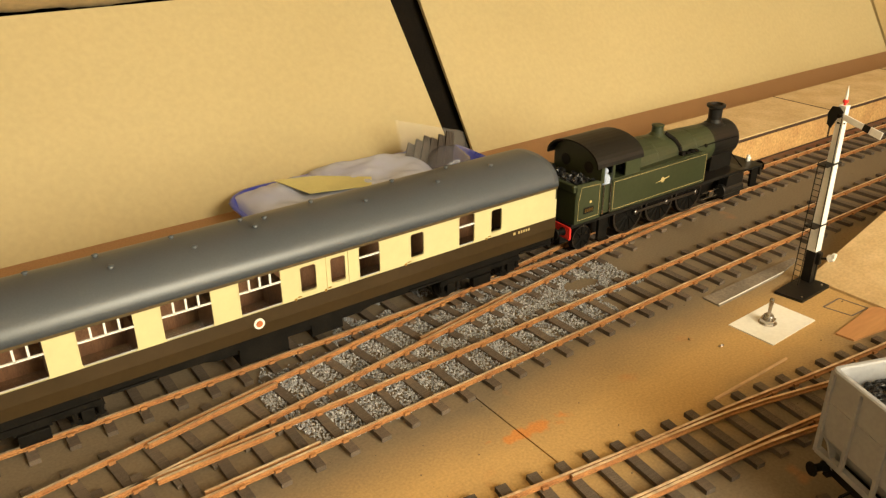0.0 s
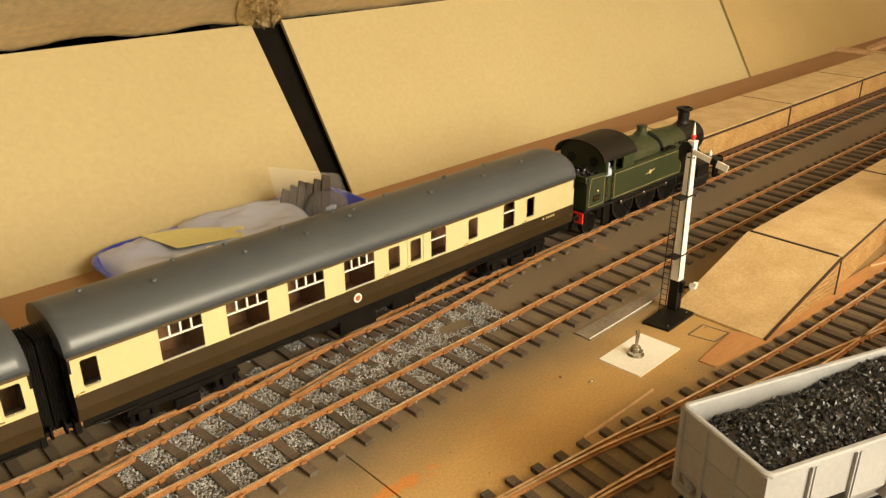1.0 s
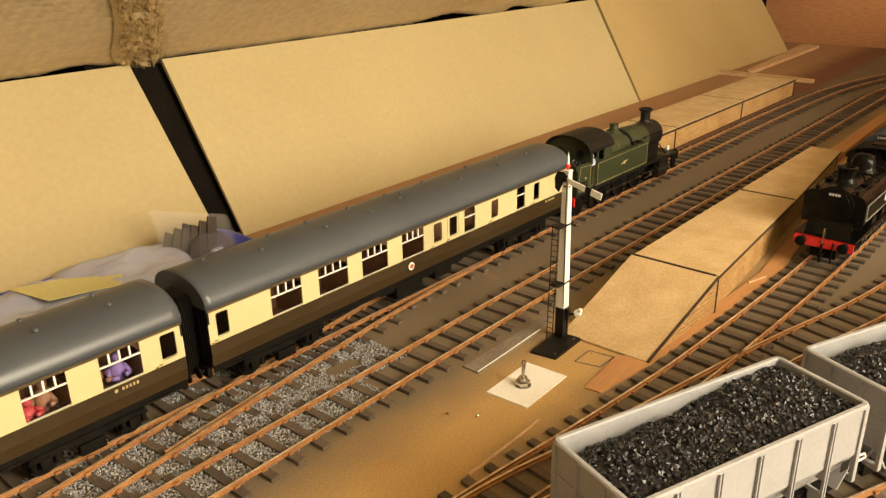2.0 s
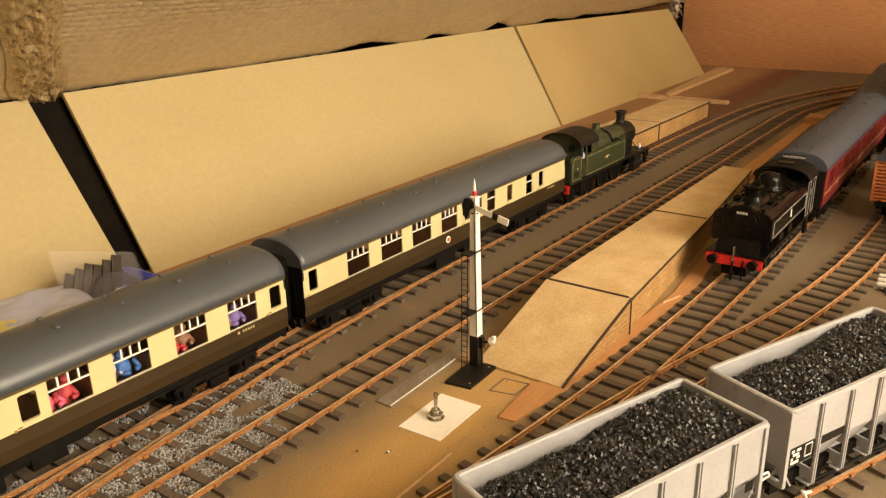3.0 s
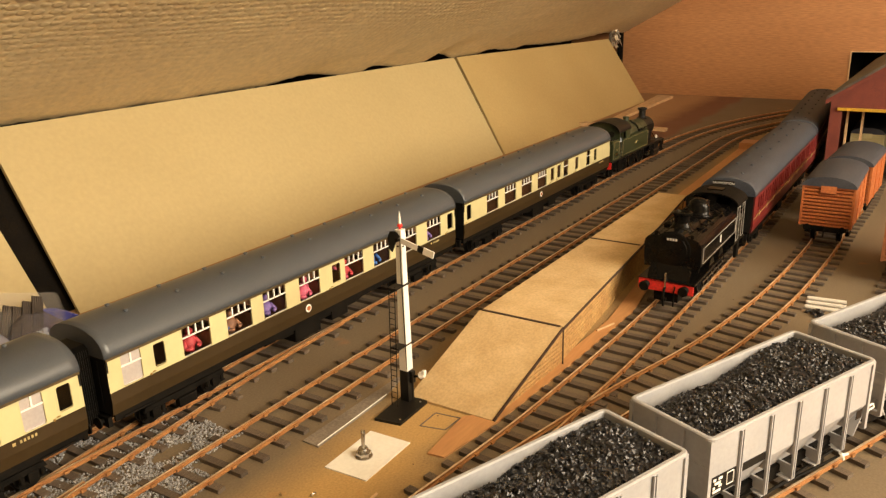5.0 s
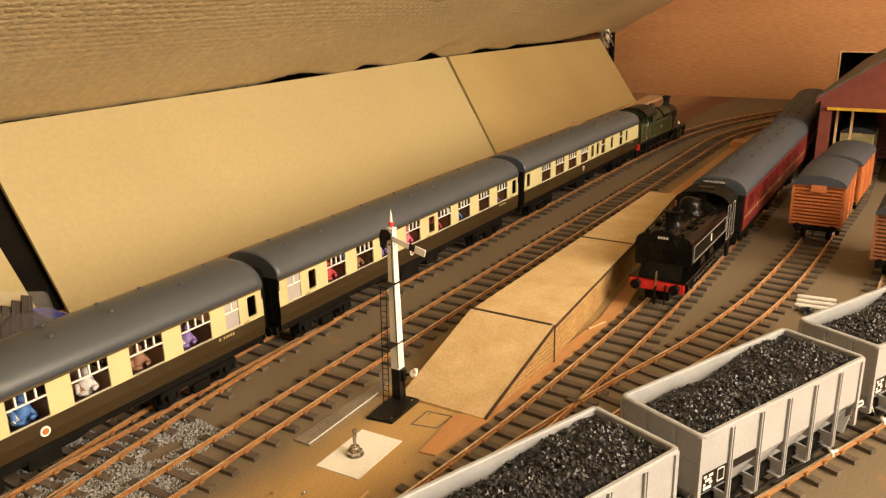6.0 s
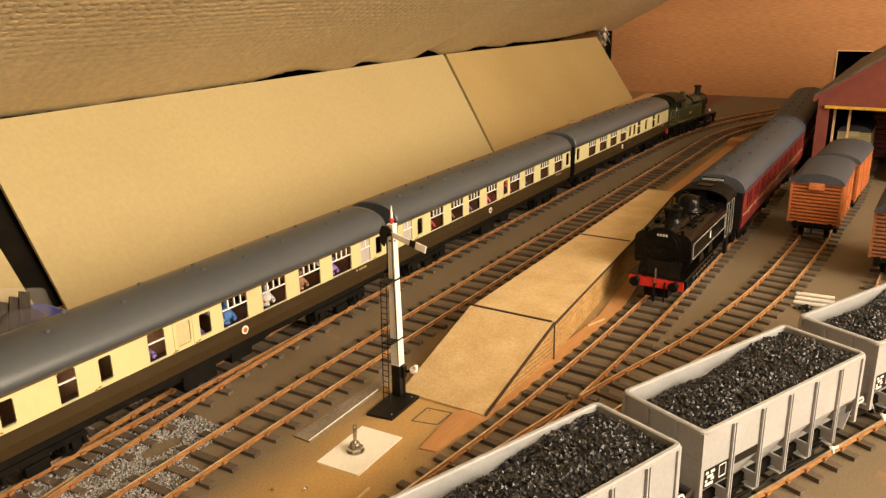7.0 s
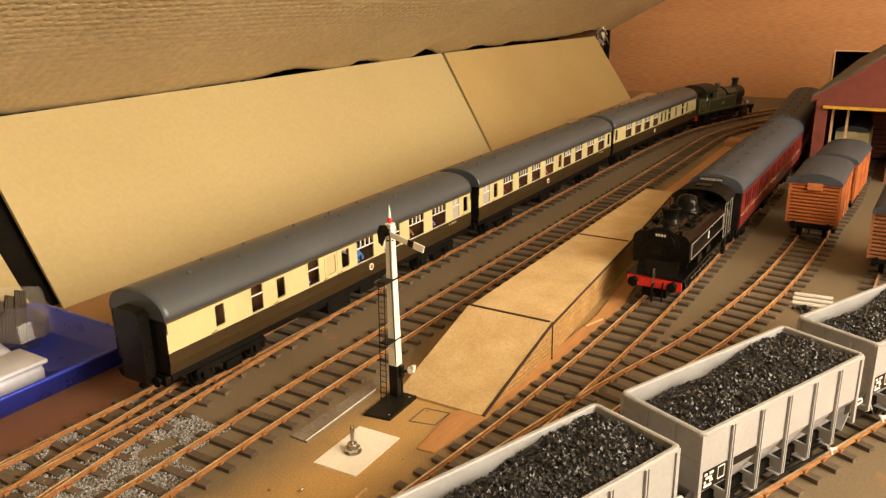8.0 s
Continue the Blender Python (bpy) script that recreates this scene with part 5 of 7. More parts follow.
    arch = [(0.0166 - 0.0060 * (1 - math.cos(q)), 0.0404 + 0.0052 * math.sin(q)) for q in (0.0, 0.4, 0.8, 1.2, 1.57)]
    prism(bm, [(0.0160, 0.0262), *arch, *[(-u, v) for u, v in arch[::-1]], (-0.0160, 0.0262)], 0.0569, 0.0577, "x")
    prism(bm, [(0.0575, 0.0262), (0.0575, 0.0290), (0.0640, 0.0214), (0.0610, 0.0214)], -0.0120, 0.0120, "y")
    part("front_plate", bm, M_GLOSS, t, "flat black tank front")
    bm = bmesh.new()
    tube(bm, [(0.0560, 0.0095, 0.0470), (0.0585, 0.0060, 0.0452), (0.0590, 0.0, 0.0440), (0.0585, -0.0060, 0.0452), (0.0560, -0.0095, 0.0470)], 0.0004, 6)
    for y in (-0.0105, 0.0, 0.0105):
        box(bm, 0.0545, 0.0562, y - 0.0008, y + 0.0008, 0.0452, 0.0476)
    part("front_handrail", bm, M_GLOSS, t)
    for x, y in ((0.030, -0.0100), (0.030, 0.0100), (-0.024, -0.0095), (-0.024, 0.0095)):
        bm = bmesh.new()
        lathe(bm, (x, y, 0.0452), [(0.0030, 0), (0.0030, 0.0012), (0.0022, 0.0016), (0.0006, 0.0026)], 14)
        part("tank_filler", bm, M_GLOSS, t, "round tank lid")
    bm = bmesh.new()
    for x, y0, y1 in ((0.012, -0.0130, 0.0130), (-0.012, -0.0130, 0.0130)):
        tube(bm, [(x, y0, 0.0455), (x, y0 * 0.6, 0.0480), (x, y1 * 0.6, 0.0480), (x, y1, 0.0455)], 0.0006, 6)
    tube(bm, [(-0.030, -0.004, 0.0500), (-0.016, -0.006, 0.0490), (-0.006, -0.0085, 0.0470)], 0.0005, 6)
    part("pipework", bm, M_GLOSS, t)
    bm = bmesh.new()
    bx = 0.0592
    for i, y in enumerate((-0.0030, -0.0014, 0.0002, 0.0018)):
        box(bm, bx - 0.0003, bx + 0.0002, y, y + 0.0011, 0.0435, 0.0448)
    part("number_bars", bm, M_TUBE, t, "pale front number")
    bm = bmesh.new()
    lathe(bm, (0.0390, 0, 0.0470), [(0.0074, -0.001), (0.0056, 0.0012), (0.0047, 0.0034), (0.0048, 0.0076), (0.0058, 0.0083), (0.0060, 0.0096), (0.0044, 0.0100), (0.0034, 0.0086)], 24)
    part("chimney", bm, M_GLOSS, t, "short black chimney")
    bm = bmesh.new()
    lathe(bm, (-0.0020, 0, 0.0462), [(0.0092, 0), (0.0074, 0.0012), (0.0068, 0.0036), (0.0067, 0.0060), (0.0056, 0.0088), (0.0034, 0.0105), (0.0003, 0.0111)], 26)
    part("dome", bm, M_GLOSS, t, "glossy black dome", smooth=True)
    bm = bmesh.new()
    lathe(bm, (-0.0180, 0, 0.0470), [(0.0038, 0), (0.0030, 0.0020), (0.0028, 0.0052), (0.0032, 0.0056), (0.0020, 0.0060)], 20)
    part("safety_valve", bm, M_GLOSS, t)
    # cab front with windows, back, roof
    bm = bmesh.new()
    prof = roof_profile(0.0164, 0.0470, 0.0532, 12, 2.2)
    prism(bm, [(0.0164, 0.0214), *prof, (-0.0164, 0.0214)], -0.0620, -0.0612, "x")
    part("cab_back", bm, M_GLOSS, t)
    bm = bmesh.new()
    box(bm, -0.0378, -0.0370, -0.0160, 0.0160, 0.0214, 0.0466)
    box(bm, -0.0378, -0.0370, -0.0030, 0.0030, 0.0466, 0.0532)
    for s in (-1, 1):
        box(bm, -0.0378, -0.0370, s * 0.0140 - 0.0022, s * 0.0140 + 0.0022, 0.0466, 0.0505)
    box(bm, -0.0378, -0.0370, -0.0118, 0.0118, 0.0518, 0.0530)
    part("cab_plate", bm, M_GLOSS, t)
    for s in (-1, 1):
        bm = bmesh.new()
        box(bm, -0.0376, -0.0372, s * 0.0075 - 0.0045, s * 0.0075 + 0.0045, 0.0466, 0.0520)
        g = part("cab_window", bm, M_GLASS, t)
        g.visible_shadow = False
    bm = bmesh.new()
    po, pi = roof_profile(0.0176, 0.0468, 0.0546, 18, 2.1), roof_profile(0.0168, 0.0464, 0.0539, 18, 2.1)
    prism(bm, po + pi[::-1], -0.0640, -0.0350, "x")
    part("cab_roof", bm, M_UNDER, t, "sooty arched cab roof")
    bm = bmesh.new()
    box(bm, -0.052, -0.044, -0.005, 0.005, 0.0543, 0.0552)
    part("roof_hatch", bm, M_GLOSS, t)
    beam(t, 0.0680, 1)
    beam(t, -0.0680, -1, M_GLOSS)
    bm = bmesh.new()
    tube(bm, [(0.0665, 0.0, 0.0214), (0.0690, 0.0, 0.0262), (0.0690, 0.0, 0.0150)], 0.0005)
    part("lamp_iron", bm, M_SILVER, t)
    for x in (-0.0330, -0.0030, 0.0220):
        wheelset(t, x, RAIL_TOP + 0.0097, 0.0097, 12)
    for s in (-1, 1):
        bm = bmesh.new()
        box(bm, -0.034, 0.023, s * 0.0112 - 0.0004, s * 0.0112 + 0.0004, 0.0095, 0.0109, 0.0002)
        part("coupling_rod", bm, M_SILVER, t, "steel coupling rod")
    # drawn out a little long: bring the lengths to scale, wheels kept round
    for o in t.children_recursive:
        o.location.x *= 0.84
        if not o.name.startswith(("wheelset", "tyre")):
            o.data.transform(Matrix.Diagonal((0.84, 1, 1, 1)))
    return t


pannier_engine(pose(0.5510, 0.1196, 0, 0, 0, 179.8))

# ---- the maroon coaches behind it ----
STATIC_WHEELS = []
COMP = [(0.012 + i * 0.0247 + j, 0.012 + i * 0.0247 + j + w, "s") for i in range(10) for j, w in ((0.0, 0.0045), (0.0070, 0.0050), (0.0145, 0.0045))]
maroon = coach("maroon model coach with a weathered grey roof behind the black engine", COMP, STATIC_WHEELS, paint=(M_MAROON, M_MAROON), roofmat=M_MROOF, number_x=0.14, roofline=M_MAROON, frames=M_MAROON, glass=mat("dark_red_pane", (0.050, 0.008, 0.008), None, 60, 0.2),
               vents=[(x, y) for x in (-0.115, -0.085, -0.052, -0.018, 0.016, 0.050, 0.082, 0.112) for y in (-0.0050, 0.0050)])
bm = bmesh.new()
for s in (-1, 1):
    box(bm, -COACH_LEN / 2, COACH_LEN / 2, s * (HALF_W + 0.0001) - 0.0002, s * (HALF_W + 0.0001) + 0.0002, 0.0300, 0.0302)
part("lining", bm, M_LINE, maroon, "thin straw lining")
for i in range(10):
    for s in (-1, 1):
        bm = bmesh.new()
        x = COACH_LEN / 2 - (0.012 + i * 0.0247 + 0.0130)
        tube(bm, [(x, s * (HALF_W + 0.0006), 0.0285), (x, s * (HALF_W + 0.0006), 0.0325)], 0.00018, 5)
        part("grab_rail", bm, M_LINE, maroon)
maroon.matrix_basis = pose(0.7470, 0.1188, 0, 0, 0, 0.6)
copy_thing(maroon, pose(1.0180, 0.1290, 0, 0, 0, 3.6))


def lettering(text, size, m, parent, label):
    """Raised letters in the built-in font, as a mesh."""
    c = bpy.data.curves.new("lettering", "FONT")
    c.body, c.size, c.align_x, c.align_y, c.extrude = text, size, "CENTER", "CENTER", 0.00006
    o = bpy.data.objects.new("lettering", c)
    scene.collection.objects.link(o)
    me = bpy.data.meshes.new_from_object(o.evaluated_get(bpy.context.evaluated_depsgraph_get()))
    bpy.data.objects.remove(o)
    me.materials.clear()
    me.materials.append(M_WHITE)
    ob = new("lettering", me)
    ob.parent, ob.matrix_basis = parent, m
    return tagged(ob, label)


bm = bmesh.new()
box(bm, -0.0010, 0.0, -0.0074, 0.0074, 0.0524, 0.0558, 0.0003)
board = tagged(part("destination_board", bm, M_BLACK), "black destination board with white lettering on the coach end", "sign")
board.matrix_basis = pose(0.6128, 0.1198, 0)
lettering("LAUNCESTON", 0.0022, pose(-0.0011, 0, 0.0541, 90, 0, -90), board, "white capital letters")


# ---- goods stock ----
def axle_set(t, half_base, z=0.0):
    for x in (-half_base, half_base):
        wheelset(t, x, RAIL_TOP + 0.0062, 0.0062, 6)
        for s in (-1, 1):
            bm = bmesh.new()
            prism(bm, [(x - 0.0040, 0.0165), (x + 0.0040, 0.0165), (x + 0.0016, 0.0085), (x - 0.0016, 0.0085)], s * 0.0128 - 0.0004, s * 0.0128 + 0.0004, "y")
            box(bm, x - 0.0015, x + 0.0015, s * 0.0136 - 0.0010, s * 0.0136 + 0.0010, 0.0082, 0.0116, 0.0003)
            for k in range(3):
                box(bm, x - 0.0060 + k * 0.0014, x + 0.0060 - k * 0.0014, s * 0.0134 - 0.0007, s * 0.0134 + 0.0007, 0.0128 - k * 0.0006, 0.0133 - k * 0.0006)
            part("axle_guard", bm, M_UNDER, t)


def end_gear(t, half, z=0.0168):
    for s in (-1, 1):
        for y in (-0.0113, 0.0113):
            bm = bmesh.new()
            lathe(bm, (s * half, y, z), [(0.0018, 0), (0.0012, 0.0010), (0.0012, 0.0030), (0.0008, 0.0031), (0.0008, 0.0042), (0.0023, 0.0043), (0.0021, 0.0048)], 14, (s, 0, 0))
            part("buffer", bm, M_UNDER, t)
        bm = bmesh.new()
        tube(bm, [(s * half, 0, z), (s * (half + 0.0035), 0, z - 0.001), (s * (half + 0.0045), 0, z - 0.006)], 0.0005)
        part("coupling", bm, M_UNDER, t)


def box_van(label, m, paint, half=0.0355, hood=True):
    """Planked covered van with an arched roof."""
    t = thing("goods_van", label, "goods van", m, group="goods vans")
    z0, z1, w = 0.0170, 0.0470, 0.0172
    bm = bmesh.new()
    box(bm, -half + 0.0016, half - 0.0016, -w + 0.0006, w - 0.0006, z0, z1)
    part("body", bm, paint, t)
    n = 12
    for s in (-1, 1):
        for k in range(n):
            bm = bmesh.new()
            a = z0 + (z1 - z0) * k / n
            box(bm, min(s * (half - 0.0017), s * (half + 0.0004)), max(s * (half - 0.0017), s * (half + 0.0004)), -w + 0.0012, w - 0.0012, a + 0.00055, a + (z1 - z0) / n - 0.00055)
            part("plank", bm, paint, t)
        for y in (-w + 0.0008, w - 0.0008):
            bm = bmesh.new()
            box(bm, min(s * (half - 0.001), s * (half + 0.0006)), max(s * (half - 0.001), s * (half + 0.0006)), y - 0.0008, y + 0.0008, z0, z1)
            part("corner_post", bm, paint, t)
        if hood:
            bm = bmesh.new()
            prism(bm, [(s * half, 0.0415), (s * (half + 0.0022), 0.0420), (s * (half + 0.0010), 0.0478), (s * half, 0.0478)], -0.0050, 0.0050, "y")
            part("vent_hood", bm, paint, t, "square ventilator hood")
        # side planks and door
        for k in range(16):
            bm = bmesh.new()
            x = -half + 0.0012 + k * (2 * half - 0.0024) / 16
            box(bm, x + 0.0003, x + (2 * half - 0.0024) / 16 - 0.0003, min(s * (w - 0.0007), s * w), max(s * (w - 0.0007), s * w), z0 + 0.0006, z1)
            part("plank", bm, paint, t)
        bm = bmesh.new()
        for x in (-0.0125, 0.0125):
            box(bm, x - 0.0006, x + 0.0006, s * (w + 0.0002) - 0.0003, s * (w + 0.0002) + 0.0003, z0, z1)
        tube(bm, [(-0.012, s * (w + 0.0004), 0.030), (0.012, s * (w + 0.0004), 0.030)], 0.0004)
        part("door_bar", bm, paint, t)
    bm = bmesh.new()
    pr = [(w * 1.03 * math.cos(a), z1 - 0.0008 + 0.0072 * math.sin(a)) for a in [math.pi * i / 14 for i in range(15)]]
    prism(bm, pr, -half - 0.0012, half + 0.0012, "x")
    part("roof", bm, M_MROOF, t, "dull grey arched roof")
    bm = bmesh.new()
    pe = [(w * math.cos(a), z1 - 0.001 + 0.0064 * math.sin(a)) for a in [math.pi * i / 14 for i in range(15)]]
    prism(bm, pe, -half, half, "x")
    part("end_arch", bm, paint, t)
    bm = bmesh.new()
    box(bm, -half, half, -0.0140, 0.0140, 0.0142, 0.0170)
    box(bm, -0.010, 0.010, -0.0060, 0.0060, 0.0085, 0.0142)
    tube(bm, [(-0.025, -0.0150, 0.0100), (0.018, -0.0150, 0.0130)], 0.0005)
    part("underframe", bm, M_UNDER, t)
    axle_set(t, 0.0205)
    end_gear(t, half)
    return t


def coal_load(parent, half, w, z, seed):
    r = random.Random(seed)
    bm = bmesh.new()
    nx, ny = 28, 10
    grid = []
    def height(u, v):
        lip = max(0.0, v - 0.15) / 0.85 * min(1.0, max(0.0, (0.45 - u) / 0.5))
        return z - 0.0012 + 0.0022 * (1 - v * v) * (1 - u ** 6) - 0.0052 * lip ** 1.3 + 0.0013 * noise.noise((u * 4 + seed, v * 2, 0))
    for i in range(nx + 1):
        u = -1 + 2 * i / nx
        grid.append([bm.verts.new((u * half, v * w, height(u, v))) for v in [-1 + 2 * j / ny for j in range(ny + 1)]])
    for i in range(nx):
        for j in range(ny):
            bm.faces.new((grid[i][j], grid[i + 1][j], grid[i + 1][j + 1], grid[i][j + 1]))
    for _ in range(3000):
        u, v = r.uniform(-0.985, 0.985), r.uniform(-0.97, 0.97)
        rock(bm, (u * half, v * w, height(u, v) + r.uniform(-0.0002, 0.0006)), r.uniform(0.0005, 0.0012), r)
    tagged(part("coal_load", bm, M_COAL, parent, "heaped glittering black coal"), kind="stuff")


def coal_wagon(label, m, seed, panel=0):
    """Steel hopper wagon: straight upper sides, sloping lower sides, ribs carried down as props."""
    t = thing("coal_wagon", label, "coal wagon", m, group="coal wagons")
    half, w, zt, zm, zb = 0.0472, 0.0167, 0.0450, 0.0270, 0.0145
    th = 0.0007
    for s in (-1, 1):
        bm = bmesh.new()
        prism(bm, [(s * w, zt), (s * (w - th), zt), (s * (w - th), zm), (s * (w - 0.0075), zb), (s * (w - 0.0068), zb), (s * w, zm)], -half, half, "x")
        part("side", bm, M_WAGON, t)
        bm = bmesh.new()
        prism(bm, [(s * half, zt), (s * (half - th), zt), (s * (half - th), zm - 0.004), (s * (half - 0.0060), zb), (s * (half - 0.0053), zb), (s * half, zm - 0.004)], -w + th, w - th, "y")
        box(bm, s * half - 0.0003, s * half + 0.0003, -w, w, 0.0338, 0.0346)
        part("end", bm, M_WAGON, t)
        for y in (-0.0060, 0.0060):
            bm = bmesh.new()
            box(bm, min(s * half, s * (half + 0.0010)), max(s * half, s * (half + 0.0010)), y - 0.0006, y + 0.0006, 0.0165, zt)
            part("end_rib", bm, M_WAGON, t)
        # ribs and props
        for k in range(5):
            x = -half + 0.0155 + k * 0.0160
            bm = bmesh.new()
            box(bm, x - 0.0009, x + 0.0009, min(s * w, s * (w + 0.0006)), max(s * w, s * (w + 0.0006)), 0.0125, zt - 0.0010, 0.0002)
            for q in (-0.0006, 0.0006):
                box(bm, x + q - 0.00025, x + q + 0.00025, *sorted((s * (w + 0.0006), s * (w + 0.0010))), 0.0126, zt - 0.0012)
            part("rib", bm, M_WAGON, t)
            # web plate from the rib back to the sloping side, with an opening in it
            bm = bmesh.new()
            prism(bm, [(s * w, 0.0125), (s * w, 0.0178), (s * (w - 0.0054), 0.0178), (s * (w - 0.0076), 0.0143)], x - 0.0004, x + 0.0004, "x")
            box(bm, x - 0.0022, x + 0.0012, *sorted((s * (w - 0.0054), s * (w + 0.0006))), 0.0122, 0.0127)
            part("strut", bm, M_WAGON, t, "web plate under the sloping side")
            bm = bmesh.new()
            prism(bm, [(s * w, zm), (s * w, 0.0222), (s * (w - 0.0028), 0.0222)], x - 0.0004, x + 0.0004, "x")
            part("gusset", bm, M_WAGON, t, "triangular side gusset")
        # corner angle and end sill
        bm = bmesh.new()
        for q in (-1, 1):
            box(bm, s * half - 0.0008, s * half + 0.0008, q * w - 0.0007, q * w + 0.0007, 0.0165, zt)
        box(bm, s * half - 0.0006, s * half + 0.0014, -w, w, 0.0160, 0.0178)
        part("corner_angle", bm, M_WAGON, t)
    # one rolled rim round the top, with round corners
    bm = bmesh.new()
    sections = []
    for off, z in ((-0.0008, zt - 0.0002), (-0.0008, zt + 0.0007), (-0.0004, zt + 0.0011), (0.0007, zt + 0.0011), (0.0012, zt + 0.0007), (0.0012, zt - 0.0003)):
        hx, hy, rad = half + off, w + off, 0.0016 + off
        sections.append([bm.verts.new((cx0 * (hx - rad) + rad * math.cos(q), cy0 * (hy - rad) + rad * math.sin(q), z))
                         for cx0, cy0, q0 in ((1, 1, 0), (-1, 1, 90), (-1, -1, 180), (1, -1, 270)) for q in [radians(q0 + 22.5 * i) for i in range(5)]])
    m20 = len(sections[0])
    for A, B in zip(sections, sections[1:] + sections[:1]):
        for i in range(m20):
            bm.faces.new((A[i], A[(i + 1) % m20], B[(i + 1) % m20], B[i]))
    part("rim", bm, M_WAGON, t, "rolled rim with round corners")
    # black label panels on the near side, writing as plain bars
    for a, b, c, d in ((-half + 0.0168, -half + 0.0300, 0.0272, 0.0302), (half - 0.0072, half - 0.0035, 0.0225, 0.0262), (-half + 0.0010, -half + 0.0140, 0.0238, 0.0306)):
        bm = bmesh.new()
        box(bm, a, b, -w - 0.0003, -w - 0.0001, c, d)
        k = part("label_panel", bm, M_BLACK, t, "black label panel")
    bm = bmesh.new()
    for a, wd, z in ((0.0022, 0.0014, 0.0290), (0.0048, 0.0020, 0.0290), (0.0030, 0.0030, 0.0275), (0.0022, 0.0010, 0.0260), (0.0050, 0.0016, 0.0262), (0.0022, 0.0040, 0.0246)):
        box(bm, -half + a, -half + a + wd, -w - 0.0005, -w - 0.0003, z, z + 0.0009)
    lining(bm, [(-half + 0.0092, 0.0255), (-half + 0.0126, 0.0255), (-half + 0.0126, 0.0300), (-half + 0.0092, 0.0300)], -w - 0.0004, 0.00018)
    part("writing_bars", bm, M_WHITE, k)
    coal_load(t, half - 0.0008, w - 0.0009, zt - 0.0002, seed)
    bm = bmesh.new()
    box(bm, -half, half, -0.0120, 0.0120, 0.0128, 0.0158)
    for y in (-0.0115, 0.0115):
        box(bm, -half, half, y - 0.0009, y + 0.0009, 0.0108, 0.0162)
    box(bm, -0.014, 0.014, -0.0080, 0.0080, 0.0080, 0.0140, 0.0006)
    tube(bm, [(-0.030, -0.0148, 0.0085), (0.030, -0.0148, 0.0120)], 0.0006)
    tube(bm, [(-0.028, -0.0148, 0.0110), (0.034, -0.0148, 0.0075)], 0.0005)
    part("underframe", bm, M_UNDER, t, "black underframe with brake gear")
    for x in (-0.034, 0.0345):
        bm = bmesh.new()
        tube(bm, [(x, -0.0158, 0.0095), (x + 0.0012, -0.0162, 0.0078), (x + 0.0022, -0.0160, 0.0060)], 0.0007)
        tube(bm, [(x + 0.0010, -0.0160, 0.0082), (x + 0.0034, -0.0170, 0.0086)], 0.0006)
        part("brake_lever", bm, M_WHITE, t, "white-tipped brake lever")
    bm = bmesh.new()
    tube(bm, [(half + 0.0010, -w, 0.0258), (half + 0.0034, -w - 0.0006, 0.0262), (half + 0.0042, -w - 0.0006, 0.0245), (half + 0.0012, -w, 0.0235)], 0.0004)
    part("lamp_bracket", bm, M_WHITE, t)
    axle_set(t, 0.0240)
    end_gear(t, half + 0.0012, 0.0150)
    return t


WL = "pale grey steel coal wagon heaped with black coal"
coal_wagon(WL, pose(0.2463, 0.0795, 0, 0, 0, -20.3), 1)
coal_wagon(WL, pose(0.3459, 0.0393, 0, 0, 0, -23.2), 2)
coal_wagon(WL, pose(0.4457, -0.0037, 0, 0, 0, -25.0), 3)
VL = "orange-brown planked model goods van with a grey arched roof"
box_van(VL, pose(0.7005, 0.0608, 0, 0, 0, 0.3), M_VAN)
box_van(VL, pose(0.7830, 0.0572, 0, 0, 0, -2.2), M_VAN)
box_van("low cream model van standing in the shed doorway", pose(0.9750, 0.0650, 0, 0, 0, 1.0) @ Matrix.Diagonal((1, 0.86, 0.86, 1)), M_CREAM)
box_van("rusty brown model van on a short siding", pose(0.6380, 0.0020, 0, 0, 0, -1.0), M_BROWNVAN)


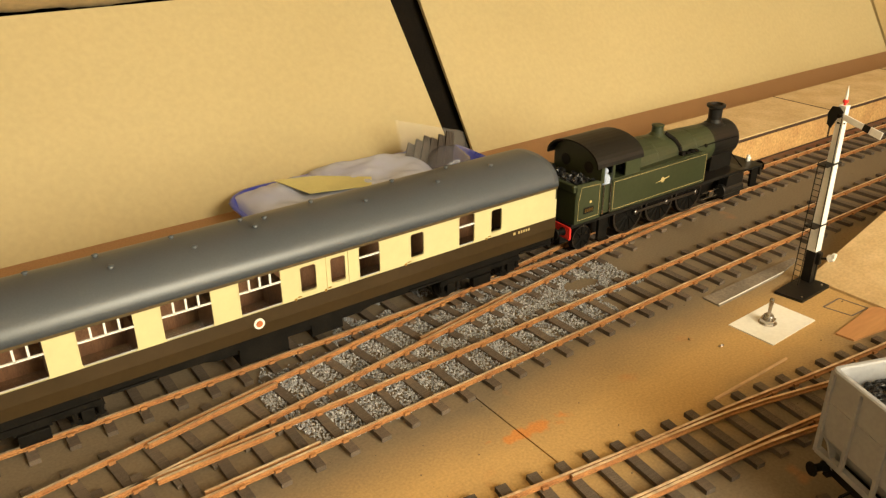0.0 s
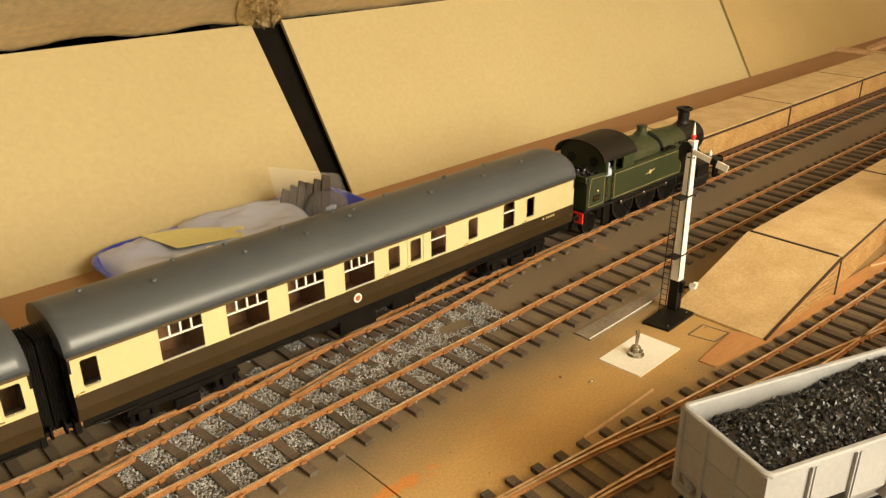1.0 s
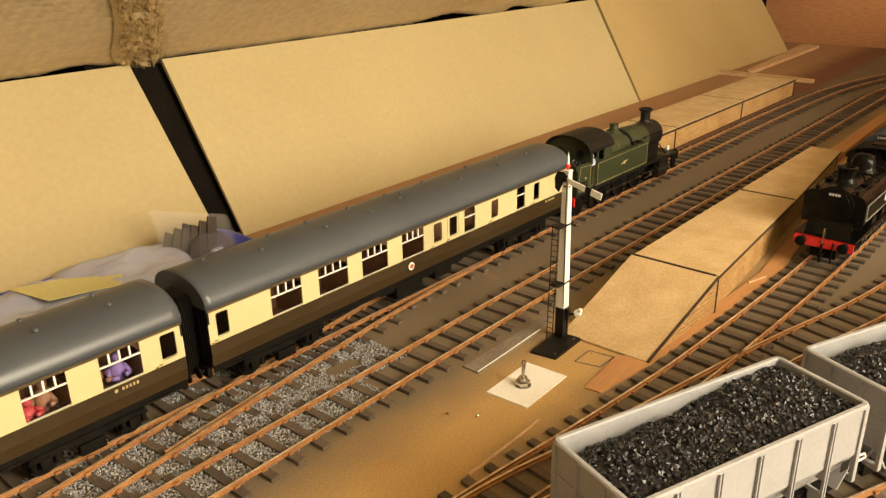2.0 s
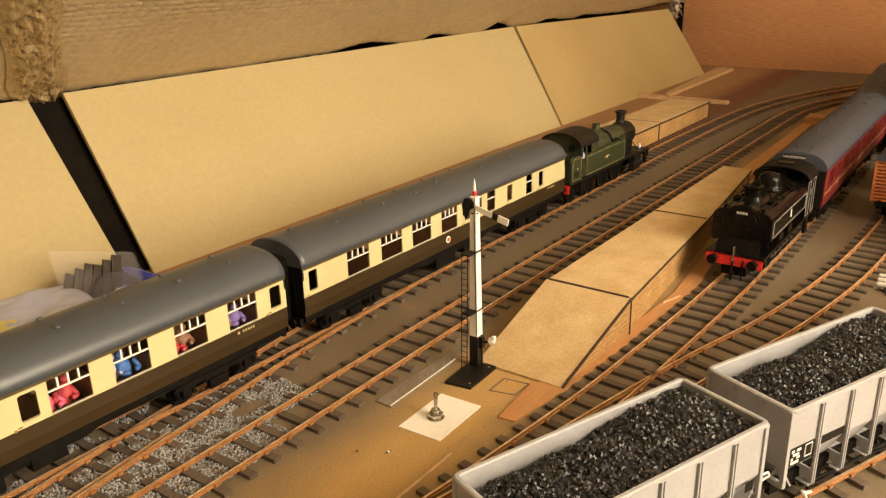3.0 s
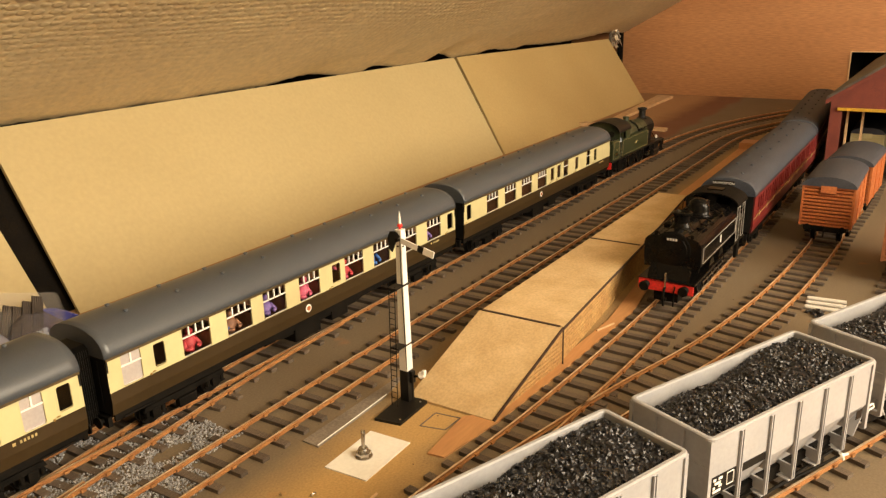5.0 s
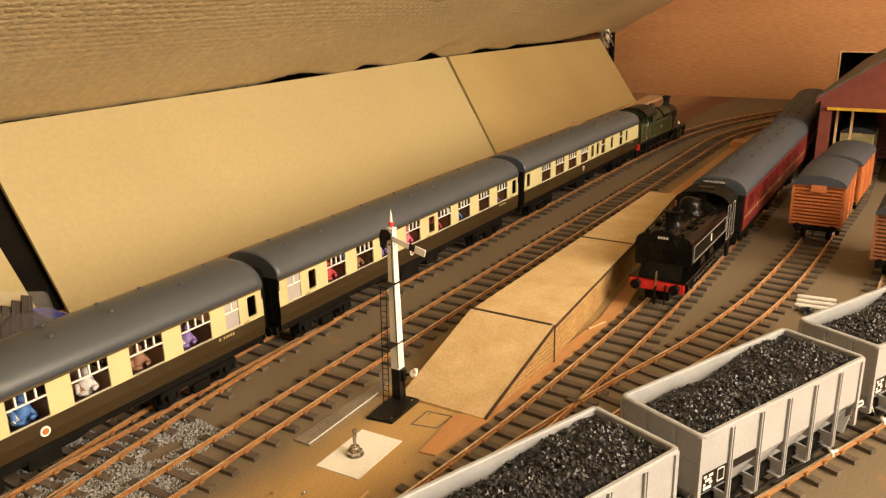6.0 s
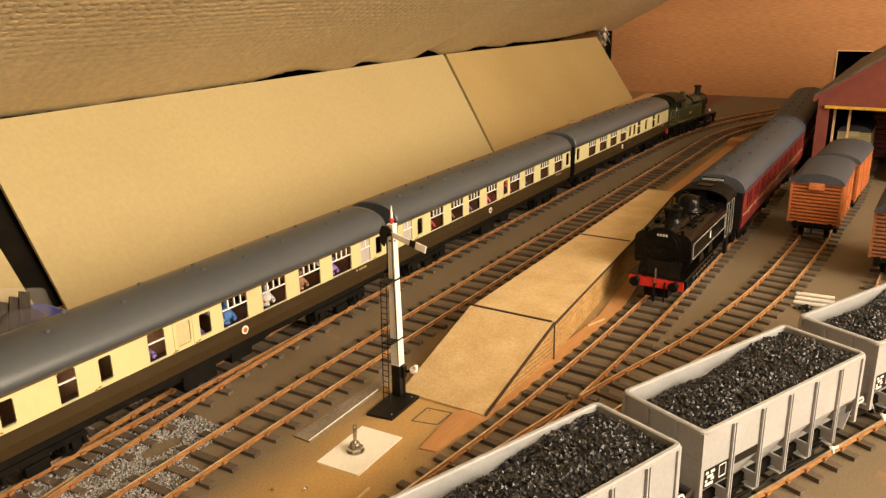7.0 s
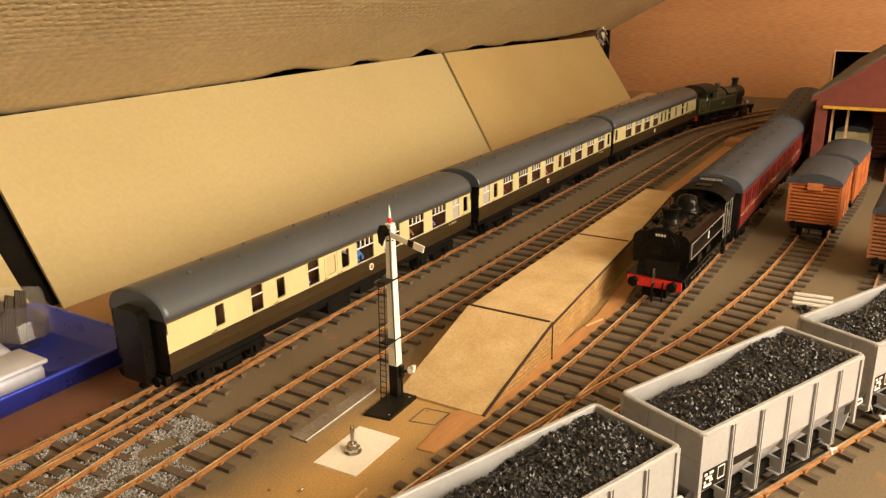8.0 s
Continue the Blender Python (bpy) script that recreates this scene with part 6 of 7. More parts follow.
# ---- goods shed ----
def goods_shed():
    t = thing("goods_shed", "dark red brick model goods shed with a slate roof", "shed")
    x0, x1, yl, yr, ridge = 0.885, 1.300, 0.0935, -0.0600, 0.0170
    ze, zr = 0.0800, 0.1320
    bm = bmesh.new()
    side = [(yl, 0.0), (yl, ze), (ridge, zr), (yr, ze), (yr, 0.0), (yr + 0.010, 0.0), (yr + 0.010, 0.0690), (yl - 0.0100, 0.0690), (yl - 0.0100, 0.0)]
    prism(bm, side, x0, x0 + 0.004, "x")
    part("front_wall", bm, M_SHED, t)
    for y in (yl - 0.003, yr):
        bm = bmesh.new()
        box(bm, x0 + 0.004, x1, y, y + 0.003, 0.0, ze)
        part("side_wall", bm, M_SHED, t)
    bm = bmesh.new()
    prism(bm, [(yl, 0.0), (yl, ze), (ridge, zr), (yr, ze), (yr, 0.0)], x1, x1 + 0.003, "x")
    part("back_wall", bm, M_SHED, t)
    for k, (a, b) in enumerate(((yl + 0.004, ridge), (yr - 0.004, ridge))):
        bm = bmesh.new()
        za = ze - 0.0020
        prism(bm, [(a, za), (b, zr + 0.0022), (b, zr + 0.0042), (a, za + 0.0022)], x0 - 0.0030, x1 + 0.006, "x")
        r = part("roof_slope", bm, M_SLATE, t, "grey slate roof slope")
        for i in range(7):
            f0, f1 = i / 7, (i + 1.15) / 7
            bm = bmesh.new()
            pa = (a + (b - a) * f0, za + 0.0022 + (zr + 0.0020 - za) * f0)
            pb = (a + (b - a) * min(1, f1), za + 0.0022 + (zr + 0.0020 - za) * min(1, f1))
            prism(bm, [(pa[0], pa[1] + 0.0004), (pb[0], pb[1] + 0.0002), (pb[0], pb[1] + 0.0006), (pa[0], pa[1] + 0.0012)], x0 - 0.0034, x1 + 0.006, "x")
            part("slate_course", bm, M_SLATE, r)
        bm = bmesh.new()
        prism(bm, [(a, za - 0.0034), (b, zr - 0.0012), (b, zr + 0.0024), (a, za + 0.0006)], x0 - 0.0058, x0 - 0.0036, "x")
        part("barge_board", bm, M_SHED, t, "dark red barge board")
    bm = bmesh.new()
    box(bm, x0 - 0.0030, x0 - 0.0003, yr + 0.006, yl - 0.0060, 0.0690, 0.0716, 0.0003)
    part("lintel", bm, M_YELLOWBEAM, t, "yellow painted lintel beam")
    bm = bmesh.new()
    for y in (yl - 0.0130, yl - 0.0260):
        box(bm, x0 + 0.020, x0 + 0.0225, y - 0.001, y + 0.001, 0.0, 0.0800)
    part("inner_post", bm, M_PALEWOOD, t, "pale wooden inner posts")
    for k in range(16):
        bm = bmesh.new()
        box(bm, x0 + 0.12, x0 + 0.122, yr + 0.004, yl - 0.040, 0.004 + k * 0.005, 0.0082 + k * 0.005)
        part("inner_board", bm, M_SHED, t)
    bm = bmesh.new()
    box(bm, x0 + 0.02, x1 - 0.01, yr + 0.012, 0.030, 0.0, 0.0150, 0.0006)
    part("loading_bank", bm, M_BROWNVAN, t)
    return t


goods_shed()


# ---- the signal ----
def signal():
    t = thing("semaphore_signal", "white model semaphore signal post with a black base and lowered arm", "signal")
    px, py = 0.3351, 0.1904
    bm = bmesh.new()
    prism(bm, [(0.3150, 0.1802), (0.3390, 0.1812), (0.3372, 0.1945), (0.3130, 0.1930)], 0.0, 0.0013, "z")
    part("base_plate", bm, M_BLACK, t, "black base plate")
    def post(z0, z1, a, b, name, m, lab):
        bm = bmesh.new()
        r0 = [bm.verts.new((px + u * a, py + v * a, z0)) for u, v in ((-1, -1), (1, -1), (1, 1), (-1, 1))]
        r1 = [bm.verts.new((px + u * b, py + v * b, z1)) for u, v in ((-1, -1), (1, -1), (1, 1), (-1, 1))]
        for i in range(4):
            bm.faces.new((r0[i], r0[(i + 1) % 4], r1[(i + 1) % 4], r1[i]))
        bm.faces.new(r0[::-1])
        bm.faces.new(r1)
        part(name, bm, m, t, lab)
    post(0.0013, 0.0168, 0.0023, 0.0022, "post_foot", M_BLACK, "black lower post")
    post(0.0168, 0.0838, 0.0022, 0.0015, "post", M_WHITE, "white tapered post")
    bm = bmesh.new()
    box(bm, px - 0.0017, px + 0.0017, py - 0.0017, py + 0.0017, 0.0836, 0.0846, 0.0002)
    part("cap", bm, M_WHITE, t)
    bm = bmesh.new()
    lathe(bm, (px, py, 0.0846), [(0.0006, 0), (0.0006, 0.0008), (0.0011, 0.0012), (0.0012, 0.0019), (0.0008, 0.0025)], 14)
    part("finial_ball", bm, M_RED, t, "red finial ball")
    bm = bmesh.new()
    lathe(bm, (px, py, 0.0870), [(0.0007, 0), (0.0005, 0.0030), (0.00008, 0.0058)], 12)
    part("finial_spike", bm, M_WHITE, t, "white finial spike")
    # the arm, pivoted in front of the post, sloping down
    arm = pose(px - 0.0022, py - 0.0005, 0.0805, 14, 0, 0)
    for nm, y0, y1, h, m, lab in (("arm", -0.0105, -0.0015, 0.0013, M_WHITE, "white arm"), ("arm_stripe", -0.0135, -0.0105, 0.00145, M_BLACK, "black stripe"), ("arm_tip", -0.0190, -0.0135, 0.0016, M_WHITE, "white arm tip")):
        bm = bmesh.new()
        box(bm, -0.0003, 0.0003, y0, y1, -h, h, 0.0001)
        part(nm, bm, m, t, lab).matrix_basis = arm
    bm = bmesh.new()
    prism(bm, [(-0.0005, 0.0016), (0.0022, 0.0030), (0.0050, 0.0020), (0.0056, -0.0015), (0.0036, -0.0060), (0.0018, -0.0070), (0.0010, -0.0020)], -0.0003, 0.0003, "x")
    part("spectacle", bm, M_BLACK, t, "black spectacle casting").matrix_basis = arm
    bm = bmesh.new()
    lathe(bm, (px - 0.0030, py, 0.0803), [(0.0009, 0), (0.0009, 0.0014)], 10, (1, 0, 0))
    tube(bm, [(px - 0.0015, py - 0.0008, 0.0800), (px - 0.0021, py - 0.0010, 0.0660), (px - 0.0021, py - 0.0019, 0.0180)], 0.0002, 5)
    tube(bm, [(px - 0.0018, py + 0.0008, 0.0770), (px - 0.0004, py - 0.0020, 0.0770)], 0.0004, 5)
    part("rod", bm, M_UNDER, t)
    bm = bmesh.new()
    lathe(bm, (px - 0.0012, py + 0.0042, 0.0755), [(0.0013, 0), (0.0013, 0.0032), (0.0006, 0.0040)], 12)
    part("lamp", bm, M_BLACK, t, "black signal lamp")
    # staging, ladder, balance lever
    for z in (0.0588, 0.0298):
        bm = bmesh.new()
        box(bm, px - 0.0080, px + 0.0030, py - 0.0024, py + 0.0026, z, z + 0.0006)
        part("staging", bm, M_BLACK, t, "small black staging")
    bm = bmesh.new()
    for dy in (-0.0014, 0.0018):
        tube(bm, [(px - 0.0085, py + 0.0010 + dy, 0.0013), (px - 0.0072, py + 0.0005 + dy, 0.0600)], 0.00022, 5)
    part("ladder_stile", bm, M_BLACK, t, "thin black ladder stiles")
    for k in range(21):
        f = (k + 0.5) / 21
        bm = bmesh.new()
        x, z = px - 0.0085 + 0.0013 * f, 0.0013 + 0.0587 * f
        tube(bm, [(x, py - 0.0004 - 0.0005 * f, z), (x, py + 0.0028 - 0.0005 * f, z)], 0.00018, 5)
        part("rung", bm, M_BLACK, t)
    bm = bmesh.new()
    tube(bm, [(px + 0.0006, py - 0.0022, 0.0130), (px + 0.0006, py - 0.0075, 0.0150)], 0.0006)
    box(bm, px - 0.0008, px + 0.0016, py - 0.0040, py - 0.0020, 0.0105, 0.0165, 0.0003)
    tube(bm, [(px + 0.0010, py - 0.0022, 0.0013), (px + 0.0010, py - 0.0024, 0.0130)], 0.0004)
    part("lever", bm, M_BLACK, t)
    bm = bmesh.new()
    lathe(bm, (px + 0.0006, py - 0.0068, 0.0148), [(0.0012, 0), (0.0018, 0.0006), (0.0016, 0.0026), (0.0009, 0.0032)], 9, (0.2, -1, 0.4))
    box(bm, px - 0.0004, px + 0.0016, py - 0.0104, py - 0.0086, 0.0160, 0.0182, 0.0004)
    part("counterweight", bm, M_WHITE, t, "white counterweight")
    bm = bmesh.new()
    for x, y in ((0.3175, 0.1822), (0.3355, 0.1835)):
        lathe(bm, (x, y, 0.0013), [(0.0005, 0), (0.0005, 0.0003), (0.0002, 0.0005)], 8)
    part("screw", bm, M_SILVER, t)


def toggle_switch():
    bm = bmesh.new()
    prism(bm, [(0.2728, 0.1878), (0.2738, 0.1672), (0.3055, 0.1682), (0.3045, 0.1888)], 0.0, 0.0005, "z")
    tagged(part("switch_plate", bm, mat("white_card", (0.86, 0.85, 0.80), (0.82, 0.80, 0.73), 60, 0.7, 0.00003, spread=0.04)), "white card plate on the baseboard", "plate")
    t = thing("toggle_switch", "small metal toggle switch on a white card plate", "toggle switch")
    x, y = 0.2872, 0.1790
    bm = bmesh.new()
    prism(bm, [(x + 0.0033 * math.cos(math.pi * k / 3 + 0.3), y + 0.0033 * math.sin(math.pi * k / 3 + 0.3)) for k in range(6)], 0.0005, 0.0026, "z")
    part("nut", bm, M_SILVER, t, "hexagonal steel nut")
    bm = bmesh.new()
    lathe(bm, (x, y, 0.0005), [(0.0038, 0), (0.0038, 0.0003), (0.0025, 0.0004)], 20)
    part("washer", bm, M_SILVER, t)
    bm = bmesh.new()
    lathe(bm, (x, y, 0.0026), [(0.0022, 0), (0.0021, 0.0003), (0.0022, 0.0006), (0.0021, 0.0009), (0.0022, 0.0012), (0.0019, 0.0018), (0.0012, 0.0020)], 20)
    part("bush", bm, M_SILVER, t, "threaded steel bush")
    bm = bmesh.new()
    lathe(bm, (x, y, 0.0040), [(0.0006, 0), (0.0008, 0.0040), (0.0010, 0.0072), (0.0008, 0.0080), (0.0002, 0.0083)], 14, (0.10, 0.02, 1))
    part("lever", bm, M_SILVER, t, "bright steel lever")


def ground_bits():
    # grey strip with a bright wire beside the loop line
    bm = bmesh.new()
    prism(bm, [(0.2830, 0.2090), (0.2828, 0.2000), (0.3300, 0.2015), (0.352, 0.2060), (0.352, 0.2085)], 0.0, 0.0008, "z")
    tagged(part("cover_strip", bm, mat("grey_card", (0.17, 0.14, 0.11), (0.22, 0.185, 0.145), 90, 0.7)), "flat grey card strip beside the track", "strip")
    bm = bmesh.new()
    tube(bm, [(0.2828, 0.2004, 0.0011), (0.3060, 0.2010, 0.0011), (0.3340, 0.2020, 0.0011)], 0.00028)
    tagged(part("wire", bm, M_WHITE), "thin white wire along the strip", "wire")
    bm = bmesh.new()
    tube(bm, [(0.2240, 0.1580, 0.0006), (0.2690, 0.1582, 0.0006)], 0.0006)
    tagged(part("wood_stick", bm, M_PALEWOOD), "thin pale wooden stick lying on the board", "stick")
    bm = bmesh.new()
    tube(bm, [(0.452, 0.1440, 0.0012), (0.466, 0.1395, 0.0012)], 0.0006)
    tagged(part("wood_stick", bm, M_PALEWOOD), "short pale sliver of wood by the platform", "stick")
    # rectangle drawn with a pen
    p = [(0.3195, 0.1728), (0.3325, 0.1730), (0.3342, 0.1608), (0.3222, 0.1612)]
    bm = bmesh.new()
    for (ax, ay), (bx, by) in zip(p, p[1:] + p[:1]):
        d = Vector((bx - ax, by - ay)).normalized() * 0.00035
        prism(bm, [(ax - d.y, ay + d.x), (ax + d.y, ay - d.x), (bx + d.y, by - d.x), (bx - d.y, by + d.x)], 0.0, 0.00015 , "z")
    tagged(part("pen_outline", bm, M_PEN), "rectangle outlined in grey pen on the board", "marking")
    r = random.Random(8)
    for x, y in ((0.2500, 0.1895), (0.2562, 0.1790)):
        bm = bmesh.new()
        for _ in range(3):
            rock(bm, (x + r.uniform(-0.0008, 0.0008), y + r.uniform(-0.0006, 0.0006), 0.0007), r.uniform(0.0006, 0.0010), r)
        tagged(part("metal_bit", bm, M_SILVER), "tiny bit of bent metal on the board", "scrap", "metal scraps")
    # crumbs and grit
    bm = bmesh.new()
    for _ in range(420):
        rock(bm, (r.uniform(0.05, 0.62), r.uniform(0.02, 0.31), 0.0002), r.uniform(0.00015, 0.0004), r)
    tagged(part("grit", bm, M_SLEEPER), "scattered dark grit on the baseboard", "grit", kind="stuff")
    # ballast between the sleepers of the crossover
    bm = bmesh.new()
    made = 0
    while made < 22000:
        x, y = r.uniform(0.085, 0.33), r.uniform(0.2095, 0.2960)
        lim = 0.5 + 0.5 * noise.noise((x * 22, y * 30, 5))
        fall = min(1.0, (x - 0.075) / 0.05, (0.290 - x) / 0.04)
        if lim * fall < 0.20 or (y > 0.270 and noise.noise((x * 60, y * 60, 2)) < 0.1):
            continue
        if (y < 0.236 and x > 0.245) or y < 0.2158 - 0.06 * (x - 0.132):
            continue
        if y < 0.2172 + 0.012 * max(0.0, x - 0.12):
            continue
        rock(bm, (x, y, r.uniform(0.0002, 0.0012)), r.uniform(0.00030, 0.00062), r)
        made += 1
    tagged(part("ballast", bm, M_BALLAST), "loose grey granite ballast round the crossover", "ballast", kind="stuff")


def tubes_and_coal():
    for k in range(3):
        bm = bmesh.new()
        x = 0.5440 + k * 0.0075
        y0, y1 = 0.0515 + k * 0.0005, 0.0300 + k * 0.0008
        n = 14
        for rr in (0.0013,):
            cyl(bm, (x, y0, 0.0013), (x + 0.002, y1, 0.0013), rr, seg=16)
        cyl(bm, (x - 0.0001, y0 + 0.0005, 0.0013), (x, y0, 0.0013), 0.0010, seg=14)
        tagged(part("tube", bm, M_TUBE), "pale grey tube lying beside the siding", "tube", "loose tubes")
    r = random.Random(21)
    bm = bmesh.new()
    for _ in range(34):
        a, d = r.random() * 6.3, r.random() ** 0.6 * 0.0065
        rock(bm, (0.5365 + d * math.cos(a), 0.0440 + d * math.sin(a), 0.0006 + max(0, 0.0028 - d * 0.5) * r.random()), r.uniform(0.0009, 0.0018), r)
    tagged(part("coal_heap", bm, M_COAL), "small heap of shiny coal beside the siding", "coal heap", kind="stuff")


M_STRIP = mat("dark_brown_moulding", (0.042, 0.029, 0.020), (0.062, 0.044, 0.031), 150, 0.6, 0.0001)


# ---- the tray with plastic boxes behind the train ----
def tray_things():
    bm = bmesh.new()
    x0, x1, y0, y1 = 0.1440, 0.3040, 0.3280, 0.4310
    def loop(d, z):
        return [bm.verts.new((cx + (rad + d) * math.cos(q), cy + (rad + d) * math.sin(q), z))
                for cx, cy, q0, rad in ((x1 - 0.016, y1 - 0.016, 0, 0.016), (x0 + 0.023, y1 - 0.023, 90, 0.023), (x0 + 0.023, y0 + 0.023, 180, 0.023), (x1 - 0.009, y0 + 0.009, 270, 0.009)) for q in [radians(q0 + 15 * i) for i in range(7)]]
    rings = [loop(-0.006, 0.0), loop(-0.001, 0.0110), loop(0.0010, 0.0118), loop(0.0012, 0.0126), loop(-0.0004, 0.0130), loop(-0.0022, 0.0120), loop(-0.0070, 0.0016)]
    for a, b in zip(rings, rings[1:]):
        for i in range(28):
            bm.faces.new((a[i], a[(i + 1) % 28], b[(i + 1) % 28], b[i]))
    bm.faces.new(rings[0][::-1])
    bm.faces.new(rings[-1])
    tagged(part("plastic_tray", bm, M_BLUE, smooth=True), "shallow blue plastic tray on the baseboard", "tray")

    def bag(x0, x1, y0, y1, zt, rot, seed, lab):
        """A flat clear bag lying in the tray, pillowed and creased."""
        bm = bmesh.new()
        n, m = 30, 20
        c, turn = Vector(((x0 + x1) / 2, (y0 + y1) / 2, 0)), Matrix.Rotation(radians(rot), 3, "Z")
        for top in (1, 0):
            g = []
            for i in range(n + 1):
                row = []
                for j in range(m + 1):
                    u, v = 2 * i / n - 1, 2 * j / m - 1
                    body = ((1 - u ** 6) * (1 - v ** 6)) ** 0.5
                    wave = 0.0026 * noise.noise((u * 1.8 + seed, v * 1.6, seed)) + 0.0011 * noise.noise((u * 5, v * 4 + seed, 1))
                    z = zt - 0.0085 + body * ((0.0085 + wave) if top else -0.004)
                    p = Vector((c.x + u * (x1 - x0) / 2, c.y + v * (y1 - y0) / 2, 0))
                    p = c + turn @ (p - c)
                    row.append(bm.verts.new((p.x, p.y, z)))
                g.append(row)
            for i in range(n):
                for j in range(m):
                    bm.faces.new((g[i][j], g[i + 1][j], g[i + 1][j + 1], g[i][j + 1]))
        return tagged(part("plastic_bag", bm, M_TUB, smooth=True), lab, "plastic bag", "bags in the tray")

    bag(0.1490, 0.2080, 0.3720, 0.4290, 0.0168, 4, 2, "cloudy clear plastic bag of small white parts")
    bag(0.1920, 0.2640, 0.3700, 0.4300, 0.0186, -10, 5, "cloudy clear plastic bag in the blue tray")
    # rounded white tub with a lipped lid
    bm = bmesh.new()
    box(bm, 0.2200, 0.2590, 0.3440, 0.3660, 0.0017, 0.0125, 0.0030)
    box(bm, 0.2188, 0.2602, 0.3428, 0.3672, 0.0122, 0.0148, 0.0012)
    tub = tagged(part("plastic_tub", bm, mat("milky_plastic", (0.55, 0.56, 0.64), (0.50, 0.51, 0.60), 60, 0.3, spread=0.04), smooth=True), "milky white plastic tub in the blue tray", "tub")
    r = random.Random(4)
    bm = bmesh.new()
    for _ in range(22):
        x, y, a = r.uniform(0.156, 0.252), r.uniform(0.374, 0.410), r.uniform(0, 6.3)
        z = 0.0138 if x < 0.196 else 0.0160
        n = r.uniform(0.003, 0.007)
        tube(bm, [(x, y, z), (x + n * math.cos(a), y + n * math.sin(a), z), (x + n * math.cos(a + 0.7) * 1.3, y + n * math.sin(a + 0.7) * 1.3, z)], r.uniform(0.0008, 0.0016), 6)
    tagged(part("plastic_parts", bm, M_WHITE), "small white moulded parts inside the bags", "plastic parts", kind="stuff")
    bm = bmesh.new()
    prism(bm, [(0.1720, 0.4180), (0.1790, 0.3880), (0.2120, 0.3780), (0.2190, 0.3900), (0.1950, 0.4100)], 0.0187, 0.0191, "z")
    tagged(part("paper_sheet", bm, M_YELLOWCARD), "pale yellow paper sheet on the plastic bags", "paper")
    # grey strips in a clear bag leaning on the panel
    for k in range(6):
        bm = bmesh.new()
        for q in range(5):
            box(bm, -0.0033 + q * 0.0013, -0.0022 + q * 0.0013, -0.0007, 0.0007, 0.0, 0.0270 + 0.0012 * (k % 3), 0.0003)
        box(bm, -0.0033, 0.0033, -0.0004, 0.0004, 0.0, 0.0260)
        ob = tagged(part("sleeper_strip", bm, M_STRIP), "dark brown moulded strip inside a clear bag", "strip", "strips in the bag")
        ob.matrix_basis = pose(0.2490 + 0.0058 * k, 0.4040 - 0.0010 * k, 0.0025, -22, 34 - 2 * k, 0)
    bm = bmesh.new()
    nx, nz = 12, 8
    for off in (0.0, 0.008):
        g = []
        for i in range(nx + 1):
            row = []
            for j in range(nz + 1):
                u, v = i / nx, j / nz
                bulge = (0.004 - off) * -1.0 * math.sin(math.pi * u) * math.sin(math.pi * min(1, v * 1.1)) + 0.0012 * noise.noise((u * 6, v * 6, off * 90))
                row.append(bm.verts.new((0.250 + 0.050 * u + 0.006 * v, 0.3990 + 0.022 * v + bulge + (off - 0.004) * 0.4, 0.0022 + 0.036 * v * (1 - 0.45 * u))))
            g.append(row)
        for i in range(nx):
            for j in range(nz):
                bm.faces.new((g[i][j], g[i + 1][j], g[i + 1][j + 1], g[i][j + 1]))
    tagged(part("plastic_bag", bm, M_BAG, smooth=True), "crumpled clear plastic bag holding dark strips", "plastic bag")
    bm = bmesh.new()
    lathe(bm, (0.2780, 0.3980, 0.0016), [(0.0110, 0), (0.0150, 0.006), (0.0130, 0.014), (0.0050, 0.021)], 14, (0.1, 0.1, 1))
    for v in bm.verts:
        v.co += Vector((noise.noise(v.co * 160), noise.noise(v.co * 170 + Vector((3, 0, 0))), noise.noise(v.co * 150))) * 0.0022
    tagged(part("plastic_bag", bm, clear("speckled_clear_bag", (0.16, 0.15, 0.17), 0.2, 0.55)), "smoky clear plastic bag in the blue tray", "plastic bag")


signal()
toggle_switch()
ground_bits()
tubes_and_coal()
tray_things()

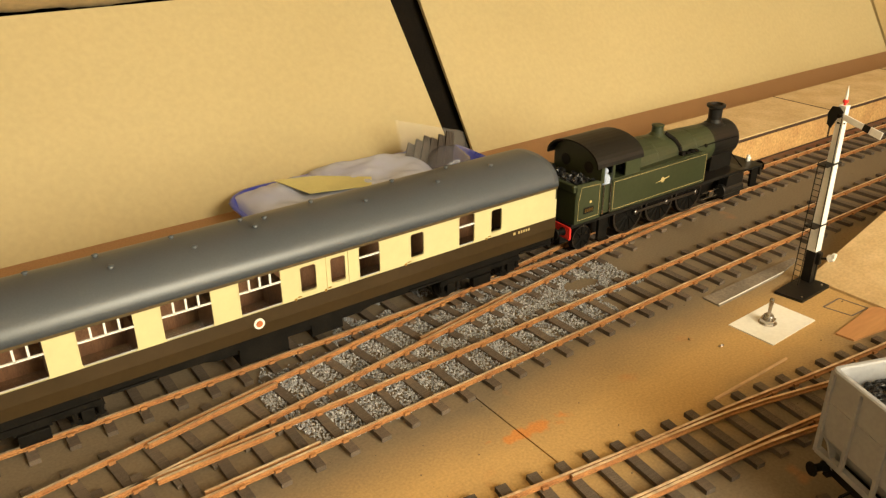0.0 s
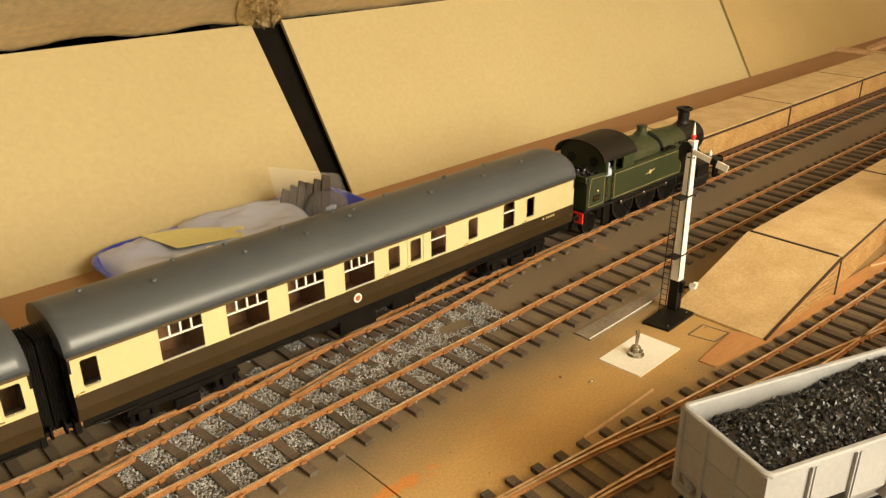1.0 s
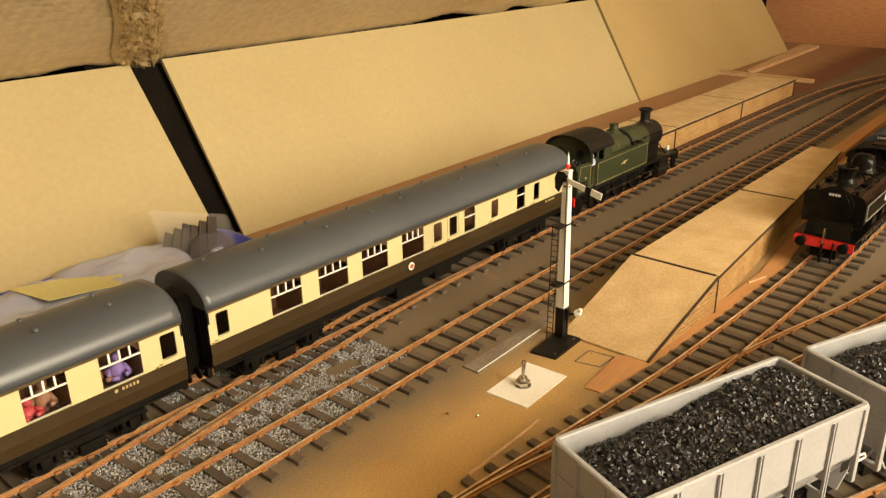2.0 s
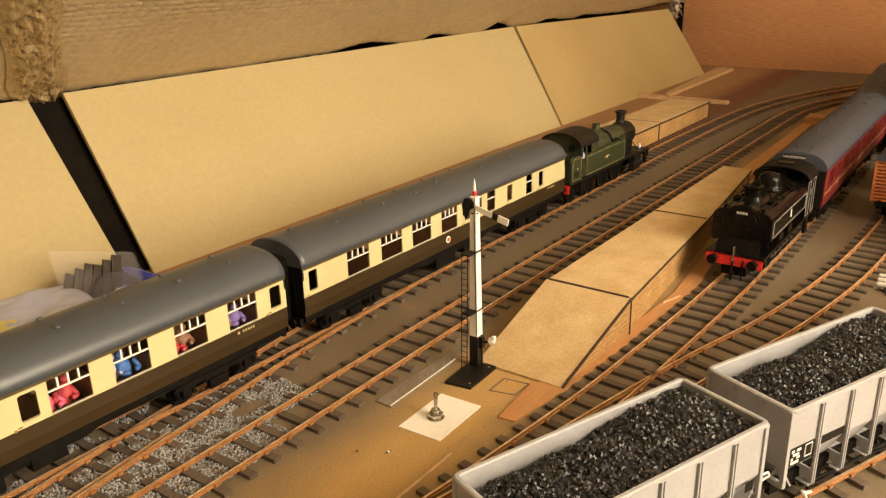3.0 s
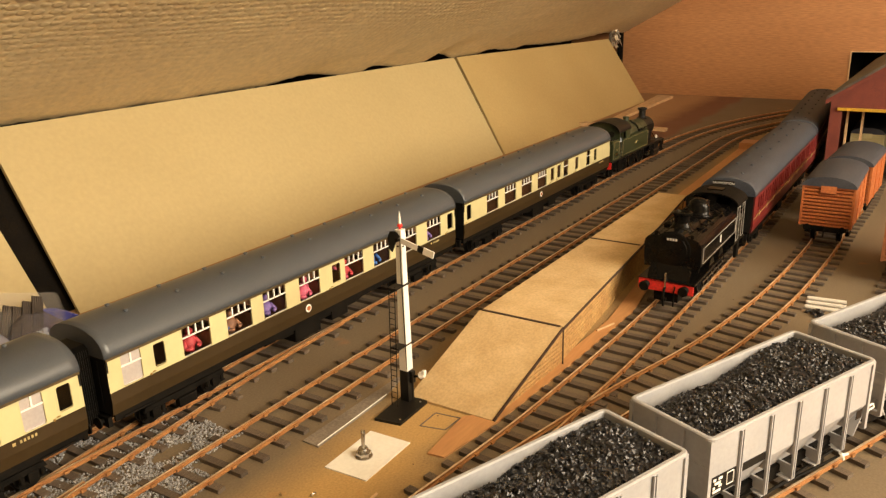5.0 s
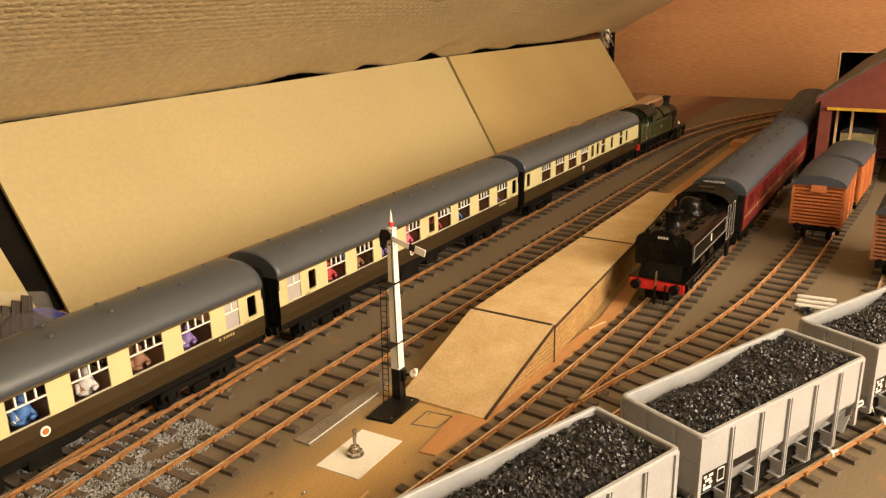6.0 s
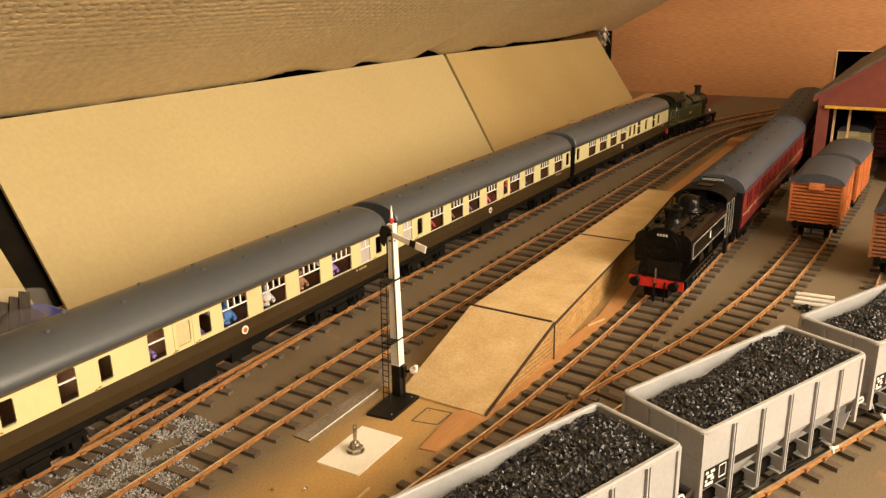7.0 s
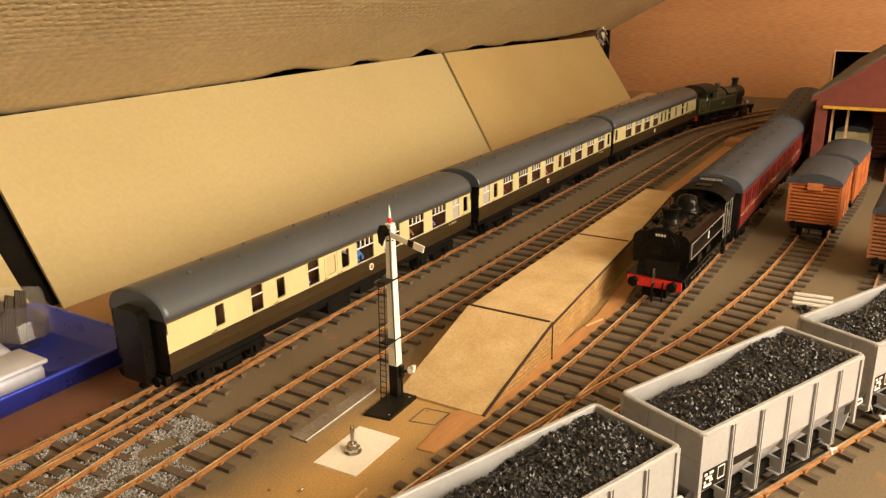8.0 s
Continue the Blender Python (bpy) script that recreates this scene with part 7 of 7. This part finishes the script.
# ---- sleepers, one by one ----
def sleepers():
    bm = bmesh.new()
    box(bm, -0.00182, 0.00182, -0.5, 0.5, 0.0, 1.0)
    bmesh.ops.recalc_face_normals(bm, faces=bm.faces)
    mesh = bpy.data.meshes.new("sleeper")
    bm.to_mesh(mesh)
    bm.free()
    mesh.materials.append(M_SLEEPER)
    r = random.Random(11)
    for t, rows, pitch, span, length, drop in SLEEPER_JOBS:
        for x, y, h in along(rows, pitch, *span):
            ob = new("sleeper", mesh)
            ob.parent = t
            ob.location = (x, y, 0)
            ob.rotation_euler = (0, 0, h + r.uniform(-0.015, 0.015))
            ob.scale = (r.uniform(0.94, 1.06), length * r.uniform(0.985, 1.015), 0.0019 - drop - r.uniform(0, 0.00012))


sleepers()


# ---- what moves ----
def on_main(s):
    """Place and heading on the main line, s metres along it."""
    x, y = T_MAIN[0][:2]
    d = s - x
    i = max(0, min(len(T_MAIN) - 2, int(d / 0.012)))
    t = d / 0.012 - i
    a, b = T_MAIN[i], T_MAIN[i + 1]
    return a[0] + (b[0] - a[0]) * t, a[1] + (b[1] - a[1]) * t


def front_at(t):
    return 0.2436 + 0.1068 * min(t, 4.5) + 0.1045 * max(0.0, t - 4.5)


def vehicle_rows(back, reach):
    """Poses of a vehicle whose middle runs back metres behind the leading coach's front, on two points reach apart."""
    rows = []
    for i in range(17):
        t = i * 0.5
        s = front_at(t) - back
        a, b = on_main(s - reach / 2), on_main(s + reach / 2)
        rows.append((t, pose((a[0] + b[0]) / 2, (a[1] + b[1]) / 2, 0, 0, 0, math.degrees(math.atan2(b[1] - a[1], b[0] - a[0])))))
    return rows


def motions():
    for k, c in enumerate((coach_1, coach_2, coach_3)):
        walk(c, vehicle_rows(COACH_LEN / 2 + COACH_PITCH * k, 0.186))
    walk(engine, vehicle_rows(-0.0865, 0.10))
    for w, r in WHEELS:
        n = int(0.86 / (r * 1.2)) + 1
        base = w.location.copy()
        walk(w, [(8.0 * i / n, pose(base.x, base.y, base.z, 0, math.degrees((front_at(8.0 * i / n) - front_at(0)) / r), 0)) for i in range(n + 1)])
    for rod, crank, start, z in RODS:
        n = 110
        rows = []
        for i in range(n + 1):
            a = (front_at(8.0 * i / n) - front_at(0)) / 0.0109 + radians(start)
            rows.append((8.0 * i / n, pose(crank * math.cos(a), 0, z - crank * math.sin(a))))
        walk(rod, rows)


motions()
